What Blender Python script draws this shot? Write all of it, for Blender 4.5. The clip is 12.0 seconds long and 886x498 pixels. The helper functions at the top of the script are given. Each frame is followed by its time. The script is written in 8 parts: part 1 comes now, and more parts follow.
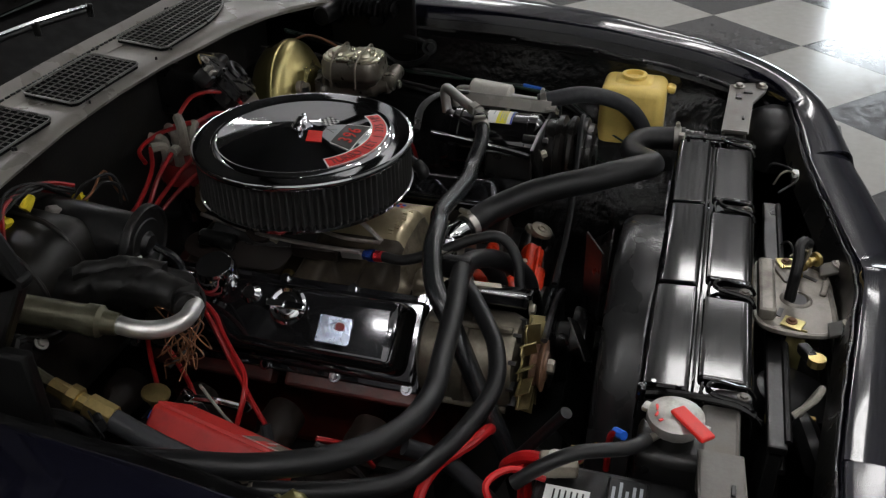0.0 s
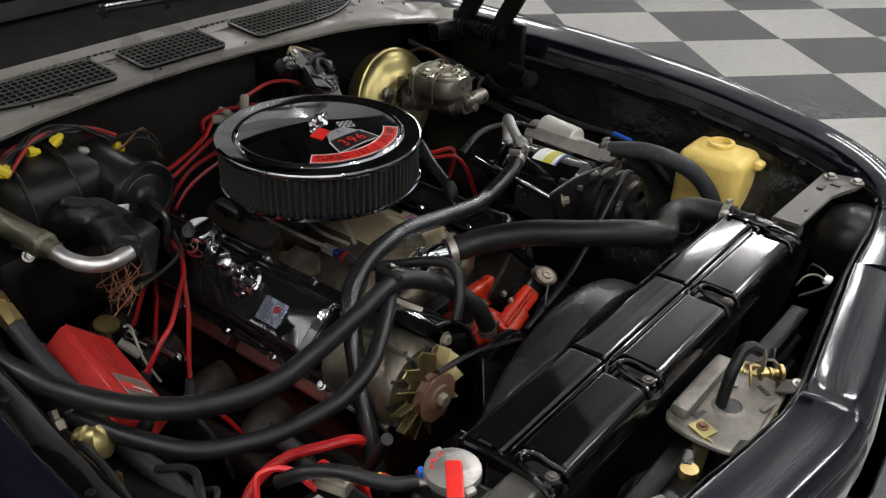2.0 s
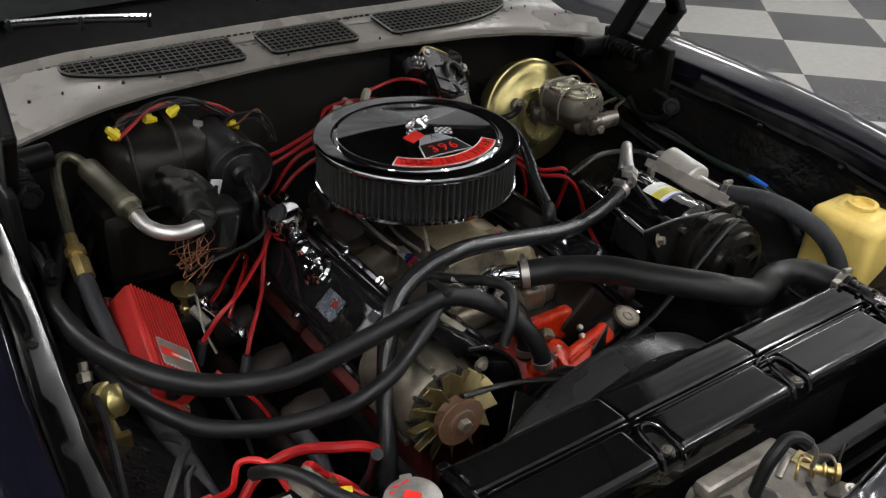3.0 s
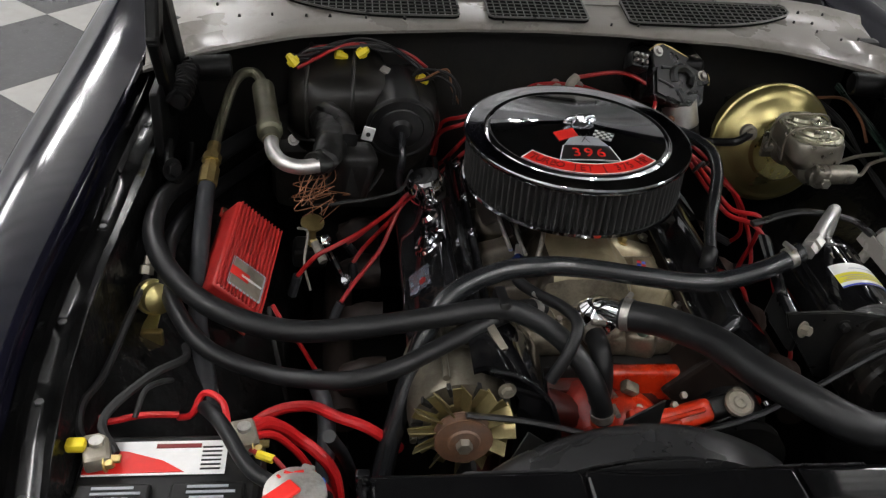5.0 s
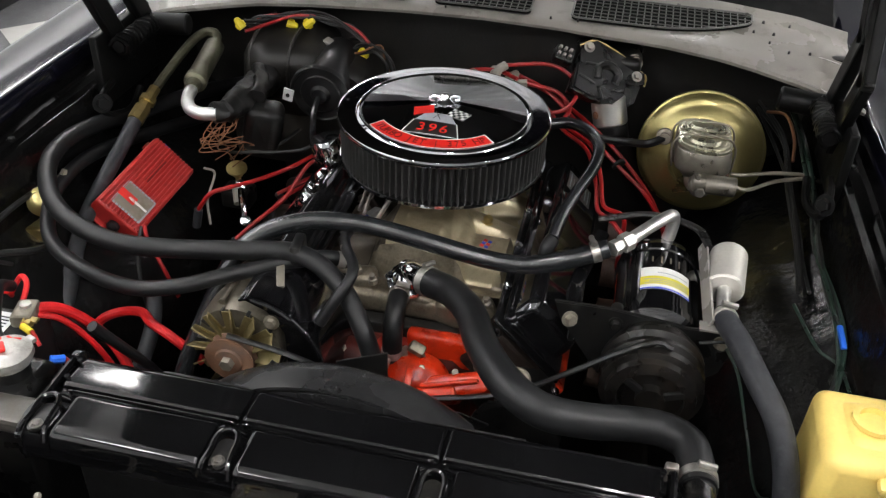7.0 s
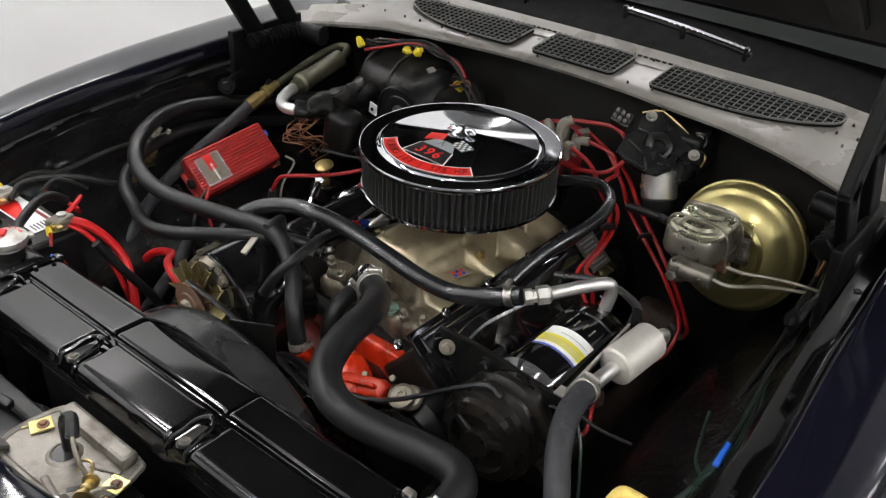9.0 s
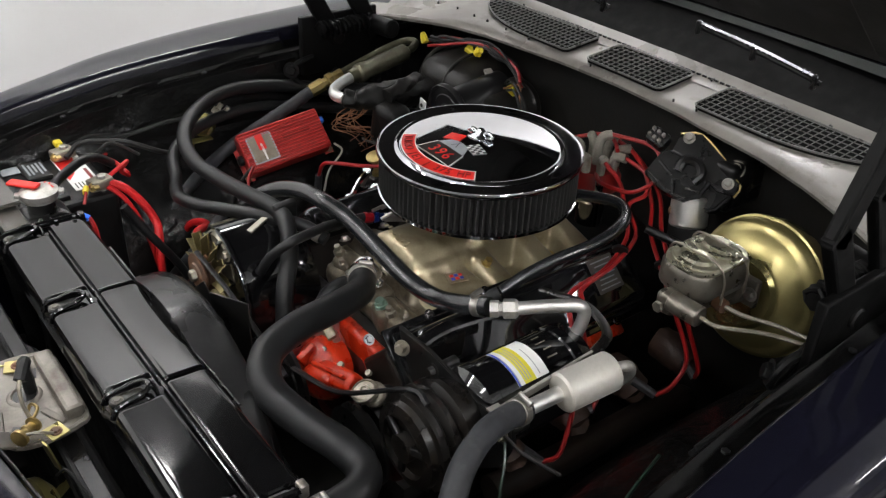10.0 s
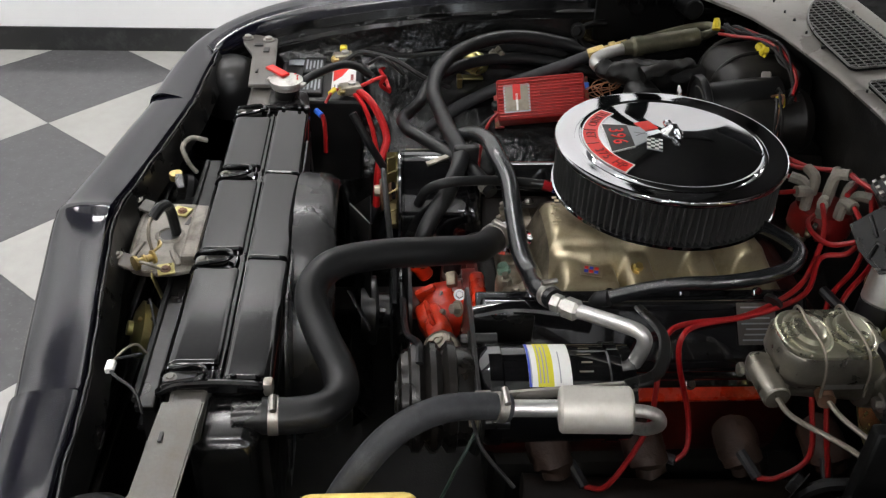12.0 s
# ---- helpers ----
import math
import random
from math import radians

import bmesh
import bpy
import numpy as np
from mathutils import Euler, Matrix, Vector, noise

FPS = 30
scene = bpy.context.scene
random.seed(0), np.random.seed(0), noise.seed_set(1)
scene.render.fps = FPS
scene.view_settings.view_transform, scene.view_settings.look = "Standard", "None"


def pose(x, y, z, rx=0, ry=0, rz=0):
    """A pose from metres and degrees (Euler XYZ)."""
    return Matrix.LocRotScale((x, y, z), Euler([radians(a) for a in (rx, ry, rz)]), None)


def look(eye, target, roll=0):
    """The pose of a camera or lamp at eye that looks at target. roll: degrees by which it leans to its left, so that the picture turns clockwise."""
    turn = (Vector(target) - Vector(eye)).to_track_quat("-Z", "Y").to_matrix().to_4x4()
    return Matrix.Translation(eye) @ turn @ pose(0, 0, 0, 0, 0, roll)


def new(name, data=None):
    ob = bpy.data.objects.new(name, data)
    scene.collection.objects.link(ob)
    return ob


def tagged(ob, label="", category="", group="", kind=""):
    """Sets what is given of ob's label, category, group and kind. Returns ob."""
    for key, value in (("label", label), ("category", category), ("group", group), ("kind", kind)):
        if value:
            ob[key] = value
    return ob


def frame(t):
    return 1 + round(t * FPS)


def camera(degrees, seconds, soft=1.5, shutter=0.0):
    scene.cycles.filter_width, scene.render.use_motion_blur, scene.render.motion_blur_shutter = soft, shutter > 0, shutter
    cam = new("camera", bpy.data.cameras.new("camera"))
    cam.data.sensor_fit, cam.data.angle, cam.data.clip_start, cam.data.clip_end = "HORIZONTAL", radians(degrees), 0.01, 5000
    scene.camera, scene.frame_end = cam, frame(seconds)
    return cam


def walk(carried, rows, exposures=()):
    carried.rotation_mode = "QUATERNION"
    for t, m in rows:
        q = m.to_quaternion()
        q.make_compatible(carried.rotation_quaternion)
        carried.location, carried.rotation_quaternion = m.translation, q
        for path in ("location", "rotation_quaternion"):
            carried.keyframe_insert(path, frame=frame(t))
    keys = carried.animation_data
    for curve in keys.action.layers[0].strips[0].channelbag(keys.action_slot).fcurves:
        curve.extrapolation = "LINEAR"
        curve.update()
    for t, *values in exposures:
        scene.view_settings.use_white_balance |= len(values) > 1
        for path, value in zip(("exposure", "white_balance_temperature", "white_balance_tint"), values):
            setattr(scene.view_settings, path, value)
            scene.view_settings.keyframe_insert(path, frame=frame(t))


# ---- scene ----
cam = camera(52.1, 12.0, 1.3)
PATH = [
    (0, (-1.231, -0.606, 1.648), (0.395, -0.115, 0.591), -1.1),
    (0.5, (-1.205, -0.741, 1.65), (0.378, -0.094, 0.613), -0.4),
    (1, (-1.154, -0.859, 1.654), (0.37, -0.062, 0.634), 0.4),
    (1.5, (-1.09, -0.975, 1.652), (0.344, -0.015, 0.64), 1.0),
    (2, (-1.01, -1.079, 1.653), (0.345, -0.009, 0.644), 1.4),
    (2.5, (-0.906, -1.157, 1.656), (0.314, 0.063, 0.645), 2.1),
    (3, (-0.81, -1.205, 1.664), (0.202, 0.185, 0.641), 2.6),
    (3.5, (-0.707, -1.232, 1.664), (0.07, 0.254, 0.574), 3.4),
    (3.7, (-0.667, -1.236, 1.669), (0.01, 0.289, 0.565), 3.8),
    (5.3, (-0.28, -1.274, 1.67), (-0.1, 0.37, 0.546), 4.6),
    (5.5, (-0.209, -1.285, 1.678), (-0.051, 0.361, 0.552), 4.4),
    (6, (-0.047, -1.311, 1.69), (0.054, 0.335, 0.557), 3.8),
    (6.5, (0.111, -1.332, 1.703), (0.018, 0.302, 0.553), 3.2),
    (7, (0.275, -1.35, 1.716), (-0.043, 0.254, 0.565), 2.5),
    (7.2, (0.35, -1.351, 1.723), (-0.059, 0.24, 0.58), 2.2),
    (8.8, (0.844, -1.197, 1.707), (-0.146, 0.186, 0.655), 2.3),
    (9, (0.893, -1.154, 1.71), (-0.17, 0.174, 0.657), 2.3),
    (9.5, (0.998, -1.04, 1.711), (-0.201, 0.161, 0.651), 2.4),
    (10, (1.079, -0.934, 1.71), (-0.244, 0.123, 0.647), 2.5),
    (10.5, (1.145, -0.804, 1.708), (-0.308, 0.038, 0.621), 2.4),
    (11, (1.182, -0.68, 1.703), (-0.363, -0.057, 0.596), 2.5),
    (11.5, (1.206, -0.566, 1.698), (-0.39, -0.176, 0.557), 2.6),
    (12, (1.231, -0.453, 1.689), (-0.404, -0.314, 0.546), 2.5),
]
walk(cam, [(t, look(eye, target, roll)) for t, eye, target, roll in PATH], exposures=[(0.0, -0.68), (1.5, -0.18), (2.5, 0.08), (3.5, 0.0), (5.5, 0.18), (7.0, 0.60), (9.0, 0.43), (12.0, 0.24)])

# ---------------------------------------------------------------- light and room
world = bpy.data.worlds.new("world")
world.use_nodes = True
world.node_tree.nodes["Background"].inputs["Color"].default_value = (0.02, 0.02, 0.022, 1)
world.node_tree.nodes["Background"].inputs["Strength"].default_value = 0.3
scene.world = world

# ---------------------------------------------------------------- materials


def mat(name, color, rough=0.5, metal=0.0, vary=0.15, scale=30.0, bump=0.0, fine=220.0, coat=0.0, dirt=None, dirt_amount=0.0,
        dirt_scale=9.0, rough_vary=0.12, per_piece=0.0, spec=0.5):
    """Principled surface with two scales of variation, fine relief and optional patchy dirt."""
    m = bpy.data.materials.new(name)
    m.use_nodes = True
    nt = m.node_tree
    n, k = nt.nodes, nt.links
    b = n["Principled BSDF"]
    tc = n.new("ShaderNodeTexCoord")
    big = n.new("ShaderNodeTexNoise")
    big.inputs["Scale"].default_value, big.inputs["Detail"].default_value = scale, 6
    k.new(tc.outputs["Object"], big.inputs["Vector"])
    small = n.new("ShaderNodeTexNoise")
    small.inputs["Scale"].default_value, small.inputs["Detail"].default_value = fine, 4
    k.new(tc.outputs["Object"], small.inputs["Vector"])
    mixf = n.new("ShaderNodeMath")
    mixf.operation = "MULTIPLY_ADD"
    k.new(small.outputs["Fac"], mixf.inputs[0])
    mixf.inputs[1].default_value = 0.4
    k.new(big.outputs["Fac"], mixf.inputs[2])
    ramp = n.new("ShaderNodeMapRange")
    ramp.inputs["From Min"].default_value, ramp.inputs["From Max"].default_value = 0.4, 1.0
    ramp.inputs["To Min"].default_value, ramp.inputs["To Max"].default_value = 1 - vary, 1 + vary
    k.new(mixf.outputs[0], ramp.inputs["Value"])
    val = ramp.outputs["Result"]
    if per_piece:
        info = n.new("ShaderNodeObjectInfo")
        pr = n.new("ShaderNodeMapRange")
        pr.inputs["To Min"].default_value, pr.inputs["To Max"].default_value = 1 - per_piece, 1 + per_piece
        k.new(info.outputs["Random"], pr.inputs["Value"])
        mul = n.new("ShaderNodeMath")
        mul.operation = "MULTIPLY"
        k.new(val, mul.inputs[0])
        k.new(pr.outputs["Result"], mul.inputs[1])
        val = mul.outputs[0]
    scl = n.new("ShaderNodeVectorMath")
    scl.operation = "SCALE"
    scl.inputs[0].default_value = color
    k.new(val, scl.inputs["Scale"])
    col = scl.outputs["Vector"]
    if dirt:
        dn = n.new("ShaderNodeTexNoise")
        dn.inputs["Scale"].default_value, dn.inputs["Detail"].default_value, dn.inputs["Roughness"].default_value = dirt_scale, 9, 0.68
        k.new(tc.outputs["Object"], dn.inputs["Vector"])
        dr = n.new("ShaderNodeMapRange")
        dr.inputs["From Min"].default_value, dr.inputs["From Max"].default_value = 0.58 - 0.3 * dirt_amount, 0.82 - 0.2 * dirt_amount
        k.new(dn.outputs["Fac"], dr.inputs["Value"])
        mx = n.new("ShaderNodeMix")
        mx.data_type = "RGBA"
        k.new(dr.outputs["Result"], mx.inputs["Factor"])
        k.new(col, mx.inputs["A"])
        mx.inputs["B"].default_value = (*dirt, 1)
        col = mx.outputs["Result"]
    k.new(col, b.inputs["Base Color"])
    rr = n.new("ShaderNodeMapRange")
    rr.inputs["From Min"].default_value, rr.inputs["From Max"].default_value = 0.35, 0.65
    rr.inputs["To Min"].default_value, rr.inputs["To Max"].default_value = max(0.02, rough - rough_vary * rough), min(1, rough + rough_vary)
    k.new(big.outputs["Fac"], rr.inputs["Value"])
    k.new(rr.outputs["Result"], b.inputs["Roughness"])
    b.inputs["Metallic"].default_value = metal
    b.inputs["Specular IOR Level"].default_value = spec
    b.inputs["Coat Weight"].default_value = coat
    b.inputs["Coat Roughness"].default_value = 0.04
    if bump:
        bp = n.new("ShaderNodeBump")
        bp.inputs["Strength"].default_value, bp.inputs["Distance"].default_value = 0.6, bump
        k.new(mixf.outputs[0], bp.inputs["Height"])
        k.new(bp.outputs["Normal"], b.inputs["Normal"])
    return m


def lamp_mat(name, color, strength):
    m = bpy.data.materials.new(name)
    m.use_nodes = True
    b = m.node_tree.nodes["Principled BSDF"]
    b.inputs["Base Color"].default_value = (0.8, 0.8, 0.8, 1)
    b.inputs["Emission Color"].default_value = (*color, 1)
    b.inputs["Emission Strength"].default_value = strength
    return m


M = {
    "paint": mat("navy_black_paint", (0.0045, 0.0045, 0.009), 0.08, vary=0.2, scale=6, rough_vary=0.03),
    "gloss": mat("gloss_black_enamel", (0.004, 0.004, 0.0045), 0.07, vary=0.3, scale=7, bump=0.00008, fine=40, rough_vary=0.05, coat=0.6, dirt=(0.02, 0.019, 0.018), dirt_amount=0.10, dirt_scale=30),
    "satin": mat("satin_black_metal", (0.006, 0.006, 0.006), 0.28, vary=0.4, scale=18, bump=0.0006, dirt=(0.022, 0.020, 0.017), dirt_amount=0.22, dirt_scale=14, spec=0.4),
    "bay": mat("black_bay_paint", (0.005, 0.005, 0.005), 0.14, vary=0.4, scale=10, bump=0.0008, fine=60, dirt=(0.016, 0.015, 0.013), dirt_amount=0.10, dirt_scale=9),
    "dark": mat("underbody_black", (0.013, 0.0125, 0.012), 0.5, vary=0.4, scale=10, bump=0.002, dirt=(0.018, 0.016, 0.013), dirt_amount=0.3, spec=0.25),
    "rubber": mat("rubber_hose", (0.009, 0.0092, 0.0097), 0.36, vary=0.25, scale=25, bump=0.00008, fine=900, rough_vary=0.08, spec=0.28),
    "rubber_shiny": mat("smooth_rubber_hose", (0.012, 0.0128, 0.014), 0.22, vary=0.2, scale=25, bump=0.00004, fine=900, rough_vary=0.05, spec=0.7),
    "braid": mat("grey_fabric_hose", (0.026, 0.027, 0.030), 0.5, vary=0.45, scale=60, bump=0.0004, fine=900, dirt=(0.055, 0.057, 0.06), dirt_amount=0.15, dirt_scale=50, spec=0.25),
    "plastic": mat("black_plastic", (0.007, 0.007, 0.0073), 0.33, vary=0.3, scale=20, bump=0.0005, fine=400, dirt=(0.026, 0.024, 0.021), dirt_amount=0.2, dirt_scale=16, spec=0.32),
    "shroud": mat("shroud_plastic", (0.016, 0.016, 0.0165), 0.22, vary=0.25, scale=9, bump=0.0010, fine=60, dirt=(0.05, 0.05, 0.049), dirt_amount=0.15, dirt_scale=8, spec=0.4),
    "chrome": mat("chrome", (0.78, 0.78, 0.80), 0.06, 1.0, vary=0.05, scale=10, rough_vary=0.05),
    "lid": mat("lid_chrome", (0.55, 0.55, 0.57), 0.04, 1.0, vary=0.04, scale=8, rough_vary=0.02),
    "blackchrome": mat("black_chrome", (0.05, 0.05, 0.054), 0.045, 0.85, vary=0.12, scale=9, rough_vary=0.03, coat=0.7),
    "pleat": mat("filter_media", (0.024, 0.0237, 0.023), 0.55, vary=0.3, scale=50, fine=600, bump=0.0004, spec=0.2),
    "gold": mat("bronze_cast_aluminium", (0.43, 0.372, 0.245), 0.32, 0.7, vary=0.18, scale=22, bump=0.0007, fine=420, dirt=(0.20, 0.155, 0.095), dirt_amount=0.24, dirt_scale=14),
    "alu": mat("cast_aluminium", (0.50, 0.49, 0.46), 0.42, 0.85, vary=0.2, scale=30, bump=0.0008, dirt=(0.16, 0.14, 0.11), dirt_amount=0.3, dirt_scale=30),
    "alupipe": mat("bare_aluminium_tube", (0.66, 0.65, 0.63), 0.33, 0.9, vary=0.12, scale=40, bump=0.0003),
    "castgrey": mat("grey_cast_iron", (0.26, 0.235, 0.19), 0.38, 0.6, vary=0.2, scale=40, bump=0.0008, fine=400, dirt=(0.12, 0.095, 0.06), dirt_amount=0.3, dirt_scale=25),
    "zinc": mat("yellow_zinc_plate", (0.46, 0.40, 0.17), 0.28, 0.9, vary=0.12, scale=8, rough_vary=0.12, dirt=(0.34, 0.31, 0.19), dirt_amount=0.16, dirt_scale=5),
    "brass": mat("brass", (0.56, 0.43, 0.18), 0.32, 0.95, vary=0.2, scale=40, dirt=(0.2, 0.15, 0.06), dirt_amount=0.3),
    "alternator": mat("alternator_casting", (0.19, 0.172, 0.135), 0.42, 0.75, vary=0.3, scale=35, bump=0.0008, dirt=(0.08, 0.066, 0.045), dirt_amount=0.42, dirt_scale=20),
    "steel": mat("bare_steel", (0.42, 0.40, 0.37), 0.35, 0.9, vary=0.2, scale=40, dirt=(0.16, 0.12, 0.08), dirt_amount=0.3, dirt_scale=30),
    "rust": mat("rusty_steel", (0.20, 0.10, 0.055), 0.7, 0.3, vary=0.4, scale=30, bump=0.001, dirt=(0.10, 0.08, 0.07), dirt_amount=0.45, dirt_scale=18),
    "rustbrown": mat("heat_scaled_iron", (0.034, 0.018, 0.012), 0.6, 0.1, vary=0.5, scale=25, bump=0.003, dirt=(0.060, 0.028, 0.016), dirt_amount=0.25, dirt_scale=20),
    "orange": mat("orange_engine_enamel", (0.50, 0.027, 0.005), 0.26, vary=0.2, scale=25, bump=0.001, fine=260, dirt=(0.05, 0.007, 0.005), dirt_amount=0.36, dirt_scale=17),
    # Darker orange with dark patches, for block, timing cover, pump leg, passenger rail.
    "orange_dark": mat("dark_orange_enamel", (0.09, 0.009, 0.005), 0.45, vary=0.3, scale=25, bump=0.001, fine=260, dirt=(0.008, 0.006, 0.005), dirt_amount=0.7, dirt_scale=8),
    "redbox": mat("red_powder_coat", (0.38, 0.021, 0.018), 0.36, vary=0.15, scale=40, bump=0.0003, fine=700, dirt=(0.17, 0.02, 0.015), dirt_amount=0.18, dirt_scale=30),
    "redwire": mat("red_silicone_wire", (0.30, 0.008, 0.009), 0.35, vary=0.2, scale=40, dirt=(0.15, 0.008, 0.008), dirt_amount=0.2, dirt_scale=20),
    "redcable": mat("red_battery_cable", (0.50, 0.011, 0.013), 0.38, vary=0.15, scale=40),
    "redcloth": mat("red_decal", (0.66, 0.020, 0.014), 0.35, vary=0.08, scale=60),
    "redtext": mat("red_print", (0.17, 0.006, 0.005), 0.4, vary=0.1),
    "whiteprint": mat("white_print", (0.74, 0.74, 0.73), 0.4, vary=0.06, scale=60),
    "greyprint": mat("grey_print", (0.30, 0.32, 0.34), 0.4, vary=0.06, scale=60),
    "blackprint": mat("black_print", (0.012, 0.012, 0.012), 0.35, vary=0.1),
    "yellowprint": mat("yellow_print", (0.62, 0.56, 0.03), 0.42, vary=0.08, scale=60),
    "blueprint": mat("blue_print", (0.03, 0.06, 0.46), 0.42, vary=0.08, scale=60),
    "bootgrey": mat("grey_plug_boot", (0.24, 0.225, 0.19), 0.6, vary=0.2, scale=60, dirt=(0.13, 0.12, 0.1), dirt_amount=0.35, dirt_scale=40),
    "yellow": mat("yellow_plastic", (0.66, 0.52, 0.02), 0.42, vary=0.1, scale=60),
    "bottle": mat("aged_yellow_polyethylene", (0.80, 0.60, 0.17), 0.42, vary=0.12, scale=12, dirt=(0.66, 0.44, 0.10), dirt_amount=0.3, dirt_scale=9),
    "bluecap": mat("blue_plastic", (0.02, 0.13, 0.62), 0.4, vary=0.1, scale=60),
    "blueano": mat("blue_anodised", (0.02, 0.06, 0.32), 0.25, 0.8, vary=0.1),
    "redano": mat("red_anodised", (0.52, 0.02, 0.03), 0.25, 0.8, vary=0.1),
    "copper": mat("copper_wire", (0.26, 0.12, 0.065), 0.4, 0.7, vary=0.2, scale=60),
    "wireblack": mat("black_wire", (0.015, 0.015, 0.015), 0.45, vary=0.3, scale=60, spec=0.3),
    "wiregreen": mat("green_wire", (0.012, 0.026, 0.018), 0.3, vary=0.3, scale=60),
    "cowl": mat("worn_grey_primer", (0.235, 0.220, 0.200), 0.26, 0.0, vary=0.10, scale=9, bump=0.0003, fine=300, dirt=(0.11, 0.094, 0.078), dirt_amount=0.10, dirt_scale=16),
    "greysteel": mat("worn_grey_steel", (0.105, 0.100, 0.092), 0.38, 0.45, vary=0.3, scale=16, bump=0.0006, dirt=(0.08, 0.068, 0.052), dirt_amount=0.35, dirt_scale=14),
    "canister": mat("matt_aluminium_can", (0.60, 0.58, 0.53), 0.50, 0.5, vary=0.12, scale=20, bump=0.0002, dirt=(0.42, 0.38, 0.30), dirt_amount=0.2, dirt_scale=16),
    "foil": mat("silver_foil_decal", (0.42, 0.47, 0.57), 0.18, 0.85, vary=0.05, scale=60),
    # Near-black iron with dark patches, for heads, manifolds and linkage pieces.
    "dark_iron": mat("near_black_iron", (0.014, 0.009, 0.007), 0.5, vary=0.4, scale=25, bump=0.001, dirt=(0.008, 0.007, 0.006), dirt_amount=0.5, dirt_scale=10, spec=0.25),
    "fanmetal": mat("olive_bronze_plate", (0.30, 0.25, 0.12), 0.38, 0.85, vary=0.25, scale=20, dirt=(0.12, 0.09, 0.05), dirt_amount=0.35, dirt_scale=20),
    "clutchmetal": mat("dusty_black_steel", (0.008, 0.0072, 0.0065), 0.26, 0.1, vary=0.4, scale=20, bump=0.0005, dirt=(0.024, 0.018, 0.013), dirt_amount=0.25, dirt_scale=18, spec=0.4),
    # Near-black colour stands in for missing light in the grille wells and channel.
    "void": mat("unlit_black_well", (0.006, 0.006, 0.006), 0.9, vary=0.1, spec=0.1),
    "dusty": mat("dusty_black_plastic", (0.011, 0.0102, 0.009), 0.36, vary=0.4, scale=14, bump=0.0014, fine=90, dirt=(0.036, 0.031, 0.026), dirt_amount=0.32, dirt_scale=9, spec=0.3),
    "orange_dull": mat("dull_orange_enamel", (0.30, 0.017, 0.007), 0.4, vary=0.3, scale=25, bump=0.001, fine=260, dirt=(0.02, 0.008, 0.006), dirt_amount=0.55, dirt_scale=9),
    "slat": mat("satin_grey_grille", (0.11, 0.107, 0.10), 0.30, 0.2, vary=0.2, scale=30),
    "latchplate": mat("bare_grey_plate", (0.21, 0.195, 0.17), 0.34, 0.5, vary=0.3, scale=20, bump=0.0006, dirt=(0.05, 0.038, 0.027), dirt_amount=0.38, dirt_scale=16),
    "hinge": mat("black_hinge_paint", (0.0035, 0.0035, 0.0035), 0.42, vary=0.4, scale=18, bump=0.0006, spec=0.18),
    "undercoat": mat("crumpled_black_undercoat", (0.006, 0.006, 0.006), 0.13, vary=0.4, scale=16, bump=0.009, fine=60, dirt=(0.012, 0.011, 0.010), dirt_amount=0.15, dirt_scale=9, spec=0.4),
    "crossover": mat("stained_cast_aluminium", (0.27, 0.235, 0.175), 0.36, 0.7, vary=0.3, scale=30, bump=0.0014, fine=260, dirt=(0.06, 0.048, 0.034), dirt_amount=0.5, dirt_scale=30),
    "sendergreen": mat("pale_green_plastic", (0.16, 0.26, 0.20), 0.35, vary=0.2, scale=60),
    "motorblack": mat("greasy_black_plastic", (0.0045, 0.0045, 0.0045), 0.24, vary=0.4, scale=20, bump=0.0004, fine=300, dirt=(0.012, 0.011, 0.010), dirt_amount=0.2, dirt_scale=20, spec=0.4),
    "tape": mat("worn_black_tape", (0.007, 0.0068, 0.0065), 0.36, vary=0.4, scale=30, bump=0.0020, fine=150, dirt=(0.026, 0.023, 0.020), dirt_amount=0.2, dirt_scale=18, spec=0.3),
    "gutter": mat("black_gutter_paint", (0.003, 0.003, 0.003), 0.10, vary=0.4, scale=24, bump=0.0004, fine=50, rough_vary=0.1, spec=0.45),
    "mciron": mat("bronzed_cast_iron", (0.20, 0.186, 0.156), 0.30, 0.75, vary=0.2, scale=40, bump=0.0005, fine=400, dirt=(0.10, 0.08, 0.055), dirt_amount=0.25, dirt_scale=25),
    # Brown stains plus the shade under the air cleaner, put into one colour.
    "shaded_cast": mat("shaded_stained_casting", (0.035, 0.028, 0.020), 0.42, 0.3, vary=0.4, scale=22, bump=0.0012, fine=300, dirt=(0.10, 0.080, 0.052), dirt_amount=0.18, dirt_scale=18, spec=0.3),
    "olive": mat("olive_zinc_tube", (0.13, 0.125, 0.085), 0.38, 0.7, vary=0.3, scale=30, bump=0.0006, dirt=(0.06, 0.055, 0.036), dirt_amount=0.35, dirt_scale=22),
    "mclid": mat("dull_zinc_lid", (0.50, 0.48, 0.37), 0.25, 0.9, vary=0.12, scale=30, bump=0.0003, dirt=(0.16, 0.14, 0.09), dirt_amount=0.22, dirt_scale=18),
    "coverpaint": mat("smooth_black_enamel", (0.0035, 0.0035, 0.0038), 0.06, vary=0.3, scale=7, rough_vary=0.04),
    "condenser": mat("radiator_fins", (0.008, 0.008, 0.008), 0.6, 0.2, vary=0.3),
    "distcap": mat("dark_red_plastic", (0.18, 0.008, 0.007), 0.32, vary=0.15, scale=40),
    "tile_dark": mat("dark_grey_floor_tile", (0.075, 0.075, 0.077), 0.12, vary=0.12, scale=20, fine=260, per_piece=0.10, rough_vary=0.1, dirt=(0.16, 0.16, 0.16), dirt_amount=0.06, dirt_scale=60),
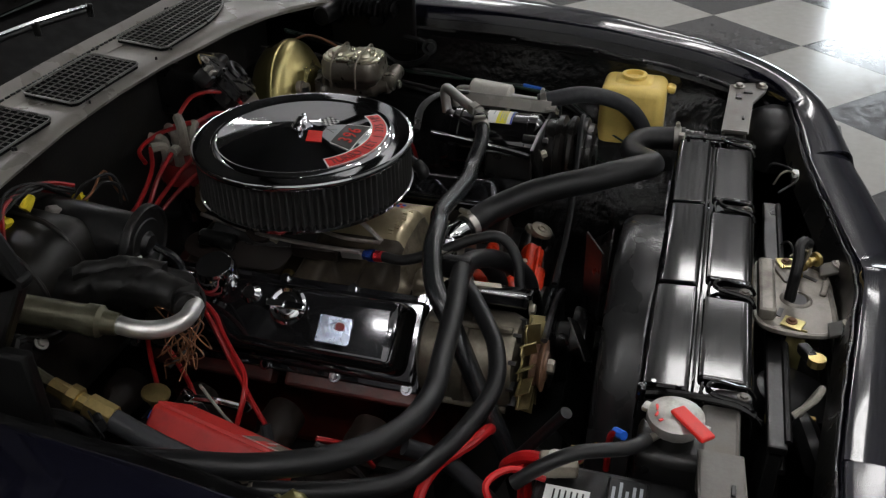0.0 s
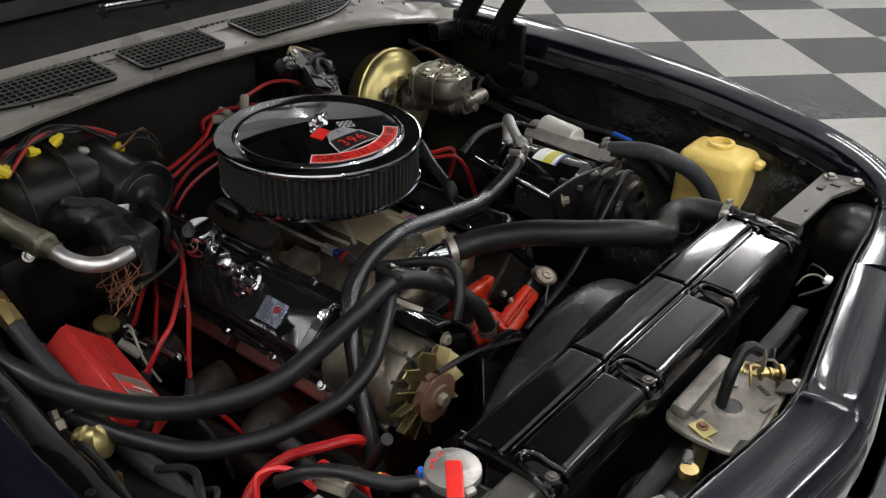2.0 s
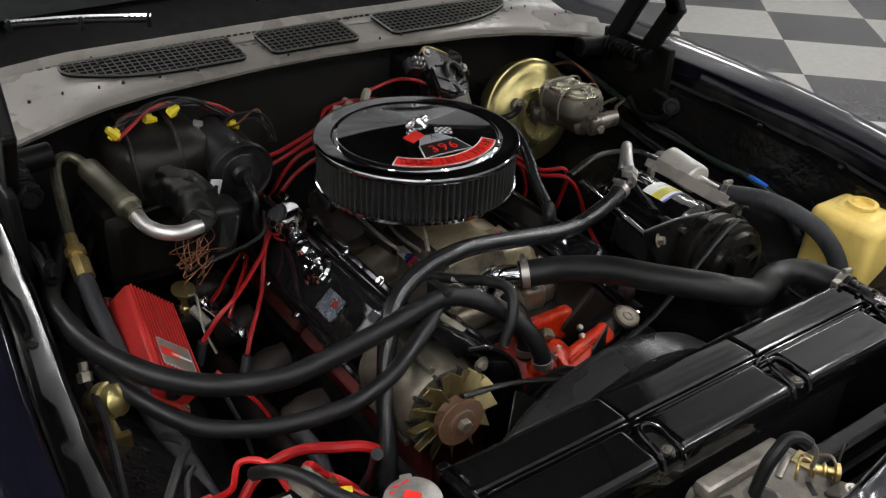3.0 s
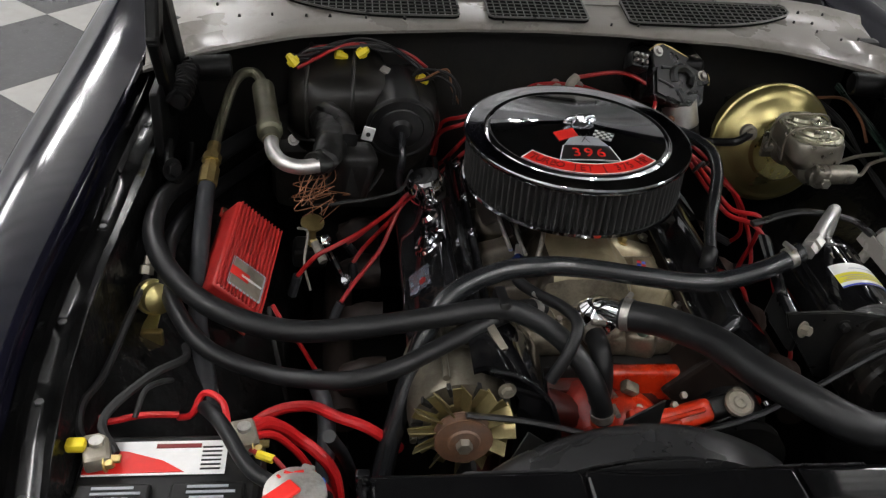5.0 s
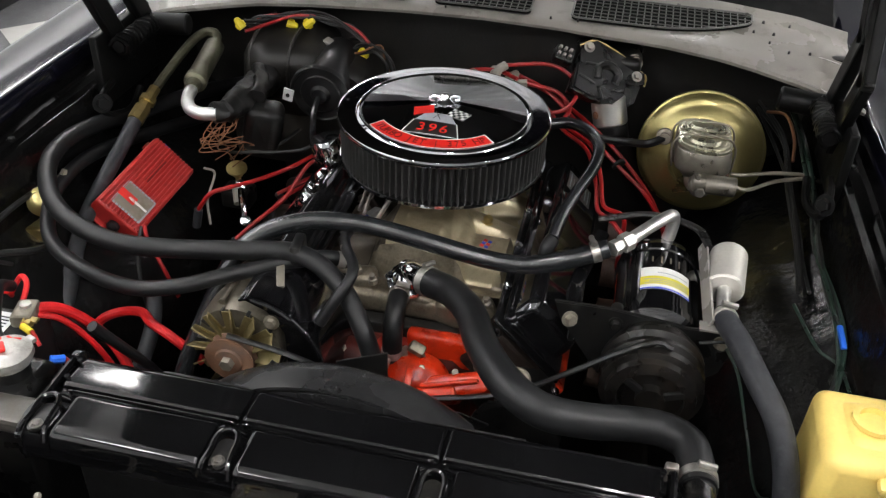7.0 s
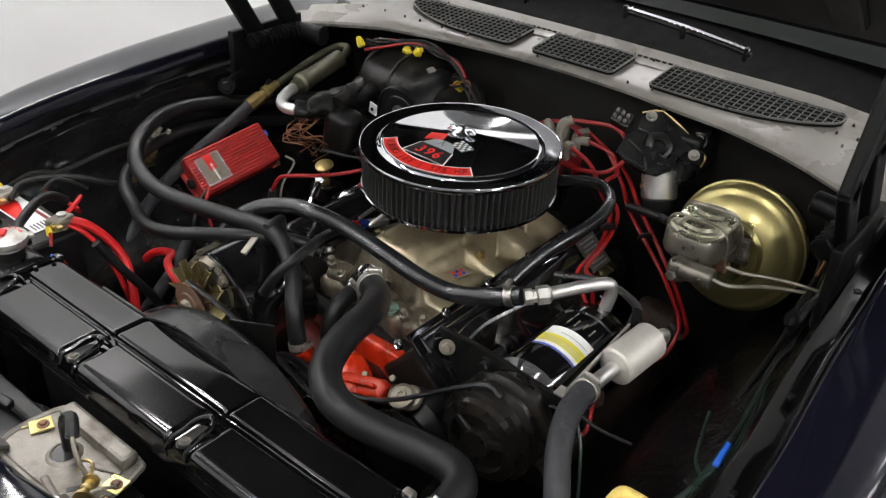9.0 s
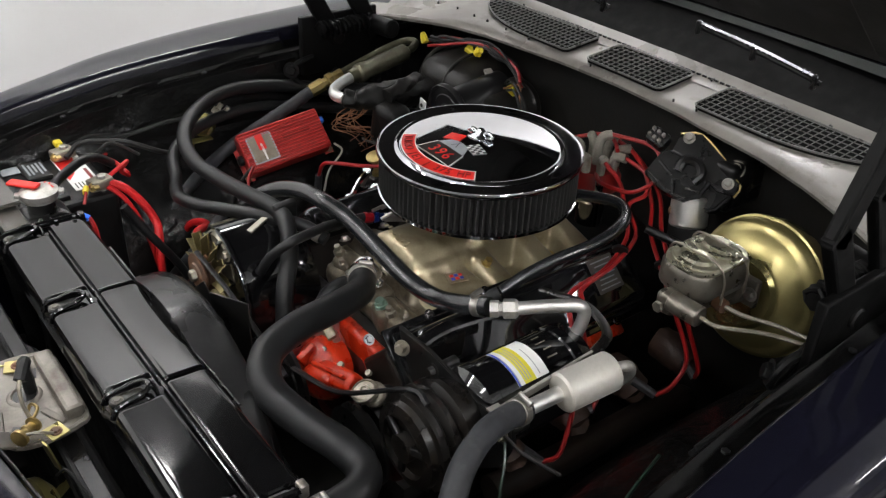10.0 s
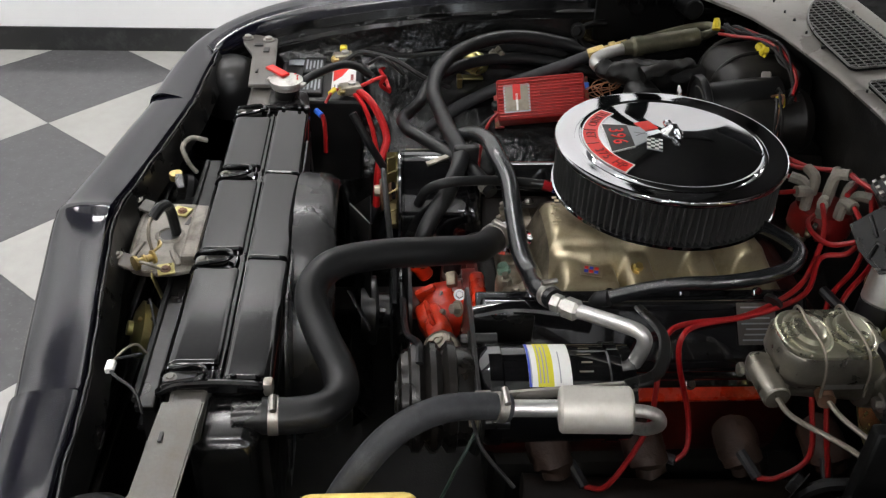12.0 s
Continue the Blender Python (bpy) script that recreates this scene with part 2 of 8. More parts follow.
    "tile_light": mat("pale_grey_floor_tile", (0.36, 0.355, 0.335), 0.12, vary=0.07, scale=20, fine=260, per_piece=0.06, rough_vary=0.1),
    "grout": mat("floor_joint", (0.06, 0.06, 0.06), 0.8, vary=0.2),
    "wall": mat("white_wall_paint", (0.86, 0.86, 0.855), 0.55, vary=0.03, scale=2, bump=0.0006),
    "wall_grey": mat("grey_wall_paint", (0.30, 0.30, 0.30), 0.6, vary=0.05, scale=2, bump=0.0006),
    "wall_dark": mat("dark_grey_wall_paint", (0.055, 0.055, 0.058), 0.6, vary=0.06, scale=2, bump=0.0006),
    "housing": mat("grey_enamel_fixture", (0.30, 0.30, 0.30), 0.5, vary=0.05),
    "ceiling": mat("pale_steel_deck", (0.52, 0.52, 0.52), 0.6, vary=0.06, scale=3),
    "baseboard": mat("black_vinyl_skirting", (0.014, 0.014, 0.014), 0.35, vary=0.2, scale=5, dirt=(0.06, 0.06, 0.058), dirt_amount=0.2),
    "glass_dark": mat("windscreen_glass", (0.008, 0.010, 0.009), 0.05, vary=0.1, rough_vary=0.02),
    "tyre": mat("tyre_rubber", (0.02, 0.02, 0.02), 0.7, vary=0.2, bump=0.001),
    "tube": lamp_mat("fluorescent_tube", (1.0, 0.984, 0.978), 63.0),
    "daylight": lamp_mat("daylight_backdrop", (0.86, 0.94, 1.0), 13.0),
}

# ---------------------------------------------------------------- mesh helpers
V = Vector


def thing(name, at, label, category, group="", kind=""):
    ob = new(name)
    ob.empty_display_size = 0.05
    ob.location = at
    return tagged(ob, label, category, group, kind)


def origin_of(ob):
    p = V((0, 0, 0))
    while ob:
        p += ob.location
        ob = ob.parent
    return p


def finish(bm, sharp=0.62):
    bmesh.ops.recalc_face_normals(bm, faces=bm.faces)
    areas = {f: f.calc_area() for f in bm.faces}
    for f in bm.faces:
        near = [(areas[g], e.calc_face_angle(0)) for e in f.edges if len(e.link_faces) == 2 for g in e.link_faces if g is not f]
        small = min((a for a, _ in near), default=areas[f])
        kin = any(a > 0.5 * areas[f] and w < 0.6 for a, w in near)
        f.smooth = kin or not (len(f.verts) > 4 or areas[f] > 7 * small)
    for e in bm.edges:
        if len(e.link_faces) == 2 and e.calc_face_angle(0) > sharp:
            e.smooth = False


def to_mesh(name, bm, material):
    me = bpy.data.meshes.new(name)
    bm.to_mesh(me)
    bm.free()
    me.materials.append(material)
    return me


def part(name, bm, material, parent, label=""):
    """A bmesh in world coordinates becomes one mesh object under parent."""
    finish(bm)
    o = origin_of(parent)
    bmesh.ops.translate(bm, vec=-o, verts=bm.verts)
    ob = new(name, to_mesh(name, bm, material))
    ob.parent = parent
    return tagged(ob, label)


def solo(name, bm, material, at, label, category, group="", kind=""):
    """A thing that is one mesh."""
    finish(bm)
    at = V(at)
    bmesh.ops.translate(bm, vec=-at, verts=bm.verts)
    ob = new(name, to_mesh(name, bm, material))
    ob.location = at
    return tagged(ob, label, category, group, kind)


def bm_new():
    return bmesh.new()


def rot_to(axis):
    return V((0, 0, 1)).rotation_difference(V(axis).normalized()).to_matrix()


def box(bm, c, size, bevel=0.0, rot=None, segs=2, taper=1.0):
    """A box round c; rot: a 3x3 matrix; taper: scale of the top."""
    r = bmesh.ops.create_cube(bm, size=1.0)
    vs = r["verts"]
    for v in vs:
        s = taper if v.co.z > 0 else 1.0
        v.co = V((v.co.x * size[0] * s, v.co.y * size[1] * s, v.co.z * size[2]))
    if bevel:
        es = list({e for v in vs for e in v.link_edges})
        out = bmesh.ops.bevel(bm, geom=es, offset=bevel, segments=segs, affect="EDGES", profile=0.5)
        vs = list({v for f in out["faces"] for v in f.verts} | {v for v in vs if v.is_valid})
    for v in vs:
        v.co = (rot @ v.co if rot else v.co) + V(c)
    return bm


def lathe(bm, p, axis, prof, seg=24, arc=None):
    """Turns a profile of (radius, height along axis) round the axis through p."""
    r3, p = rot_to(axis), V(p)
    n = seg
    rings = []
    for rad, h in prof:
        if rad < 1e-6:
            rings.append([bm.verts.new(p + r3 @ V((0, 0, h)))])
        else:
            rings.append([bm.verts.new(p + r3 @ V((rad * math.cos(2 * math.pi * i / n), rad * math.sin(2 * math.pi * i / n), h))) for i in range(n)])
    for a, b in zip(rings, rings[1:]):
        for i in range(n):
            j = (i + 1) % n
            if len(a) == 1 and len(b) == 1:
                continue
            if len(a) == 1:
                bm.faces.new((a[0], b[i], b[j]))
            elif len(b) == 1:
                bm.faces.new((a[i], a[j], b[0]))
            else:
                bm.faces.new((a[i], a[j], b[j], b[i]))
    return bm


def cyl(bm, a, b, r, r2=None, seg=16, edge=0.0):
    a, b = V(a), V(b)
    h = (b - a).length
    r2 = r if r2 is None else r2
    if edge:
        prof = [(0, 0), (r - edge, 0), (r, edge), (r2, h - edge), (r2 - edge, h), (0, h)]
    else:
        prof = [(0, 0), (r, 0), (r2, h), (0, h)]
    return lathe(bm, a, b - a, prof, seg)


def spline(points, sub=6):
    """Catmull-Rom through points."""
    p = [V(q) for q in points]
    p = [2 * p[0] - p[1]] + p + [2 * p[-1] - p[-2]]
    out = []
    for i in range(1, len(p) - 2):
        for k in range(sub):
            t = k / sub
            a, b, c, d = p[i - 1], p[i], p[i + 1], p[i + 2]
            out.append(0.5 * ((2 * b) + (c - a) * t + (2 * a - 5 * b + 4 * c - d) * t * t + (3 * b - a - 3 * c + d) * t * t * t))
    out.append(p[-2])
    return out


def tube(bm, points, r, seg=10, sub=6, smooth=True, squash=1.0):
    pts = spline(points, sub) if smooth else [V(q) for q in points]
    n = len(pts)
    up = V((0.13, 0.21, 1)).normalized()
    rings = []
    for i, p in enumerate(pts):
        t = (pts[min(i + 1, n - 1)] - pts[max(i - 1, 0)]).normalized()
        side = t.cross(up)
        if side.length < 1e-4:
            side = t.cross(V((1, 0, 0)))
        side.normalize()
        up = side.cross(t).normalized()
        rad = r[min(len(r) - 1, int(i * len(r) / n))] if isinstance(r, (list, tuple)) else r
        rings.append([bm.verts.new(p + rad * (math.cos(2 * math.pi * k / seg) * side + squash * math.sin(2 * math.pi * k / seg) * up)) for k in range(seg)])
    for a, b in zip(rings, rings[1:]):
        for k in range(seg):
            bm.faces.new((a[k], a[(k + 1) % seg], b[(k + 1) % seg], b[k]))
    bm.faces.new(rings[0][::-1])
    bm.faces.new(rings[-1])
    return bm


def plate(bm, outline, thick, m=None, bevel=0.0):
    """Extrudes a flat outline of (x, y) by thick along z, then moves it by the matrix m."""
    vs = [bm.verts.new((x, y, 0)) for x, y in outline]
    f = bm.faces.new(vs)
    ret = bmesh.ops.extrude_face_region(bm, geom=[f])
    top = [g for g in ret["geom"] if isinstance(g, bmesh.types.BMVert)]
    for v in top:
        v.co.z += thick
    allv = vs + top
    if bevel:
        es = [e for v in top for e in v.link_edges if e.other_vert(v) in top]
        out = bmesh.ops.bevel(bm, geom=list(set(es)), offset=bevel, segments=2, affect="EDGES")
        allv = list({v for v in allv if v.is_valid} | {v for fc in out["faces"] for v in fc.verts})
    if m is not None:
        for v in allv:
            v.co = m @ v.co
    return bm


def rounded(w, h, r, n=5):
    """Outline of a rounded rectangle round the origin."""
    out = []
    for cx, cy, a0 in ((w / 2 - r, h / 2 - r, 0), (-w / 2 + r, h / 2 - r, 90), (-w / 2 + r, -h / 2 + r, 180), (w / 2 - r, -h / 2 + r, 270)):
        for i in range(n + 1):
            a = radians(a0 + 90 * i / n)
            out.append((cx + r * math.cos(a), cy + r * math.sin(a)))
    return out


def bumpy(bm, size, scale):
    """Uneven folds over a whole bmesh."""
    for v in bm.verts:
        v.co += size * noise.noise_vector(v.co * scale)
    return bm


def loop_outline(points, sub=5):
    """A closed smooth outline through points (x, y)."""
    q = spline([(x, y, 0) for x, y in points[-2:] + points + points[:2]], sub)
    return [(v.x, v.y) for v in q[2 * sub:(len(points) + 2) * sub]]


def sheet(bm, rows, thick=0.0):
    """A surface through rows of points; thick: extruded against its normal by a solid copy."""
    g = [[bm.verts.new(V(p)) for p in row] for row in rows]
    fs = []
    for a, b in zip(g, g[1:]):
        for i in range(len(a) - 1):
            fs.append(bm.faces.new((a[i], a[i + 1], b[i + 1], b[i])))
    if thick:
        bmesh.ops.recalc_face_normals(bm, faces=bm.faces)
        bmesh.ops.solidify(bm, geom=fs, thickness=thick)
    return bm


def loft(bm, levels, n=4):
    """Closed solid through rounded rectangles, each (x, y, z, width, depth, corner radius)."""
    rings = []
    for x, y, z, w, d, r in levels:
        rings.append([bm.verts.new((x + p[0], y + p[1], z)) for p in rounded(w, d, min(r, 0.499 * min(w, d)), n)])
    k = len(rings[0])
    for a, b in zip(rings, rings[1:]):
        for i in range(k):
            bm.faces.new((a[i], a[(i + 1) % k], b[(i + 1) % k], b[i]))
    bm.faces.new(rings[0][::-1])
    bm.faces.new(rings[-1])
    return bm


def hexbolt(bm, p, axis, r=0.008, h=0.006, washer=True):
    if washer:
        lathe(bm, p, axis, [(0, 0), (r * 1.5, 0), (r * 1.5, 0.0015), (0, 0.0015)], 14)
    lathe(bm, p, axis, [(0, 0), (r, 0), (r, h * 0.8), (r * 0.85, h), (0, h)], 6)
    return bm


def words(text, size, m, thick=0.0006, width=1.0):
    """Letters of the built-in font as a bmesh, laid with their centre at the matrix m."""
    cu = bpy.data.curves.new("letters", "FONT")
    cu.body, cu.size, cu.align_x, cu.align_y, cu.extrude = text, size, "CENTER", "CENTER", thick / 2
    cu.resolution_u = 3
    ob = bpy.data.objects.new("letters", cu)
    me = bpy.data.meshes.new_from_object(ob)
    bm = bm_new()
    bm.from_mesh(me)
    for v in bm.verts:
        v.co = m @ V((v.co.x * width, v.co.y, v.co.z))
    bpy.data.objects.remove(ob)
    bpy.data.curves.remove(cu)
    bpy.data.meshes.remove(me)
    return bm


def basis(p, xaxis, zaxis):
    """A matrix at p with its x along xaxis and its z near zaxis."""
    x = V(xaxis).normalized()
    y = V(zaxis).normalized().cross(x).normalized()
    z = x.cross(y)
    m = Matrix((x, y, z)).transposed().to_4x4()
    m.translation = V(p)
    return m


def lerp(table, v):
    """Piecewise linear value from (key, value) pairs in rising order of key."""
    if v <= table[0][0]:
        return table[0][1]
    for (a, fa), (b, fb) in zip(table, table[1:]):
        if v <= b:
            return fa + (fb - fa) * (v - a) / (b - a)
    return table[-1][1]


# ---------------------------------------------------------------- room
X0, X1, Y0, Y1, ZC = -2.80, 10.0, -7.0, 8.0, 4.6


def wall(name, c, size, material, label):
    solo(name, box(bm_new(), c, size), material, (c[0], c[1], 0), label, "wall", kind="structure")


ZW = 3.4
wall("wall_west", (X0 - 0.1, 0.5, ZW / 2), (0.2, Y1 - Y0 + 0.4, ZW), M["wall"], "plain white painted wall above black skirting")
wall("wall_west_upper", (X0 - 0.1, 0.5, (ZW + ZC) / 2), (0.2, Y1 - Y0 + 0.4, ZC - ZW - 0.002), M["wall_dark"], "dark grey upper band of the wall")
wall("wall_south", (3.6, Y0 - 0.1, ZC / 2), (X1 - X0, 0.2, ZC), M["wall_grey"], "plain grey painted wall")
wall("wall_north", (3.6, Y1 + 0.1, ZC / 2), (X1 - X0, 0.2, ZC), M["wall_grey"], "plain grey painted wall")
# the east wall has a wide doorway to daylight
DOOR = (-3.4, -1.75, 2.3)
wall("wall_east", (X1 + 0.1, (DOOR[1] + Y1) / 2, ZC / 2), (0.2, Y1 - DOOR[1] + 0.4, ZC), M["wall_grey"], "plain grey painted wall beside a wide doorway")
wall("wall_east_end", (X1 + 0.1, (Y0 + DOOR[0]) / 2, ZC / 2), (0.2, DOOR[0] - Y0 + 0.4, ZC), M["wall_grey"], "plain grey painted wall beside a wide doorway")
wall("wall_east_lintel", (X1 + 0.1, (DOOR[0] + DOOR[1]) / 2, (DOOR[2] + ZC) / 2), (0.2, DOOR[1] - DOOR[0] - 0.002, ZC - DOOR[2]), M["wall_grey"], "dark grey wall above the doorway")
solo("backdrop", box(bm_new(), (X1 + 1.2, -3.1, 1.6), (0.05, 6.0, 3.4)), M["daylight"], (X1 + 1.2, -3.1, 0), "bright daylight outside the open doorway", "backdrop", kind="structure")
bm = bm_new()
prof = []
k = 0
while Y0 - 0.2 + 0.30 * k < Y1 + 0.2:
    y = Y0 - 0.2 + 0.30 * k
    prof += [(y, 0.0), (y + 0.13, 0.0), (y + 0.16, 0.09), (y + 0.27, 0.09)]
    k += 1
sheet(bm, [[(x, y, ZC + z) for y, z in prof] for x in (X0 - 0.2, X1 + 0.2)], 0.01)
solo("ceiling", bm, M["ceiling"], (3.6, 0.5, ZC), "pale grey corrugated steel workshop ceiling", "ceiling", kind="structure")
bm = box(bm_new(), (X0 + 0.006, 0.5, 0.055), (0.012, Y1 - Y0, 0.11), 0.003)
solo("baseboard", bm, M["baseboard"], (X0, 0.5, 0), "black vinyl skirting along the white wall", "baseboard", kind="structure")


def light_fixture(x, y):
    t = thing("ceiling_light", (x, y, ZC - 0.9), "grey twin-tube fluorescent ceiling light, lit", "light", "ceiling lights")
    part("housing", box(bm_new(), (x, y, ZC - 0.85), (0.11, 1.24, 0.06), 0.01), M["housing"], t)
    for dx in (-0.085, 0.085):
        part("tube", cyl(bm_new(), (x + dx, y - 0.56, ZC - 0.87), (x + dx, y + 0.56, ZC - 0.87), 0.024, seg=8), M["tube"], t)
        for dy in (-0.575, 0.575):
            part("holder", box(bm_new(), (x + 0.75 * dx, y + dy, ZC - 0.865), (0.075, 0.02, 0.03), 0.003), M["housing"], t)
    for dy in (-0.45, 0.45):
        part("hanger", cyl(bm_new(), (x, y + dy, ZC - 0.81), (x, y + dy, ZC + 0.06), 0.006, seg=6), M["steel"], t)


# The three at x = -2.35 are unseen, added to brighten the white wall.
for lx, ly in [(x, y) for x in (-1.9, 0.6) for y in (-5.2, -3.0)] + [(-2.35, 2.75), (-2.35, 0.4), (-2.35, -1.2), (-1.9, 4.0), (-1.9, 5.4), (0.6, -0.9), (0.6, 5.4), (3.2, -1.0), (4.3, -1.0), (3.2, -3.6), (5.6, -3.6), (7.5, -1.0), (3.2, 3.4), (5.6, 1.2), (5.6, 3.6), (8.2, 1.2), (8.2, 3.6), (8.4, 5.6)]:
    light_fixture(lx, ly)

# ---------------------------------------------------------------- car body
car = thing("car", (0, 0, 0), "black vintage muscle car with its hood raised", "car")


LIP = [(0.71, 0.9, 1.05), (0.70, 0.3, 1.042), (0.712, -0.1, 1.03), (0.727, -0.35, 1.01), (0.727, -0.5, 0.99), (0.716, -0.62, 0.972), (0.69, -0.72, 0.95), (0.63, -0.785, 0.93), (0.55, -0.805, 0.915),
       (0.40, -0.818, 0.906), (0.28, -0.835, 0.905), (0.06, -0.868, 0.905), (0, -0.872, 0.906)]
RIM = [(0.842, 0.9, 0), (0.838, 0.3, 0), (0.842, -0.1, 0), (0.838, -0.35, 0), (0.818, -0.5, 0), (0.795, -0.63, 0), (0.765, -0.735, 0), (0.70, -0.82, 0), (0.60, -0.872, 0), (0.42, -0.903, 0), (0.28, -0.928, 0), (0.06, -0.962, 0), (0, -0.966, 0)]
BAND = list(zip(spline(LIP, 6), spline(RIM, 6)))
SEAM = 54


def flip(s, p):
    return (s * p[0], p[1], p[2])


def band_rows(s, pairs, section):
    """Sections across the band from its inner lip to its outer rim; section: (share of width, outward, drop)."""
    rows = []
    for a, o in pairs:
        d = V((o.x - a.x, o.y - a.y, 0))
        u = d.normalized()
        rows.append([flip(s, (a.x + f * d.x + w * u.x, a.y + f * d.y + w * u.y, a.z + z)) for f, w, z in section])
    return rows


SKIN = [(0, -0.004, -0.030), (0, 0.0, -0.008), (0, 0.003, -0.003), (0, 0.007, -0.0008), (0, 0.012, 0.0), (0.25, 0, 0.0030), (0.45, 0, 0.0055), (0.62, 0, 0.0065), (0.76, 0, 0.0050), (0.86, 0, 0.0010), (0.93, 0, -0.0060), (0.98, 0, -0.0180), (1, 0.004, -0.034), (1, 0.016, -0.07), (1, 0.040, -0.13), (1, 0.055, -0.24), (1, 0.05, -0.45), (1, 0.0, -0.70)]
NOSE = [(0, -0.004, -0.030), (0, 0.0, -0.007), (0, 0.002, -0.002), (0, 0.006, 0.0), (0.25, 0, 0.0010), (0.5, 0, 0.0010), (0.7, 0, -0.0015), (0.82, 0, -0.006), (0.91, 0, -0.014), (0.97, 0, -0.028), (1, 0.002, -0.050), (1, 0.0, -0.10), (1, -0.01, -0.17), (1, -0.05, -0.20)]
GUTTER = [(0, -0.005, -0.028), (0, -0.009, -0.047), (0, -0.018, -0.052), (0, -0.034, -0.050), (0, -0.042, -0.047), (0, -0.048, -0.054)]


def fender(s):
    """s: 1 on the driver's side, -1 on the passenger's."""
    part("fender", sheet(bm_new(), band_rows(s, BAND[:SEAM + 1], SKIN), 0.004), M["paint"], car, "glossy black front fender")
    bm = sheet(bm_new(), band_rows(s, BAND[3:44], GUTTER), 0.002)
    for v in bm.verts:
        v.co += 0.0022 * noise.noise_vector(v.co * 22)
    part("gutter", bm, M["gutter"], car, "uneven black rain gutter")
    # inner apron below the gutter
    rows = []
    for a, o in BAND[3:36]:
        x, y, z = a.x - 0.047, a.y, a.z - 0.052
        hump = math.exp(-((y + 0.12) / 0.26) ** 2)
        rows.append([(s * (x + dx), y, zz) for dx, zz in (
            (0, z), (0.0, z - 0.02), (-0.006, 0.5 * (z + 0.86)), (-0.016, 0.862), (-0.040 - 0.02 * hump, 0.835), (-0.10 - 0.03 * hump, 0.800),
            (-0.16 - 0.03 * hump, 0.73), (-0.20 - 0.02 * hump, 0.63), (-0.22, 0.40))])
    bm = sheet(bm_new(), rows, 0.003)
    for v in bm.verts:
        v.co += 0.003 * noise.noise_vector(v.co * 14)
    ap = part("inner_fender", bm, M["undercoat"], car, "scuffed black inner fender panel")
    for i in (9, 14, 19, 24, 30, 36):
        a = BAND[i][0]
        part("bolt", hexbolt(bm_new(), (s * (a.x - 0.026), a.y, a.z - 0.052), (0, 0, 1), 0.006, 0.005), M["satin"], ap)


fender(1)
fender(-1)

# header panel across the nose
mid = [(a, o) for a, o in BAND[SEAM:]]
rows = band_rows(-1, mid, NOSE) + band_rows(1, mid[::-1][1:], NOSE)
rows = [[(x, y, z + 0.012 * math.exp(-abs(x) / 0.05)) for x, y, z in row] for row in rows]
part("header_panel", sheet(bm_new(), rows, 0.004), M["paint"], car, "glossy black nose panel with worn rear edge")
edge = [flip(-1, a) for a, o in BAND[44:]] + [a for a, o in BAND[44:-1][::-1]]
part("header_flange", sheet(bm_new(), [[(x, y + 0.005 + 0.012 * k, z - 0.012 - 0.05 * k) for k in (0, 1)] for x, y, z in edge], 0.003), M["satin"], car, "black flange behind the nose panel")
rag = random.Random(8)
part("header_edge", tube(bm_new(), [(x, y + 0.005 + rag.uniform(-0.0012, 0.0012), z - 0.008 + rag.uniform(-0.0015, 0.0015)) for x, y, z in edge], 0.0018, 6, 2), M["satin"], car, "worn bare metal edge of the nose panel")
for x in (-0.60, 0.60):
    a, o = min(BAND, key=lambda q: abs(q[0].x - abs(x)) + (1 if q[0].y > -0.5 else 0))
    part("panel_seam", tube(bm_new(), [(math.copysign(a.x + f * (o.x - a.x), x), a.y + f * (o.y - a.y), a.z + h) for f, h in ((0.04, 0.0008), (0.3, 0.0028), (0.6, 0.0030), (0.8, -0.003), (0.95, -0.020))], 0.0016, 6, 3), M["blackprint"], car)

# firewall, cowl and, below, unseen dark parts added to blacken the bay's gaps
part("firewall", box(bm_new(), (0, 0.40, 0.74), (1.42, 0.03, 0.62), 0.01), M["dark"], car, "black firewall")
part("radiator_support_lower", box(bm_new(), (0, -0.70, 0.46), (1.30, 0.06, 0.10), 0.01), M["dark"], car)
for s in (-1, 1):
    part("frame_rail", box(bm_new(), (s * 0.40, -0.2, 0.36), (0.09, 1.5, 0.12), 0.015), M["dark"], car)
    w = part("wheel", lathe(bm_new(), (s * 0.66, -0.12, 0.33), (s, 0, 0), [(0, 0.0), (0.18, 0.0), (0.2, 0.03), (0.2, 0.15), (0.17, 0.12), (0, 0.1)], 28), M["satin"], car)
    part("tyre", lathe(bm_new(), (s * 0.66, -0.12, 0.33), (s, 0, 0), [(0.20, -0.01), (0.26, -0.03), (0.315, -0.01), (0.33, 0.03), (0.33, 0.13), (0.315, 0.17), (0.26, 0.19), (0.20, 0.17)], 36), M["tyre"], w)
# Pan and valance are unseen additions that keep the gaps dark.
part("blackout_pan", box(bm_new(), (0, -0.05, 0.20), (1.46, 1.62, 0.02), 0.005), M["dark"], car)
part("valance", box(bm_new(), (0, -0.86, 0.42), (1.36, 0.03, 0.40), 0.01, Euler((0.1, 0, 0)).to_matrix()), M["dark"], car)
part("floor_pan", box(bm_new(), (0, 0.7, 0.42), (1.7, 0.6, 0.3), 0.03), M["dark"], car)

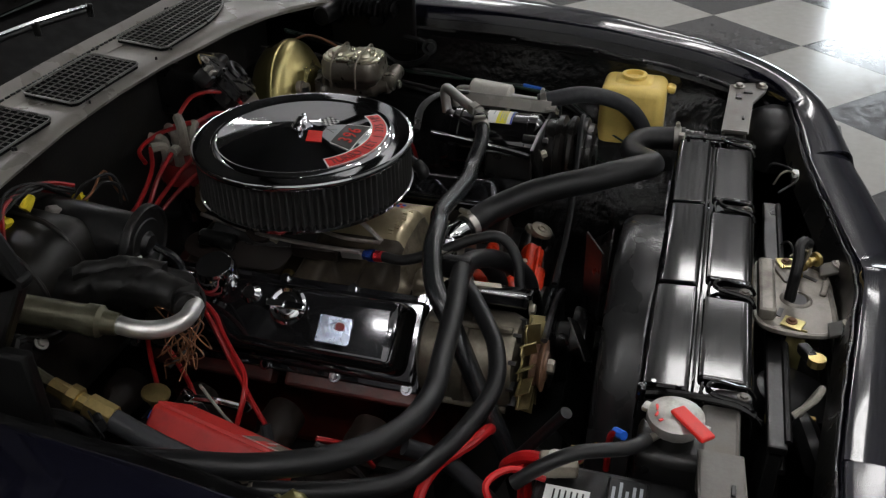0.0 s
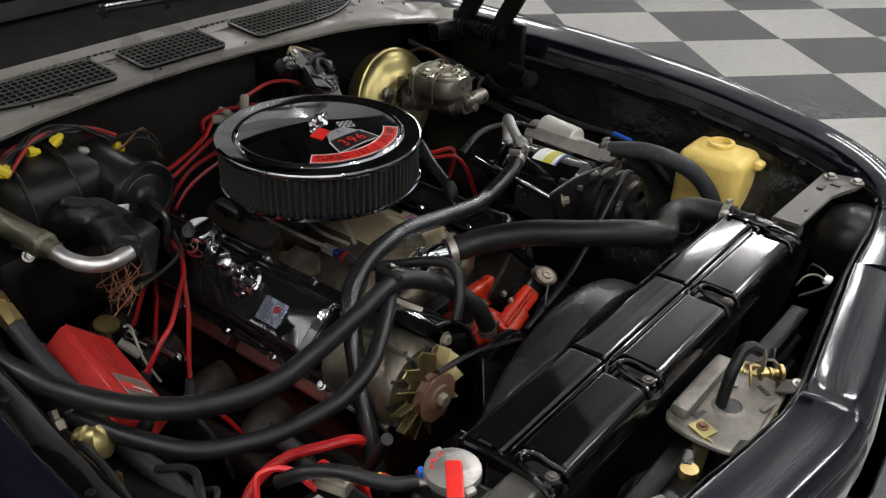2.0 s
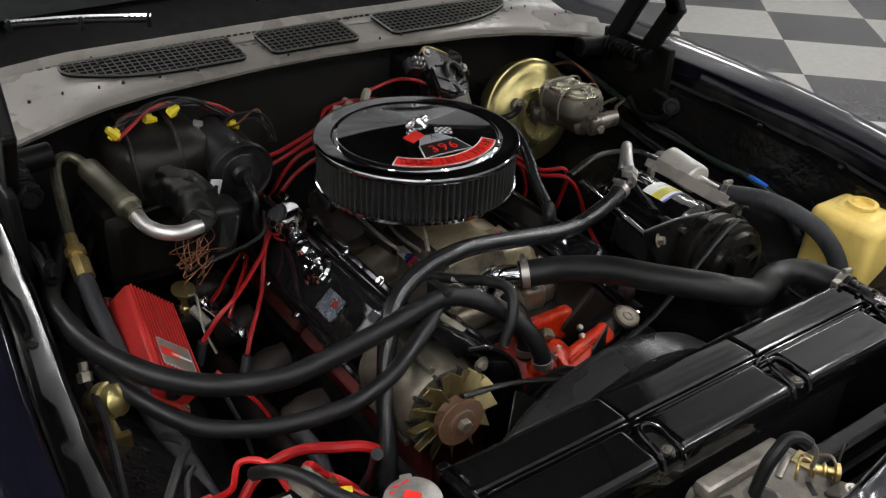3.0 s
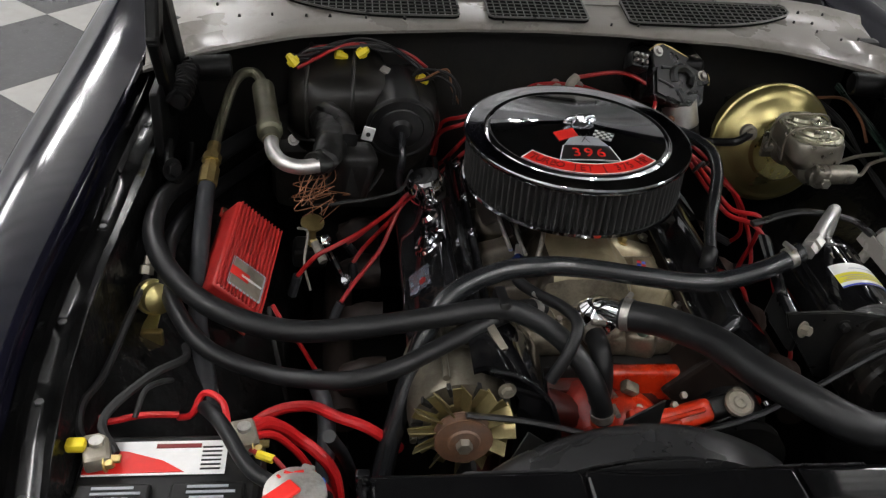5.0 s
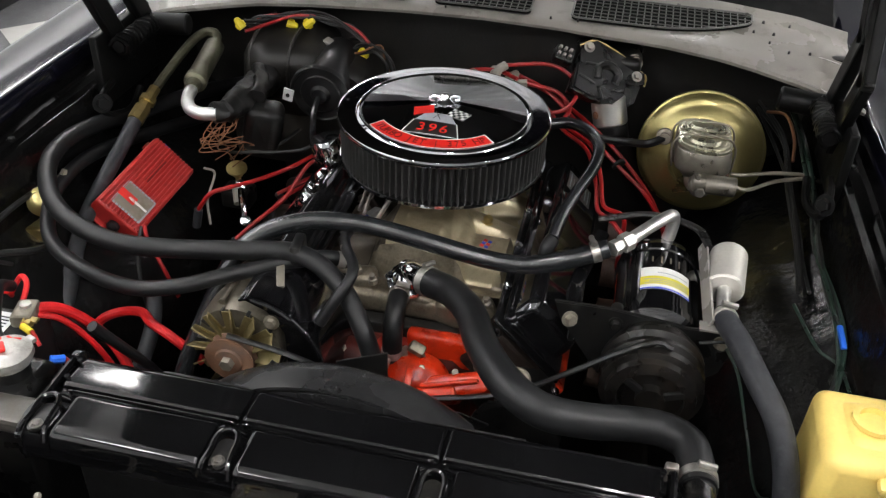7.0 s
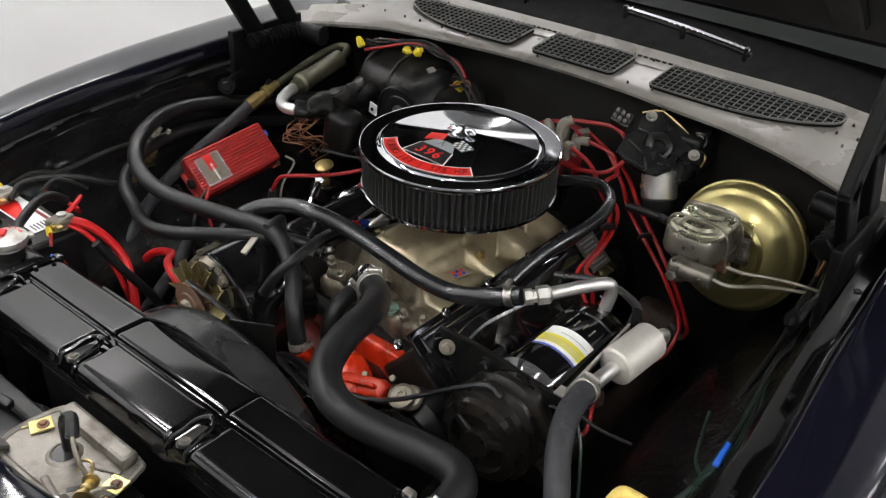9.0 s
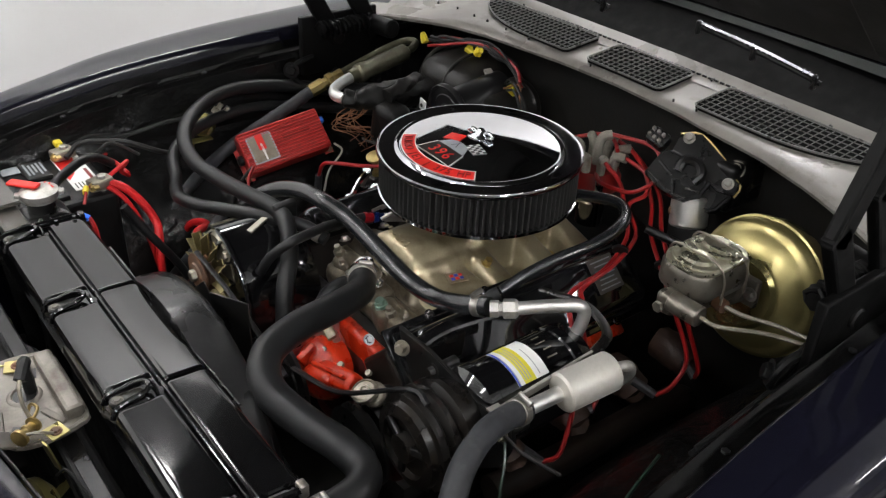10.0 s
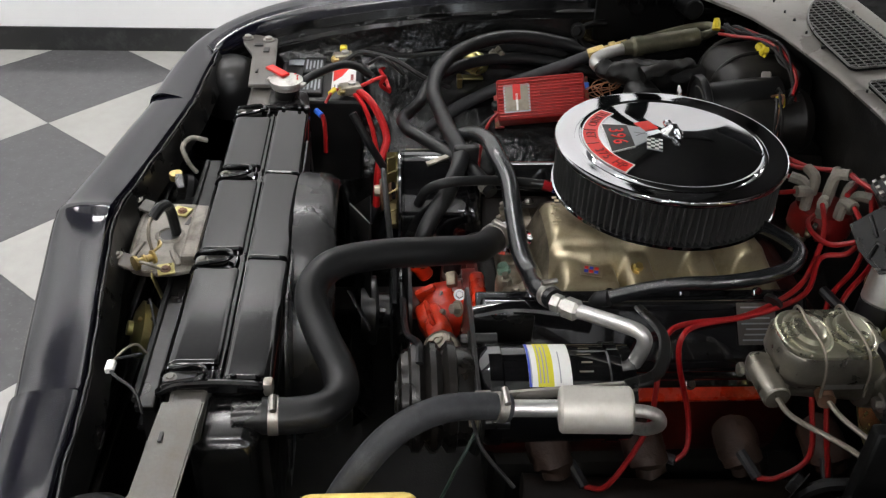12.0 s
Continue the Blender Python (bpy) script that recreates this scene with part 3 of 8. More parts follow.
rear = []
rows = []
for i in range(45):
    x = -0.70 + i * 1.40 / 44
    a = abs(x)
    yf = lerp([(0, 0.330), (0.15, 0.326), (0.35, 0.300), (0.5, 0.262), (0.6, 0.225), (0.70, 0.19)], a)
    z = lerp([(0, 1.078), (0.45, 1.074), (0.6, 1.06), (0.70, 1.04)], a)
    dent = 0.012 * math.exp(-((a - 0.575) / 0.03) ** 2)
    fold = max(0.0, min(1.0, (a - 0.50) / 0.16))
    rows.append([(x, yf + 0.014, z - 0.016), (x, yf + 0.004, z - 0.013), (x, yf, z - 0.006), (x, yf + 0.004, z - 0.001), (x, yf + 0.02, z + 0.004 - 0.010 * fold), (x, yf + 0.05, z + 0.006 - dent + 0.012 * fold), (x, yf + 0.075, z + 0.008 - 0.016 * fold), (x, yf + 0.11, z + 0.010 - dent + 0.010 * fold), (x, yf + 0.6 * (0.47 - yf) + 0.02, z + 0.012 - 0.012 * fold),
                 (x, 0.462, z + 0.018), (x, 0.472, z + 0.028), (x, 0.478, z + 0.031)])
    rear.append([(x, 0.4795, z + 0.030), (x, 0.486, z + 0.010), (x, 0.50, z - 0.012), (x, 0.60, z - 0.020), (x, 0.70, z + 0.030), (x, 0.72, z + 0.050)])
bm = sheet(bm_new(), rows, 0.003)
for v in bm.verts:
    v.co += 0.0012 * noise.noise_vector(v.co * 9)
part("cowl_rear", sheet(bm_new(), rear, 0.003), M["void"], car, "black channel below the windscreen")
cowl = part("cowl_panel", bm, M["cowl"], car, "worn grey cowl panel with chipped paint")
slot_mesh = to_mesh("slot", box(bm_new(), (0, 0, 0), (0.0085, 0.0030, 0.004), 0), M["blackprint"])
for i in range(74):
    x = -0.50 + i * 1.0 / 73
    slot = new("drain_slot", slot_mesh)
    slot.parent = cowl
    slot.location = V((x, 0.4585, 1.0955 - 0.009 * (abs(x) / 0.5) ** 3)) - origin_of(cowl)
rnd = random.Random(4)
for i in range(26):
    x = rnd.uniform(-0.62, 0.62)
    y = rnd.choice((rnd.uniform(0.335, 0.342), rnd.uniform(0.452, 0.47))) if abs(x) < 0.5 else rnd.uniform(0.30, 0.44)
    part("hole", lathe(bm_new(), (x, y, 1.0815 if y < 0.4 else 1.092), (0, -0.1, 1), [(0, 0), (rnd.uniform(0.0018, 0.0035), 0), (0.002, 0.005), (0, 0.005)], 9), M["blackprint"], cowl)


def cowl_vent(x0, x1, y0, y1, tip):
    """A stamped grille: frame, black sheet for the unlit well and thin crossing bars. tip: side on which it narrows, or
    0.
    """
    cx = (x0 + x1) / 2

    def zz(x, y):
        return 1.0930 + 0.10 * (y - 0.395) - 0.004 * min(1, abs(x) / 0.45)

    t = thing("cowl_vent", (cx, (y0 + y1) / 2, zz(cx, 0.395)), "black metal grille set in the grey cowl", "vent", "cowl vents")

    def yl(x):
        f = min(1, max(0, (x - x0) / (x1 - x0)))
        g = max(0, ((f if tip > 0 else 1 - f) - 0.35) / 0.65) if tip else 0
        ends = max(0, 1 - min(x - x0, x1 - x) / 0.012)
        return y0 + 0.62 * (y1 - y0) * g ** 2.4 + 0.008 * ends ** 2

    def yh(x):
        ends = max(0, 1 - min(x - x0, x1 - x) / 0.012)
        return y1 - 0.008 * ends ** 2

    xs = [x0 + (x1 - x0) * 0.5 * (1 - math.cos(math.pi * i / 40)) for i in range(41)]
    # Flat black sheet close under the bars replaces the unlit hollow.
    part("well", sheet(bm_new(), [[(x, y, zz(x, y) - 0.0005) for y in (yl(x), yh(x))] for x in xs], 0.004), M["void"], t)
    ring = [(x, yl(x)) for x in xs] + [(x, yh(x)) for x in xs[::-1]]
    ring.append(ring[0])
    part("frame", tube(bm_new(), [(x, y, zz(x, y) + 0.0022) for x, y in ring], 0.0020, 6, 1), M["slat"], t)
    n = round((x1 - x0) / 0.0135)
    for i in range(1, n):
        x = x0 + (x1 - x0) * i / n
        part("slat", tube(bm_new(), [(x, yl(x), zz(x, yl(x)) + 0.0016), (x, yh(x), zz(x, yh(x)) + 0.0016)], 0.0010, 5, 1), M["slat"], t)
    for j in range(1, 7):
        y = y0 + (y1 - y0) * j / 7
        run = [x for x in xs if yl(x) < y]
        part("slat", tube(bm_new(), [(x, y, zz(x, y) + 0.0022) for x in (run[0], (run[0] + run[-1]) / 2, run[-1])], 0.0011, 5, 2), M["slat"], t)


cowl_vent(-0.475, -0.155, 0.345, 0.445, -1)
cowl_vent(-0.100, 0.090, 0.345, 0.445, 0)
cowl_vent(0.170, 0.510, 0.345, 0.448, 1)

# windscreen, wipers, open hood with hinges
rows = [[(x, 0.70 + 0.78 * k - 0.06 * (x / 0.7) ** 2, 1.12 + 0.43 * k) for x in [-0.72 + 1.44 * i / 16 for i in range(17)]] for k in (0, 0.5, 1)]
part("windscreen", sheet(bm_new(), rows, 0.006), M["glass_dark"], car, "dark windscreen glass")


def wiper(x, dx):
    t = thing("wiper", (x, 0.57, 1.10), "bright metal windscreen wiper parked at the glass", "wiper", "windscreen wipers")
    a, b = V((x, 0.60, 1.128)), V((x + dx, 0.575, 1.112))
    part("blade", tube(bm_new(), [a, (a + b) / 2 + V((0, 0, 0.003)), b], 0.005, 6, 8), M["wireblack"], t)
    arm = part("arm", tube(bm_new(), [a + V((0, -0.012, 0.012)), (a + b) / 2 + V((0, -0.012, 0.016)), b + V((0, -0.012, 0.012))], 0.0045, 6, 8), M["chrome"], t, "chrome wiper arm")
    for i in range(22):
        p = a.lerp(b, (i + 0.5) / 22) + V((0, -0.013, 0.0155))
        part("rib", box(bm_new(), p, (0.004, 0.012, 0.004), 0.001), M["chrome"], arm)
    for f in (0.02, 0.5, 0.98):
        part("clip", box(bm_new(), a.lerp(b, f) + V((0, -0.014, 0.004)), (0.008, 0.012, 0.028), 0.002), M["satin"], t)


wiper(-0.03, 0.30)
wiper(-0.52, 0.26)

HA, HL = radians(40), 0.66
HR = V((0, 0.44, 1.235))
hd = V((0, -math.cos(HA), math.sin(HA)))
hu_n = V((0, math.sin(HA), math.cos(HA)))
hrot = Euler((-HA, 0, 0)).to_matrix()
hood = part("hood", box(bm_new(), HR + HL * hd, (1.41, 2 * HL, 0.022), 0.008, hrot), M["paint"], car, "raised black hood")
part("underside_pad", box(bm_new(), HR + HL * hd - 0.018 * hu_n, (1.34, 1.22, 0.012), 0.004, hrot), M["dark"], hood, "matt black underside of the hood")
for x, w in ((-0.5, 0.06), (-0.17, 0.05), (0.17, 0.05), (0.5, 0.06)):
    part("rib", box(bm_new(), HR + V((x, 0, 0)) + HL * hd - 0.030 * hu_n, (w, 1.1, 0.022), 0.008, hrot), M["dark"], hood)


def hinge(s):
    h = part("hinge", box(bm_new(), (s * 0.650, 0.115, 1.005), (0.016, 0.20, 0.135), 0.004), M["hinge"], car, "black spring-loaded hood hinge")
    for a, b, w in (((0.10, 1.02), (0.02, 1.16), 0.040), ((0.02, 1.16), (0.10, 1.34), 0.040), ((0.20, 1.02), (0.10, 1.20), 0.042), ((0.10, 1.20), (0.24, 1.46), 0.042)):
        p, q = V((s * 0.64, a[0], a[1])), V((s * 0.64, b[0], b[1]))
        part("link", box(bm_new(), (p + q) / 2, (0.020, w, (q - p).length + 0.03), 0.005, rot_to(q - p)), M["hinge"], h)
    part("spring", tube(bm_new(), [(s * (0.622 + 0.017 * math.cos(k * 1.5)), 0.05 + k * 0.0030, 1.045 + 0.017 * math.sin(k * 1.5)) for k in range(44)], 0.0042, 6, 2), M["hinge"], h)
    part("spring_core", cyl(bm_new(), (s * 0.622, 0.05, 1.045), (s * 0.622, 0.19, 1.045), 0.012, seg=10), M["hinge"], h)
    part("pivot", cyl(bm_new(), (s * 0.620, 0.10, 1.02), (s * 0.665, 0.10, 1.02), 0.016, seg=12, edge=0.003), M["hinge"], h)
    part("roller", cyl(bm_new(), (s * 0.555, 0.20, 1.040), (s * 0.665, 0.19, 1.035), 0.021, seg=16, edge=0.003), M["hinge"], h)
    part("stop_loop", tube(bm_new(), [(s * 0.640, 0.04, 0.98), (s * 0.635, 0.00, 0.975), (s * 0.632, -0.02, 0.955), (s * 0.625, 0.00, 0.930), (s * 0.615, 0.05, 0.925), (s * 0.615, 0.09, 0.95)], 0.007, 8, 4), M["hinge"], h)
    part("stop_bolt", hexbolt(bm_new(), (s * 0.628, -0.022, 0.965), (-s * 0.7, -0.6, 0.2), 0.012, 0.010), M["hinge"], h)


hinge(1)
hinge(-1)

# ---------------------------------------------------------------- radiator support and radiator
sup = part("radiator_support", box(bm_new(), (0, -0.686, 0.893), (0.96, 0.046, 0.024), 0.006), M["greysteel"], car, "worn grey radiator support bar")
for s in (-1, 1):
    out = [(s * x, y) for x, y in ((0.44, -0.711), (0.50, -0.714), (0.58, -0.718), (0.64, -0.742), (0.672, -0.748), (0.683, -0.72), (0.665, -0.672), (0.44, -0.661))]
    wing = part("corner_plate", plate(bm_new(), out if s > 0 else out[::-1], 0.006, Matrix.Translation((0, 0, 0.897)) @ Matrix.Rotation(radians(-2.0 * s), 4, "Y"), 0.002), M["greysteel"], sup, "scuffed grey corner plate")
    for x, y in ((0.660, -0.735), (0.652, -0.69)):
        part("bolt", hexbolt(bm_new(), (s * x, y, 0.904 + 0.035 * x), (0, 0, 1), 0.008, 0.007), M["steel"], wing)
    for x, y, w, h in ((0.60, -0.69, 0.020, 0.012), (0.625, -0.708, 0.010, 0.018), (0.50, -0.700, 0.016, 0.005)):
        part("hole", box(bm_new(), (s * x, y, 0.9045 + 0.035 * x), (w, h, 0.003), 0.001), M["blackprint"], wing)
    part("corner_scoop", lathe(bm_new(), (s * 0.605, -0.762, 0.80), (-s * 0.15, -0.10, 1), [(0.0, 0.0), (0.066, 0.0), (0.066, 0.055), (0.056, 0.085), (0.035, 0.102), (0.0, 0.108)], 22), M["plastic"], sup, "black rounded scoop")

radiator = thing("radiator", (0.03, -0.64, 0.45), "black crossflow radiator behind the support bar", "radiator")
part("core", box(bm_new(), (0.03, -0.64, 0.67), (0.72, 0.05, 0.42), 0.004), M["condenser"], radiator)
part("end_tank", box(bm_new(), (0.442, -0.638, 0.692), (0.100, 0.088, 0.405), 0.020, segs=4, taper=0.94), M["bay"], radiator, "satin black radiator end tank")
part("outlet", cyl(bm_new(), (0.441, -0.63, 0.890), (0.440, -0.575, 0.891), 0.0200), M["satin"], radiator)
for zz in (0.80, 0.72, 0.64):
    part("tank_rib", box(bm_new(), (0.472, -0.632, zz), (0.008, 0.06, 0.007), 0.002), M["satin"], radiator)
ptank = part("end_tank", box(bm_new(), (-0.415, -0.635, 0.685), (0.075, 0.085, 0.44), 0.014, segs=3), M["satin"], radiator)
part("filler_neck", cyl(bm_new(), (-0.418, -0.633, 0.90), (-0.418, -0.633, 0.932), 0.024), M["satin"], radiator)
part("overflow_nipple", cyl(bm_new(), (-0.43, -0.62, 0.922), (-0.47, -0.585, 0.922), 0.005), M["steel"], radiator)

cap = part("radiator_cap", cyl(bm_new(), (-0.418, -0.633, 0.925), (-0.418, -0.633, 0.931), 0.029), M["alu"], radiator, "silver radiator cap with a red lever")
part("cap_disc", lathe(bm_new(), (-0.418, -0.633, 0.930), (0, 0, 1), [(0, 0), (0.031, 0), (0.033, 0.004), (0.032, 0.011), (0.024, 0.0135), (0.02, 0.0155), (0, 0.0155)], 28), M["alu"], cap)
part("lever", box(bm_new(), (-0.438, -0.651, 0.9495), (0.056, 0.019, 0.006), 0.0025, Euler((0, 0, radians(41))).to_matrix()), M["redcloth"], cap, "red safety lever")
for i in range(3):
    a = radians(40 + 30 * i)
    part("print_bar", box(bm_new(), (-0.418 - 0.020 * math.cos(a), -0.633 + 0.022 * math.sin(a), 0.9448), (0.010, 0.003, 0.001), 0, Euler((0, 0, a + 1.57)).to_matrix()), M["redcloth"], cap)
for a in (70, 250):
    a = radians(a)
    part("ear", box(bm_new(), (-0.418 + 0.034 * math.cos(a), -0.633 + 0.034 * math.sin(a), 0.9355), (0.012, 0.014, 0.007), 0.002, Euler((0, 0, a)).to_matrix()), M["alu"], cap)

# stamped top cover with raised pads, channels and retaining clips
RX0, RX1, RY0, RY1, RZ = -0.350, 0.408, -0.722, -0.586, 0.912
cover = thing("radiator_cover", (0.03, -0.66, 0.90), "gloss black stamped steel radiator cover with clips", "cover")
CUT = (-0.334, -0.104, 0.143, 0.392)


def strip(x0, x1, prof, name, material=None, end=0.004):
    """A pressed strip along x from a profile of (y, z), its ends turned down."""
    rows = [[(x, y, z - dz) for y, z in prof] for x, dz in ((x0, 0.008), (x0 + 0.3 * end, 0.002), (x0 + end, 0), (x0 + 1.6 * end, 0), (0.5 * (x0 + x1), 0), (x1 - 1.6 * end, 0), (x1 - end, 0), (x1 - 0.3 * end, 0.002), (x1, 0.008))]
    return part(name, sheet(bm_new(), rows, 0.0015), material or M["coverpaint"], cover)


strip(RX0, RX1, [(RY0 - 0.003, RZ - 0.040), (RY0, RZ - 0.012), (RY0 + 0.003, RZ - 0.006), (RY0 + 0.01, RZ - 0.004), (RY1 - 0.01, RZ - 0.004), (RY1 - 0.003, RZ - 0.006), (RY1, RZ - 0.012), (RY1 + 0.002, RZ - 0.040)], "base_plate")
for i in range(3):
    a, b2 = CUT[i] + (0.0015 if i else -0.006), CUT[i + 1] - (0.0015 if i < 2 else -0.006)
    strip(a, b2, [(-0.6455, RZ - 0.004), (-0.644, RZ + 0.0015), (-0.641, RZ + 0.0035), (-0.638, RZ + 0.0036), (-0.601, RZ + 0.0016), (-0.598, RZ + 0.0014), (-0.592, RZ + 0.0002), (-0.588, RZ - 0.003), (-0.586, RZ - 0.008)], "rear_pad")
    a, b2 = CUT[i] + 0.021, CUT[i + 1] - 0.021
    strip(a, b2, [(-0.7245, RZ - 0.022), (-0.7235, RZ - 0.012), (-0.7215, RZ - 0.006), (-0.719, RZ - 0.0010), (-0.7155, RZ + 0.0020), (-0.711, RZ + 0.0033), (-0.707, RZ + 0.0036), (-0.703, RZ + 0.0036), (-0.662, RZ + 0.0036), (-0.659, RZ + 0.0036), (-0.656, RZ + 0.0015), (-0.6545, RZ - 0.004)], "front_pad", None, 0.005)
    for y in (-0.650,):
        part("ridge", tube(bm_new(), [(CUT[i] + 0.010, y, RZ - 0.003), (CUT[i] + 0.016, y, RZ + 0.0012), (0.5 * (CUT[i] + CUT[i + 1]), y, RZ + 0.0014), (CUT[i + 1] - 0.016, y, RZ + 0.0012), (CUT[i + 1] - 0.010, y, RZ - 0.003)], 0.0018, 7, 5), M["coverpaint"], cover)
for i, cx in enumerate(CUT):
    w = 0.0135
    loop = [(cx - w - 0.004, -0.724, RZ - 0.012), (cx - w - 0.002, -0.716, RZ + 0.001), (cx - w, -0.700, RZ + 0.004), (cx - w, -0.684, RZ + 0.007), (cx - 0.7 * w, -0.672, RZ + 0.008), (cx, -0.667, RZ + 0.008), (cx + 0.7 * w, -0.672, RZ + 0.008),
            (cx + w, -0.684, RZ + 0.007), (cx + w, -0.700, RZ + 0.004), (cx + w + 0.002, -0.716, RZ + 0.001), (cx + w + 0.004, -0.724, RZ - 0.012)]
    part("clip_rib", tube(bm_new(), loop, 0.0036, 8, 4), M["coverpaint"], cover)
    cl = part("clip", plate(bm_new(), rounded(0.021, 0.046, 0.010), 0.0035, Matrix.Translation((cx, -0.697, RZ - 0.003)), 0.001), M["satin"], cover, "black steel clip")
    part("bolt", hexbolt(bm_new(), (cx + 0.001, -0.710, RZ + 0.0005), (0, 0, 1), 0.0054, 0.004), M["greysteel"], cl)
    part("weld_bead", tube(bm_new(), [(cx - 0.020, -0.663, RZ - 0.001), (cx - 0.012, -0.6605, RZ + 0.002), (cx + 0.004, -0.660, RZ + 0.001), (cx + 0.018, -0.662, RZ - 0.001)], 0.0022, 6, 3), M["coverpaint"], cover)
for sx, px in ((-1, RX0), (1, RX1)):
    part("end_lip", tube(bm_new(), [(px, -0.724, RZ - 0.010), (px, -0.70, RZ + 0.001), (px - sx * 0.002, -0.66, RZ + 0.002), (px, -0.61, RZ + 0.001), (px, -0.588, RZ - 0.004)], 0.0055, 8, 4), M["coverpaint"], cover)
    part("corner_tab", box(bm_new(), (px - sx * 0.002, -0.590, RZ - 0.004), (0.016, 0.012, 0.020), 0.003), M["steel"] if sx > 0 else M["coverpaint"], cover)
    for yy in (-0.603, -0.633):
        part("bolt", hexbolt(bm_new(), (px - sx * 0.012, yy, RZ + 0.004), (0, 0, 1), 0.004, 0.004, False), M["coverpaint"], cover)

# fan shroud
shroud = thing("fan_shroud", (0.02, -0.53, 0.60), "dull black plastic fan shroud behind the radiator", "fan shroud")
bm = bm_new()
rows = []
for j, (yy, rr) in enumerate(((-0.586, 0.270), (-0.570, 0.270), (-0.553, 0.2695), (-0.536, 0.267), (-0.523, 0.258), (-0.520, 0.250))):
    rows.append([(-0.01 + rr * math.cos(radians(a)), yy, 0.658 + rr * math.sin(radians(a))) for a in range(0, 181, 6)])
part("barrel", sheet(bm, rows, 0.004), M["shroud"], shroud)
part("flange", sheet(bm_new(), [[(0.262 * math.cos(radians(a)), -0.584, 0.655 + 0.267 * math.sin(radians(a))) for a in range(0, 181, 12)],
                                [(0.35 * math.cos(radians(a)) if abs(math.cos(radians(a))) > 0.6 else 0.30 * math.cos(radians(a)), -0.584, min(0.905, 0.655 + 0.36 * math.sin(radians(a)))) for a in range(0, 181, 12)]], 0.003), M["shroud"], shroud)

# condenser and hood latch in front
cond = thing("condenser", (0.02, -0.765, 0.43), "black finned air-conditioning condenser", "condenser")
part("core", box(bm_new(), (0.02, -0.765, 0.62), (0.64, 0.020, 0.38), 0.003), M["condenser"], cond)
for z in [0.46 + 0.052 * k for k in range(8)]:
    part("tube", tube(bm_new(), [(-0.30, -0.778, z), (0.02, -0.779, z), (0.34, -0.778, z)], 0.005, 6, 2), M["condenser"], cond)
part("top_frame", box(bm_new(), (0.02, -0.765, 0.816), (0.66, 0.026, 0.012), 0.003), M["satin"], cond)
latch = thing("hood_latch", (0.0, -0.80, 0.84), "bare grey hood latch plate with brass-coloured brackets", "latch")
bm = bm_new()
out = [(-0.070, 0.060), (-0.090, 0.048), (-0.098, 0.010), (-0.094, -0.030), (-0.076, -0.046), (-0.045, -0.050), (0.045, -0.046), (0.078, -0.040), (0.092, -0.020), (0.094, 0.015), (0.086, 0.048), (0.066, 0.060)]
plate(bm, out, 0.004, Matrix.Translation((0.0, -0.795, 0.848)), 0.0015)
part("plate_rim", tube(bm_new(), [(x, y - 0.795, 0.8505) for x, y in out + out[:1]], 0.0048, 7, 3), M["latchplate"], latch)
part("plate_step", box(bm_new(), (0.0, -0.748, 0.860), (0.15, 0.026, 0.020), 0.006), M["latchplate"], latch)
part("plate", bm, M["latchplate"], latch)
part("striker_hole", lathe(bm_new(), (-0.009, -0.792, 0.852), (0, 0, 1), [(0.0, 0.0), (0.0155, 0.0), (0.0155, 0.001), (0.0, 0.001)], 22), M["blackprint"], latch)
part("hole_collar", lathe(bm_new(), (-0.009, -0.792, 0.852), (0, 0, 1), [(0.0155, 0.0), (0.018, 0.003), (0.022, 0.002), (0.024, 0.0), (0.0155, 0.0)], 22), M["latchplate"], latch)
for px, py, a in ((0.045, -0.778, 20), (-0.05, -0.768, -15), (0.055, -0.815, 60)):
    part("slot", box(bm_new(), (px, py, 0.8525), (0.022, 0.007, 0.001), 0, Euler((0, 0, radians(a))).to_matrix()), M["blackprint"], latch)
part("release_lever", tube(bm_new(), [(-0.014, -0.782, 0.852), (-0.010, -0.783, 0.880), (-0.006, -0.784, 0.900), (0.004, -0.785, 0.916), (0.018, -0.785, 0.926), (0.032, -0.791, 0.929), (0.044, -0.800, 0.920)], 0.0085, 10, 5), M["rubber"], latch, "black rubber-coated release lever")
part("lever_rod", tube(bm_new(), [(0.040, -0.797, 0.925), (0.052, -0.804, 0.915), (0.060, -0.806, 0.895), (0.066, -0.802, 0.872)], 0.0030, 7, 4), M["castgrey"], latch)
for px, py in ((-0.085, -0.845), (0.075, -0.842)):
    part("support_leg", box(bm_new(), (px, py - 0.01, 0.866), (0.035, 0.05, 0.005), 0.002, Euler((radians(-25), 0, 0)).to_matrix()), M["greysteel"], latch)
    part("bolt", hexbolt(bm_new(), (px, py - 0.012, 0.871), (0, -0.3, 1), 0.007, 0.006), M["steel"], latch)
px, py = -0.077, -0.785
br = part("zinc_bracket", box(bm_new(), (px, py, 0.8545), (0.026, 0.030, 0.003), 0.001, Euler((0, 0, -0.35)).to_matrix()), M["zinc"], latch, "yellow zinc bracket")
part("bolt", hexbolt(bm_new(), (px + 0.002, py + 0.002, 0.856), (0, 0, 1), 0.0055, 0.005), M["rust"], br)
part("strap", box(bm_new(), (px - 0.014, py - 0.006, 0.822), (0.003, 0.026, 0.066), 0.001, Euler((0, 0.12, -0.35)).to_matrix()), M["zinc"], br)
b2 = part("zinc_bracket", box(bm_new(), (0.088, -0.780, 0.8545), (0.028, 0.026, 0.003), 0.001, Euler((0, 0, 0.25)).to_matrix()), M["zinc"], latch, "yellow zinc bracket")
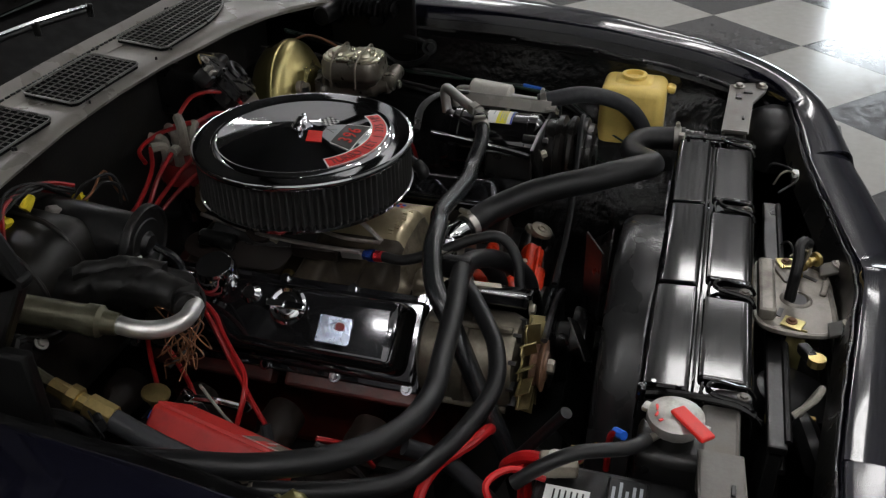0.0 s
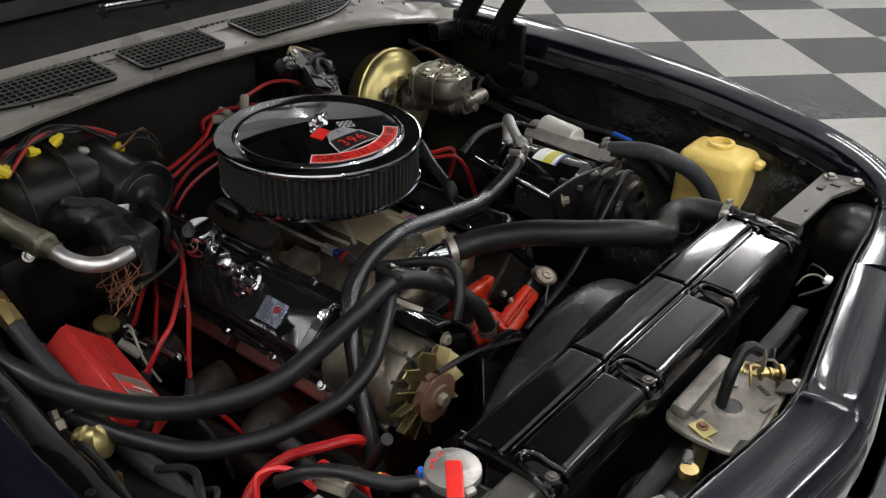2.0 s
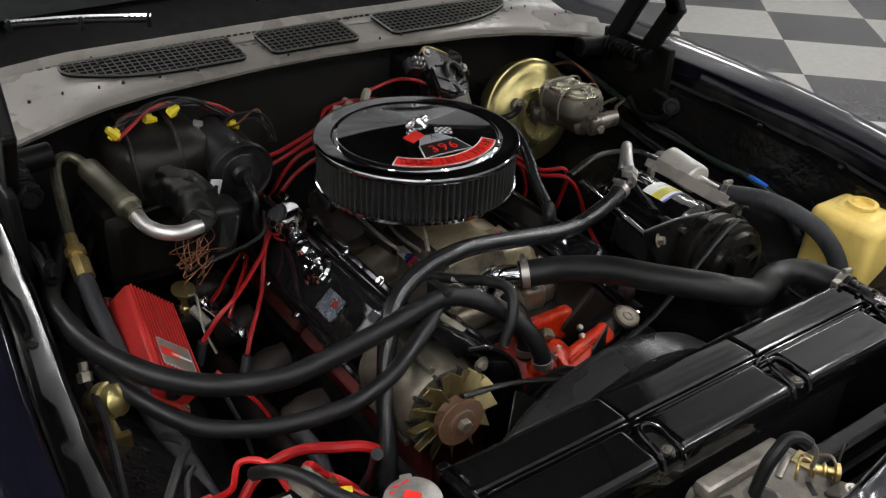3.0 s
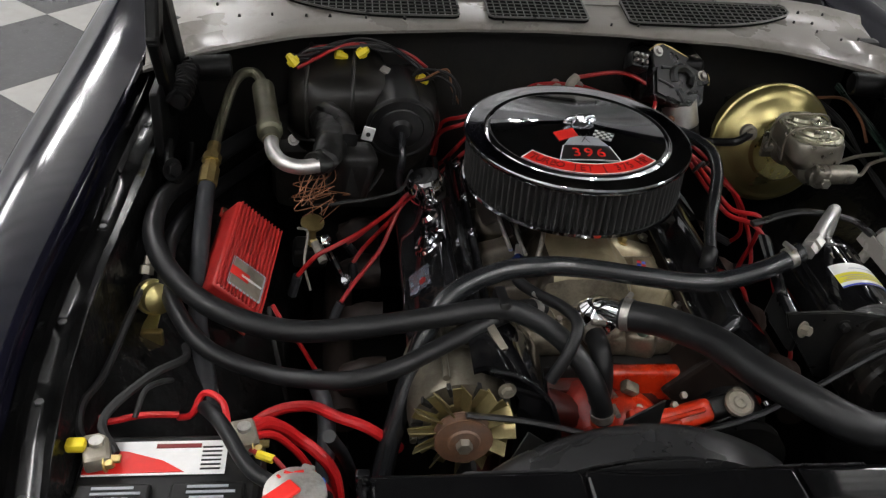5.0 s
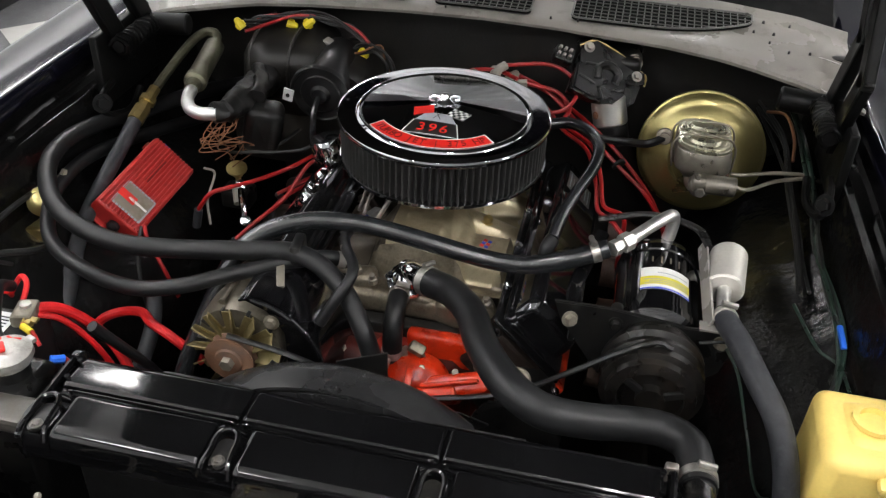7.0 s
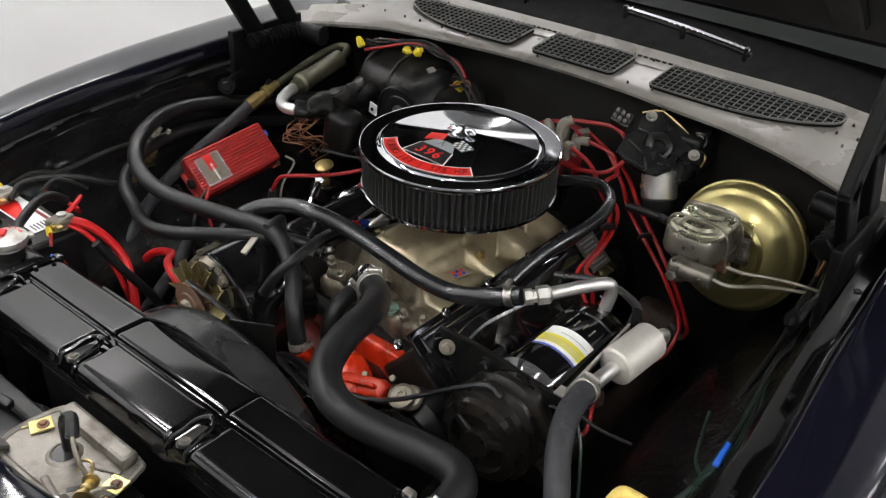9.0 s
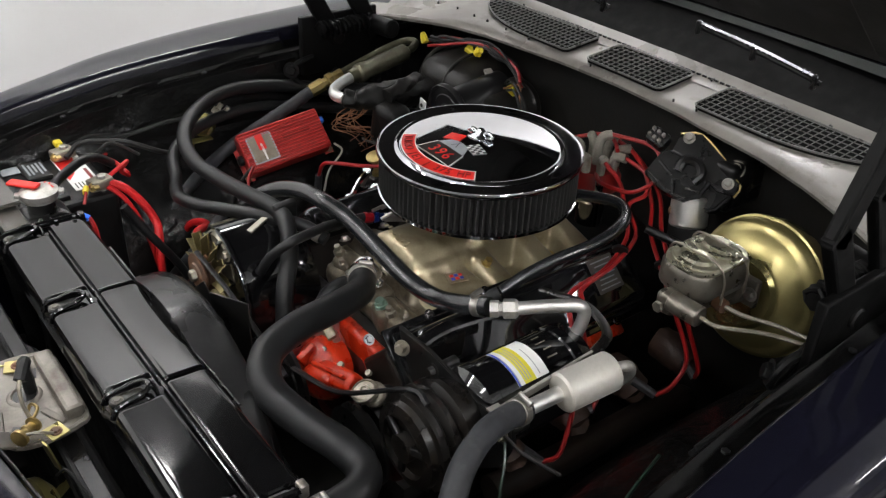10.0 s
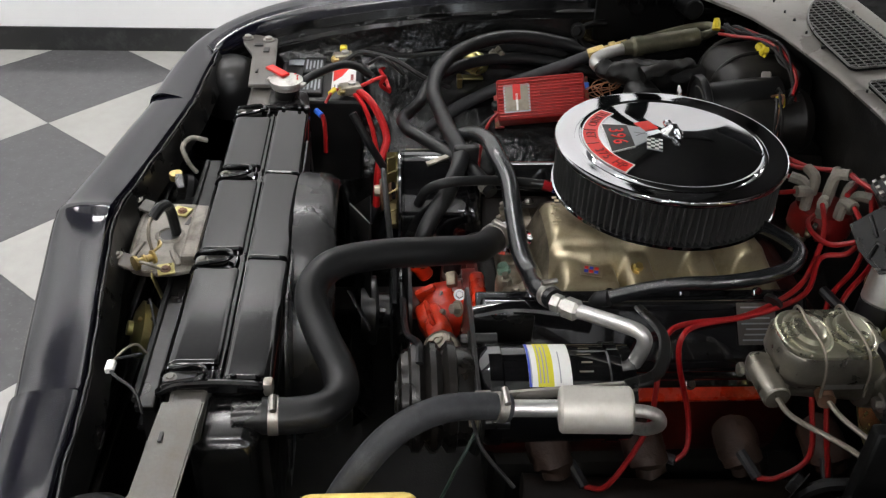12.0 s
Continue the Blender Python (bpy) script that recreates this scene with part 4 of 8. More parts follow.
part("bolt", hexbolt(bm_new(), (0.090, -0.780, 0.856), (0, 0, 1), 0.0055, 0.005), M["rust"], b2)
part("strap", box(bm_new(), (0.098, -0.794, 0.826), (0.020, 0.003, 0.058), 0.001, Euler((0.2, 0, 0.25)).to_matrix()), M["zinc"], b2)
sp = part("return_spring", lathe(bm_new(), (0.070, -0.800, 0.866), (0.6, -0.7, 0.05), [(0, 0), (0.011, 0), (0.011, 0.003), (0.006, 0.005), (0.006, 0.012), (0.0085, 0.014), (0.0085, 0.017), (0.006, 0.019), (0.006, 0.026), (0.012, 0.028), (0.012, 0.033), (0, 0.034)], 16), M["brass"], latch, "brass-coloured return spring")
part("tail", tube(bm_new(), [(0.072, -0.80, 0.876), (0.06, -0.79, 0.88), (0.045, -0.795, 0.878), (0.04, -0.80, 0.862)], 0.0022, 6, 4), M["brass"], sp)
part("tail", tube(bm_new(), [(0.092, -0.82, 0.872), (0.10, -0.805, 0.875), (0.098, -0.785, 0.862)], 0.0022, 6, 4), M["castgrey"], sp)
for px in (-0.03, 0.03):
    part("front_brace", box(bm_new(), (px, -0.765, 0.795), (0.05, 0.004, 0.10), 0.001), M["satin"], latch)
for px, py, a in ((0.055, -0.772, 0.4), (0.03, -0.835, -0.2)):
    part("pressed_rib", box(bm_new(), (px, py, 0.853), (0.045, 0.010, 0.006), 0.003, Euler((0, 0, a)).to_matrix()), M["latchplate"], latch)


def horn(x, y, z, tint, label):
    t = thing("horn", (x, y, z), label, "horn", "horns")
    part("drum", lathe(bm_new(), (x, y, z - 0.03), (0.2, -0.9, 0.35), [(0, 0), (0.034, 0.0), (0.046, 0.014), (0.046, 0.026), (0.03, 0.034), (0.012, 0.036), (0.012, 0.044), (0, 0.045)], 24), tint, t)
    part("bracket", box(bm_new(), (x, y + 0.03, z), (0.018, 0.05, 0.003), 0.001, Euler((radians(40), 0, 0)).to_matrix()), M["zinc"], t)
    part("terminal", box(bm_new(), (x + 0.02, y - 0.01, z + 0.008), (0.008, 0.014, 0.012), 0.002), M["brass"], t)


horn(0.092, -0.812, 0.765, M["zinc"], "yellow zinc-plated disc horn on a strap")
horn(-0.25, -0.80, 0.800, M["plastic"], "black disc horn with a wire connector")
hd = thing("horn_shell", (-0.165, -0.785, 0.74), "round black horn shell below the latch", "horn")
part("shell", lathe(bm_new(), (-0.165, -0.785, 0.74), (0, -0.2, 1), [(0, 0), (0.058, 0), (0.062, 0.02), (0.062, 0.045), (0.055, 0.058), (0.030, 0.064), (0, 0.065)], 30), M["plastic"], hd)
part("rim", lathe(bm_new(), (-0.165, -0.789, 0.762), (0, -0.2, 1), [(0.061, 0), (0.066, 0.003), (0.066, 0.008), (0.061, 0.011)], 30), M["satin"], hd)

# ---------------------------------------------------------------- engine
engine = thing("engine", (0, 0, 0.45), "orange-painted V8 engine with black chrome valve covers", "engine")
part("block", box(bm_new(), (0, 0.0, 0.62), (0.28, 0.56, 0.30), 0.03), M["orange_dark"], engine, "orange engine block")
part("oil_pan", box(bm_new(), (0, 0.0, 0.40), (0.30, 0.52, 0.14), 0.03), M["dark"], engine)
part("bellhousing", cyl(bm_new(), (0, 0.26, 0.62), (0, 0.39, 0.60), 0.2, seg=28), M["dark"], engine)
part("timing_cover", box(bm_new(), (0.0, -0.285, 0.66), (0.24, 0.05, 0.22), 0.03), M["orange_dark"], engine)
part("front_gasket", box(bm_new(), (0.0, -0.27, 0.775), (0.30, 0.03, 0.03), 0.006), M["dark"], engine)


def bank(s):
    n = V((s * 0.70, 0, 0.714)).normalized()
    t = V((s * 0.714, 0, -0.70)).normalized()
    rot = Matrix((t, V((0, 1, 0)), t.cross(V((0, 1, 0))))).transposed()
    if (rot @ V((0, 0, 1))).dot(n) < 0:
        rot = Matrix((-t, V((0, 1, 0)), (-t).cross(V((0, 1, 0))))).transposed()
    top = V((s * 0.246, -0.01 if s < 0 else -0.052, 0.846))
    base = top - 0.062 * n
    part("cylinder_head", box(bm_new(), base - 0.052 * n + 0.014 * t, (0.124, 0.52, 0.095), 0.008, rot), M["dark_iron"], engine, "near-black cylinder head")
    for y, ln in ((-0.150, 0.215), (0.085, 0.215)):
        # Passenger rail's darker orange holds both its dirt and that side's weaker light.
        part("head_rail", box(bm_new(), base - 0.016 * n + 0.078 * t + V((0, y, 0)), (0.034, ln, 0.030), 0.006, rot), M["orange"] if s > 0 else M["orange_dark"], engine, "orange head rail below the valve cover")
    part("head_outer", box(bm_new(), base - 0.105 * n + 0.025 * t, (0.10, 0.50, 0.09), 0.01, rot), M["dark"], engine)
    c = part("valve_cover", box(bm_new(), base + 0.030 * n, (0.112, 0.485, 0.062), 0.017, rot, 4, 0.93), M["blackchrome"], engine, "black chrome valve cover")
    part("flange", box(bm_new(), base + 0.001 * n, (0.148, 0.515, 0.006), 0.003, rot), M["blackchrome"], c)
    part("step", box(bm_new(), base + 0.010 * n, (0.128, 0.50, 0.014), 0.006, rot), M["blackchrome"], c)
    for i in range(5):
        y = -0.24 + i * 0.115
        for w in (-0.069, 0.069):
            part("bolt", hexbolt(bm_new(), base + w * t + V((0, y + (0 if s < 0 else -0.042), 0)) + 0.004 * n, n, 0.006, 0.006), M["chrome"], c)
    for i in range(4):
        y = -0.20 + i * 0.13
        part("stud", hexbolt(bm_new(), base - 0.045 * n + 0.080 * t + V((0, y, 0)), t, 0.008, 0.008), M["steel"], engine)
    # exhaust manifold: log with four runners
    log = part("exhaust_manifold", tube(bm_new(), [(s * 0.365, -0.25, 0.655), (s * 0.375, -0.1, 0.650), (s * 0.375, 0.1, 0.640), (s * 0.37, 0.2, 0.62), (s * 0.35, 0.24, 0.52)], 0.026, 12, 5), M["dark_iron"], engine, "near-black cast iron exhaust manifold with brown runners" if s > 0 else "near-black cast iron exhaust manifold")
    for y in (-0.21, -0.07, 0.07, 0.20):
        # Passenger runners are near black: that side's shade is put into the colour.
        part("runner", bumpy(tube(bm_new(), [(s * 0.30, y, 0.708), (s * 0.330, y, 0.706), (s * 0.352, y + 0.004, 0.698), (s * 0.362, y + 0.008, 0.684)], [0.031, 0.032, 0.029, 0.022], 16, 5), 0.004, 45), M["rustbrown"] if s > 0 else M["dark_iron"], log)
    return base, n, t, c


bankP = bank(-1)
bankD = bank(1)

# fillers and breathers on the passenger cover
n = bankP[1]
for y, kind in ((-0.058, "twist"), (0.055, "breather"), (0.004, "grommet")):
    p = V((-0.233, y, 0.861)) if kind == "twist" else V((-0.224, y, 0.866))
    if kind == "twist":
        c = part("oil_cap", lathe(bm_new(), p - 0.008 * n, n, [(0, 0), (0.028, 0), (0.030, 0.006), (0.026, 0.010), (0.021, 0.008), (0.017, 0.009), (0.015, 0.014), (0, 0.015)], 24), M["chrome"], bankP[3], "chrome twist-in oil cap")
        part("grip", box(bm_new(), p + 0.006 * n + V((0, 0.016, 0)), (0.012, 0.03, 0.006), 0.002, rot_to(n)), M["chrome"], c)
        part("grip", box(bm_new(), p + 0.006 * n - V((0, 0.016, 0)), (0.012, 0.03, 0.006), 0.002, rot_to(n)), M["chrome"], c)
    elif kind == "breather":
        part("breather", lathe(bm_new(), p - 0.006 * n, (-0.25, 0, 1), [(0, 0), (0.019, 0), (0.019, 0.012), (0.031, 0.016), (0.032, 0.046), (0.027, 0.056), (0, 0.058)], 24), M["chrome"], bankP[3], "chrome push-in breather")
    else:
        part("grommet", lathe(bm_new(), p - 0.014 * n, n, [(0, 0), (0.016, 0), (0.016, 0.018), (0.010, 0.024), (0, 0.024)], 18), M["chrome"], bankP[3])
m = basis(V((-0.250, -0.140, 0.842)) + 0.0010 * n, (0, 1, 0), n)
part("decal", plate(bm_new(), rounded(0.052, 0.040, 0.002, 2), 0.0006, m), M["foil"], bankP[3], "small silver foil decal")
part("decal_mark", plate(bm_new(), rounded(0.014, 0.012, 0.004, 2), 0.0004, m @ Matrix.Translation((-0.008, -0.006, 0.0008))), M["redtext"], bankP[3])

n = bankD[1]
m = basis(V((0.236, 0.096, 0.857)) + 0.0020 * n, (0, 1, 0), n)
vl = part("label", plate(bm_new(), rounded(0.058, 0.062, 0.002, 2), 0.0006, m), M["greysteel"], bankD[3], "plain dull grey label")
for i in range(7):
    part("print_bar", plate(bm_new(), rounded(0.046 - 0.006 * (i % 3), 0.0022, 0.0004, 1), 0.0004, m @ Matrix.Translation((0, -0.024 + 0.008 * i, 0.0008))), M["greyprint"], vl)

# water pump, pulleys and fan
pump = thing("water_pump", (0.0, -0.36, 0.70), "orange cast water pump with hose necks", "water pump")
part("housing", lathe(bm_new(), (0.0, -0.290, 0.715), (0, -1, 0), [(0, 0), (0.060, 0), (0.058, 0.03), (0.046, 0.05), (0.030, 0.065), (0.028, 0.11), (0, 0.11)], 28), M["orange_dull"], pump)
arm = basis((0.128, -0.366, 0.768), (0.150, 0.010, 0.045), (0.1, -0.55, 0.8)).to_3x3()
part("arm", box(bm_new(), (0.106, -0.362, 0.758), (0.110, 0.036, 0.034), 0.010, arm, 3), M["orange"], pump, "bright orange pump arm")
part("arm_ridge", box(bm_new(), (0.100, -0.374, 0.773), (0.090, 0.007, 0.014), 0.003, arm), M["orange"], pump)
part("arm_web", box(bm_new(), (0.082, -0.372, 0.742), (0.070, 0.026, 0.050), 0.010, arm, 3), M["orange"], pump)
part("plug_boss", box(bm_new(), (0.182, -0.348, 0.770), (0.052, 0.034, 0.032), 0.009, arm, 3), M["satin"], pump, "black plug boss")
part("end_plug", lathe(bm_new(), (0.198, -0.350, 0.780), (0.25, -0.55, 0.80), [(0, 0), (0.020, 0), (0.020, 0.008), (0.016, 0.011), (0.010, 0.011), (0.009, 0.014), (0, 0.014)], 20), M["castgrey"], pump, "grey steel plug")
part("snout", lathe(bm_new(), (0.040, -0.330, 0.722), (0.1, -1, 0.25), [(0, 0), (0.054, 0), (0.056, 0.018), (0.048, 0.040), (0.034, 0.052), (0.026, 0.056), (0, 0.056)], 30), M["orange"], pump)
part("snout_rib", box(bm_new(), (0.036, -0.372, 0.758), (0.012, 0.036, 0.040), 0.004, Euler((0.5, 0.1, 0.1)).to_matrix()), M["orange"], pump)
part("front_face", box(bm_new(), (0.072, -0.292, 0.766), (0.115, 0.024, 0.060), 0.008, None, 3), M["orange"], pump, "orange block face behind the pump")
part("leg", tube(bm_new(), [(-0.02, -0.325, 0.725), (-0.06, -0.32, 0.745), (-0.10, -0.305, 0.745), (-0.125, -0.27, 0.715)], 0.025, 12, 5), M["orange_dark"], pump)
part("timing_band", tube(bm_new(), [(0.040, -0.328, 0.790), (0.052, -0.322, 0.762), (0.060, -0.314, 0.728), (0.066, -0.304, 0.692), (0.066, -0.300, 0.66)], 0.0105, 10, 5, squash=0.35), M["alupipe"], pump, "bright steel band")
part("band_clip", box(bm_new(), (0.040, -0.335, 0.795), (0.026, 0.018, 0.016), 0.004, Euler((0.4, 0.5, 0)).to_matrix()), M["crossover"], pump)
for p, q in (((-0.008, -0.372, 0.765), (-0.012, -0.392, 0.792)), ((0.0, -0.325, 0.745), (0.0, -0.332, 0.776))):
    nk = part("hose_neck", cyl(bm_new(), p, q, 0.0135, seg=14, edge=0.003), M["orange"], pump)
    part("neck_ring", lathe(bm_new(), V(q) - 0.008 * (V(q) - V(p)).normalized(), V(q) - V(p), [(0.0135, 0), (0.0152, 0.001), (0.0152, 0.006), (0.0135, 0.007)], 16), M["orange"], nk)
for p in ((0.052, -0.352, 0.772), (0.132, -0.318, 0.762), (-0.08, -0.33, 0.765), (0.104, -0.352, 0.776)):
    part("bolt", hexbolt(bm_new(), p, (0.1, -0.6, 0.8), 0.006, 0.006, False), M["castgrey"], pump)
fan = thing("engine_fan", (0.0, -0.46, 0.70), "black engine fan with clutch hub", "fan")
part("pulley", lathe(bm_new(), (0, -0.40, 0.70), (0, -1, 0), [(0, 0), (0.085, 0), (0.085, 0.006), (0.072, 0.011), (0.085, 0.016), (0.085, 0.02), (0.072, 0.026), (0.085, 0.032), (0.06, 0.036), (0, 0.036)], 30), M["satin"], fan)
part("hub", lathe(bm_new(), (0, -0.435, 0.70), (0, -1, 0), [(0, 0), (0.03, 0), (0.03, 0.02), (0.06, 0.025), (0.06, 0.05), (0.02, 0.06), (0, 0.06)], 20), M["satin"], fan)
for k in range(7):
    a = 2 * math.pi * k / 7
    m3 = Euler((0, a, 0)).to_matrix() @ Euler((0, 0, 0.5)).to_matrix()
    part("blade", box(bm_new(), V((0, -0.485, 0.70)) + Euler((0, a, 0)).to_matrix() @ V((0, 0, 0.125)), (0.07, 0.003, 0.15), 0.001, m3), M["satin"], fan)


def belt(name, pts, label):
    solo(name, tube(bm_new(), pts, 0.0055, 6, 4, squash=0.7), M["rubber"], pts[0], label, "belt", "drive belts")


belt("drive_belt", [(-0.214, -0.446, 0.857), (-0.12, -0.440, 0.835), (0.0, -0.430, 0.785), (0.06, -0.430, 0.76)], "black rubber drive belt on the alternator pulley")
belt("drive_belt", [(0.06, -0.415, 0.77), (0.2, -0.415, 0.82), (0.36, -0.405, 0.935), (0.40, -0.405, 0.937)], "black rubber drive belt to the compressor clutch")

# intake manifold
intake = thing("intake_manifold", (0, -0.03, 0.80), "bronze-coloured cast aluminium intake manifold", "intake manifold")


def edge_step(d, w):
    return 1 / (1 + math.exp(max(-40, min(40, d / w))))


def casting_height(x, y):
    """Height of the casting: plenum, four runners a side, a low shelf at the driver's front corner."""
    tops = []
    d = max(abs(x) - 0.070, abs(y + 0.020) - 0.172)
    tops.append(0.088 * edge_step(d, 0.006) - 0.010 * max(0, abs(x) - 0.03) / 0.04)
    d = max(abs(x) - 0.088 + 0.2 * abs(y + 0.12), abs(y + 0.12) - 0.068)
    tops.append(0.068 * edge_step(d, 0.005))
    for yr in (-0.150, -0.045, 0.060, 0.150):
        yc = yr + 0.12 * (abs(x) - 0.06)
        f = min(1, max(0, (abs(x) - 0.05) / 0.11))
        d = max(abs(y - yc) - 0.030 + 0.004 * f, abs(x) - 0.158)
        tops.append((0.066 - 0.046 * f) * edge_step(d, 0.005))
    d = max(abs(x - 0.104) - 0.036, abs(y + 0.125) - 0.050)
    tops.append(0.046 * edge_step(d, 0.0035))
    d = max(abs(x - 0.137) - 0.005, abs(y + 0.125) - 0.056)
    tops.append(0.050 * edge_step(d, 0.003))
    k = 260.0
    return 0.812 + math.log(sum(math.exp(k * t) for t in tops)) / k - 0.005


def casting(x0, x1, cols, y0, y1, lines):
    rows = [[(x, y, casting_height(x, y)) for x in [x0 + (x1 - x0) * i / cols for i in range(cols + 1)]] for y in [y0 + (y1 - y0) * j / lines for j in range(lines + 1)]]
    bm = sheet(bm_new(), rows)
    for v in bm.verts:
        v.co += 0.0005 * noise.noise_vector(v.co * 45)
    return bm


part("casting", casting(-0.052, 0.168, 74, -0.184, 0.195, 126), M["gold"], intake)
# Same casting in a darker colour: painted shade over its real stains.
part("shaded_side", casting(-0.168, -0.052, 40, -0.184, 0.195, 126), M["shaded_cast"], intake, "brown-stained flank under the linkage, coloured darker for shade")
part("front_apron", casting(-0.168, 0.168, 112, -0.205, -0.184, 8), M["crossover"], intake, "stained front apron")
part("carburettor_flange", box(bm_new(), (0, 0.0, 0.908), (0.125, 0.145, 0.014), 0.004), M["gold"], intake)
# Black box added to darken the gaps between manifold and valve covers.
part("gap_blackout", box(bm_new(), (0, -0.02, 0.785), (0.36, 0.44, 0.02), 0.005), M["dark"], intake)
for s in (-1, 1):
    for y in (-0.185, -0.098, 0.008, 0.108, 0.185):
        part("bolt", hexbolt(bm_new(), (s * 0.150, y, 0.824), (s * 0.3, 0, 1), 0.007, 0.008), M["steel"], intake)
for x, y in ((0.092, -0.045), (0.094, 0.105), (-0.092, 0.010), (-0.09, 0.118)):
    part("plug", hexbolt(bm_new(), (x, y, casting_height(x, y) - 0.002), (0.4 if x > 0 else -0.4, 0, 1), 0.008, 0.010), M["brass"], intake)
pm = basis((0.104, -0.122, 0.8585), (0.25, 0.97, 0.0), (0.10, 0.0, 0.99))
pad = part("plate_boss", plate(bm_new(), rounded(0.034, 0.026, 0.002), 0.0012, pm), M["gold"], intake)
for i in range(3):
    for j in range(2):
        part("plate_mark", box(bm_new(), pm @ V((-0.009 + 0.008 * i, -0.004 + 0.008 * j, 0.0016)), (0.006, 0.006, 0.0008), 0, pm.to_3x3()), M["redcloth"] if (i + j) % 2 else M["blueprint"], pad)
sm = basis((-0.010, -0.165, 0.8965), (1, -0.1, 0.0), (0.0, -0.05, 1))
for i in range(9):
    part("cast_letter", box(bm_new(), sm @ V((-0.04 + 0.0095 * i, 0.004 * math.sin(i * 2.1), 0.001)), (0.006, 0.008, 0.002), 0.0006, sm.to_3x3()), M["gold"], intake)
part("water_crossover", box(bm_new(), (0.012, -0.234, 0.806), (0.235, 0.052, 0.046), 0.016, segs=3), M["crossover"], intake, "duller water crossover casting")
for c, w, tl in (((-0.075, -0.228, 0.828), (0.050, 0.046, 0.038), 0.2), ((0.075, -0.244, 0.812), (0.056, 0.050, 0.050), -0.25), ((0.120, -0.232, 0.806), (0.050, 0.044, 0.036), 0.3), ((0.012, -0.232, 0.822), (0.082, 0.056, 0.030), 0.0)):
    part("casting_boss", box(bm_new(), c, w, 0.013, Euler((0.15, 0, tl)).to_matrix(), 3, 0.85), M["crossover"], intake)
for p, r in (((-0.085, -0.236, 0.846), 0.010), ((0.128, -0.238, 0.824), 0.009), ((-0.055, -0.246, 0.838), 0.008), ((0.098, -0.252, 0.830), 0.009)):
    part("sender", lathe(bm_new(), p, (0, -0.3, 1), [(0, 0), (r, 0), (r, 0.010), (r * 0.6, 0.012), (r * 0.6, 0.020), (0, 0.021)], 6), M["castgrey"], intake)
part("green_sender", lathe(bm_new(), (0.074, -0.254, 0.832), (0, -0.3, 1), [(0, 0), (0.011, 0), (0.011, 0.010), (0.009, 0.011), (0.008, 0.018), (0, 0.020)], 16), M["sendergreen"], intake, "pale green sender cap")

housing = thing("thermostat_housing", (0.004, -0.24, 0.84), "polished chrome thermostat housing", "housing")
part("base", lathe(bm_new(), (0.002, -0.236, 0.842), (0, -0.15, 1), [(0, 0), (0.036, 0), (0.036, 0.007), (0.028, 0.010), (0.026, 0.026), (0.016, 0.036), (0, 0.038)], 26), M["chrome"], housing)
part("neck", tube(bm_new(), [(0.002, -0.237, 0.862), (0.012, -0.250, 0.872), (0.035, -0.268, 0.876)], 0.018, 14, 4), M["chrome"], housing)
for dx in (-0.03, 0.034):
    part("bolt", hexbolt(bm_new(), (0.002 + dx, -0.238, 0.849), (0, -0.15, 1), 0.006, 0.008), M["chrome"], housing)

# carburettor glimpsed under the air cleaner
carb = thing("carburettor", (0, 0, 0.918), "grey four-barrel carburettor under the air cleaner", "carburettor")
part("body", box(bm_new(), (0, 0.0, 0.934), (0.10, 0.12, 0.034), 0.008), M["alu"], carb)
for y in (-0.075, 0.075):
    part("float_bowl", box(bm_new(), (0, y, 0.934), (0.085, 0.035, 0.030), 0.006), M["alu"], carb)
part("fuel_rail", tube(bm_new(), [(-0.055, -0.085, 0.928), (-0.062, -0.12, 0.915), (-0.075, -0.155, 0.895)], 0.004, 6, 4), M["steel"], carb)

lk = thing("throttle_linkage", (-0.10, 0.03, 0.885), "dark throttle linkage and brackets beside the carburettor", "linkage")
part("bracket", plate(bm_new(), [(-0.09, -0.012), (0.09, -0.016), (0.10, 0.010), (0.02, 0.020), (-0.085, 0.012)], 0.003, basis((-0.100, 0.035, 0.893), (0, 1, 0), (-0.8, 0, 0.6)), 0.001), M["satin"], lk)
# Added dark sheet, housing and bracket cover the flank in place of shade.
part("shade_plate", plate(bm_new(), loop_outline([(-0.02, -0.026), (0.10, -0.030), (0.155, -0.014), (0.15, 0.018), (0.04, 0.026), (-0.015, 0.016)]), 0.003, basis((-0.118, 0.015, 0.866), (0, 1, 0), (-0.75, 0, 0.66)), 0.001), M["dark_iron"], lk, "near-black sheet added to darken the manifold flank")
part("choke_housing", lathe(bm_new(), (-0.094, 0.045, 0.905), (-0.8, -0.25, 0.35), [(0, 0), (0.026, 0), (0.027, 0.012), (0.022, 0.020), (0.010, 0.023), (0, 0.023)], 22), M["dark_iron"], lk, "dark round choke housing")
part("kickdown_bracket", box(bm_new(), (-0.104, -0.050, 0.878), (0.016, 0.075, 0.034), 0.004, Euler((0.1, -0.5, 0.1)).to_matrix()), M["dark_iron"], lk)
part("rod", tube(bm_new(), [(-0.112, -0.13, 0.893), (-0.118, -0.05, 0.898), (-0.116, 0.05, 0.905), (-0.10, 0.15, 0.915)], 0.0035, 7, 5), M["steel"], lk)
part("rod", tube(bm_new(), [(-0.095, -0.16, 0.905), (-0.10, -0.10, 0.908), (-0.092, -0.04, 0.915)], 0.003, 7, 4), M["steel"], lk)
part("lever", box(bm_new(), (-0.108, 0.02, 0.905), (0.005, 0.03, 0.034), 0.002, Euler((0.4, 0, 0)).to_matrix()), M["castgrey"], lk)
part("solenoid", cyl(bm_new(), (-0.118, 0.085, 0.880), (-0.118, 0.145, 0.884), 0.014, seg=16, edge=0.002), M["satin"], lk)

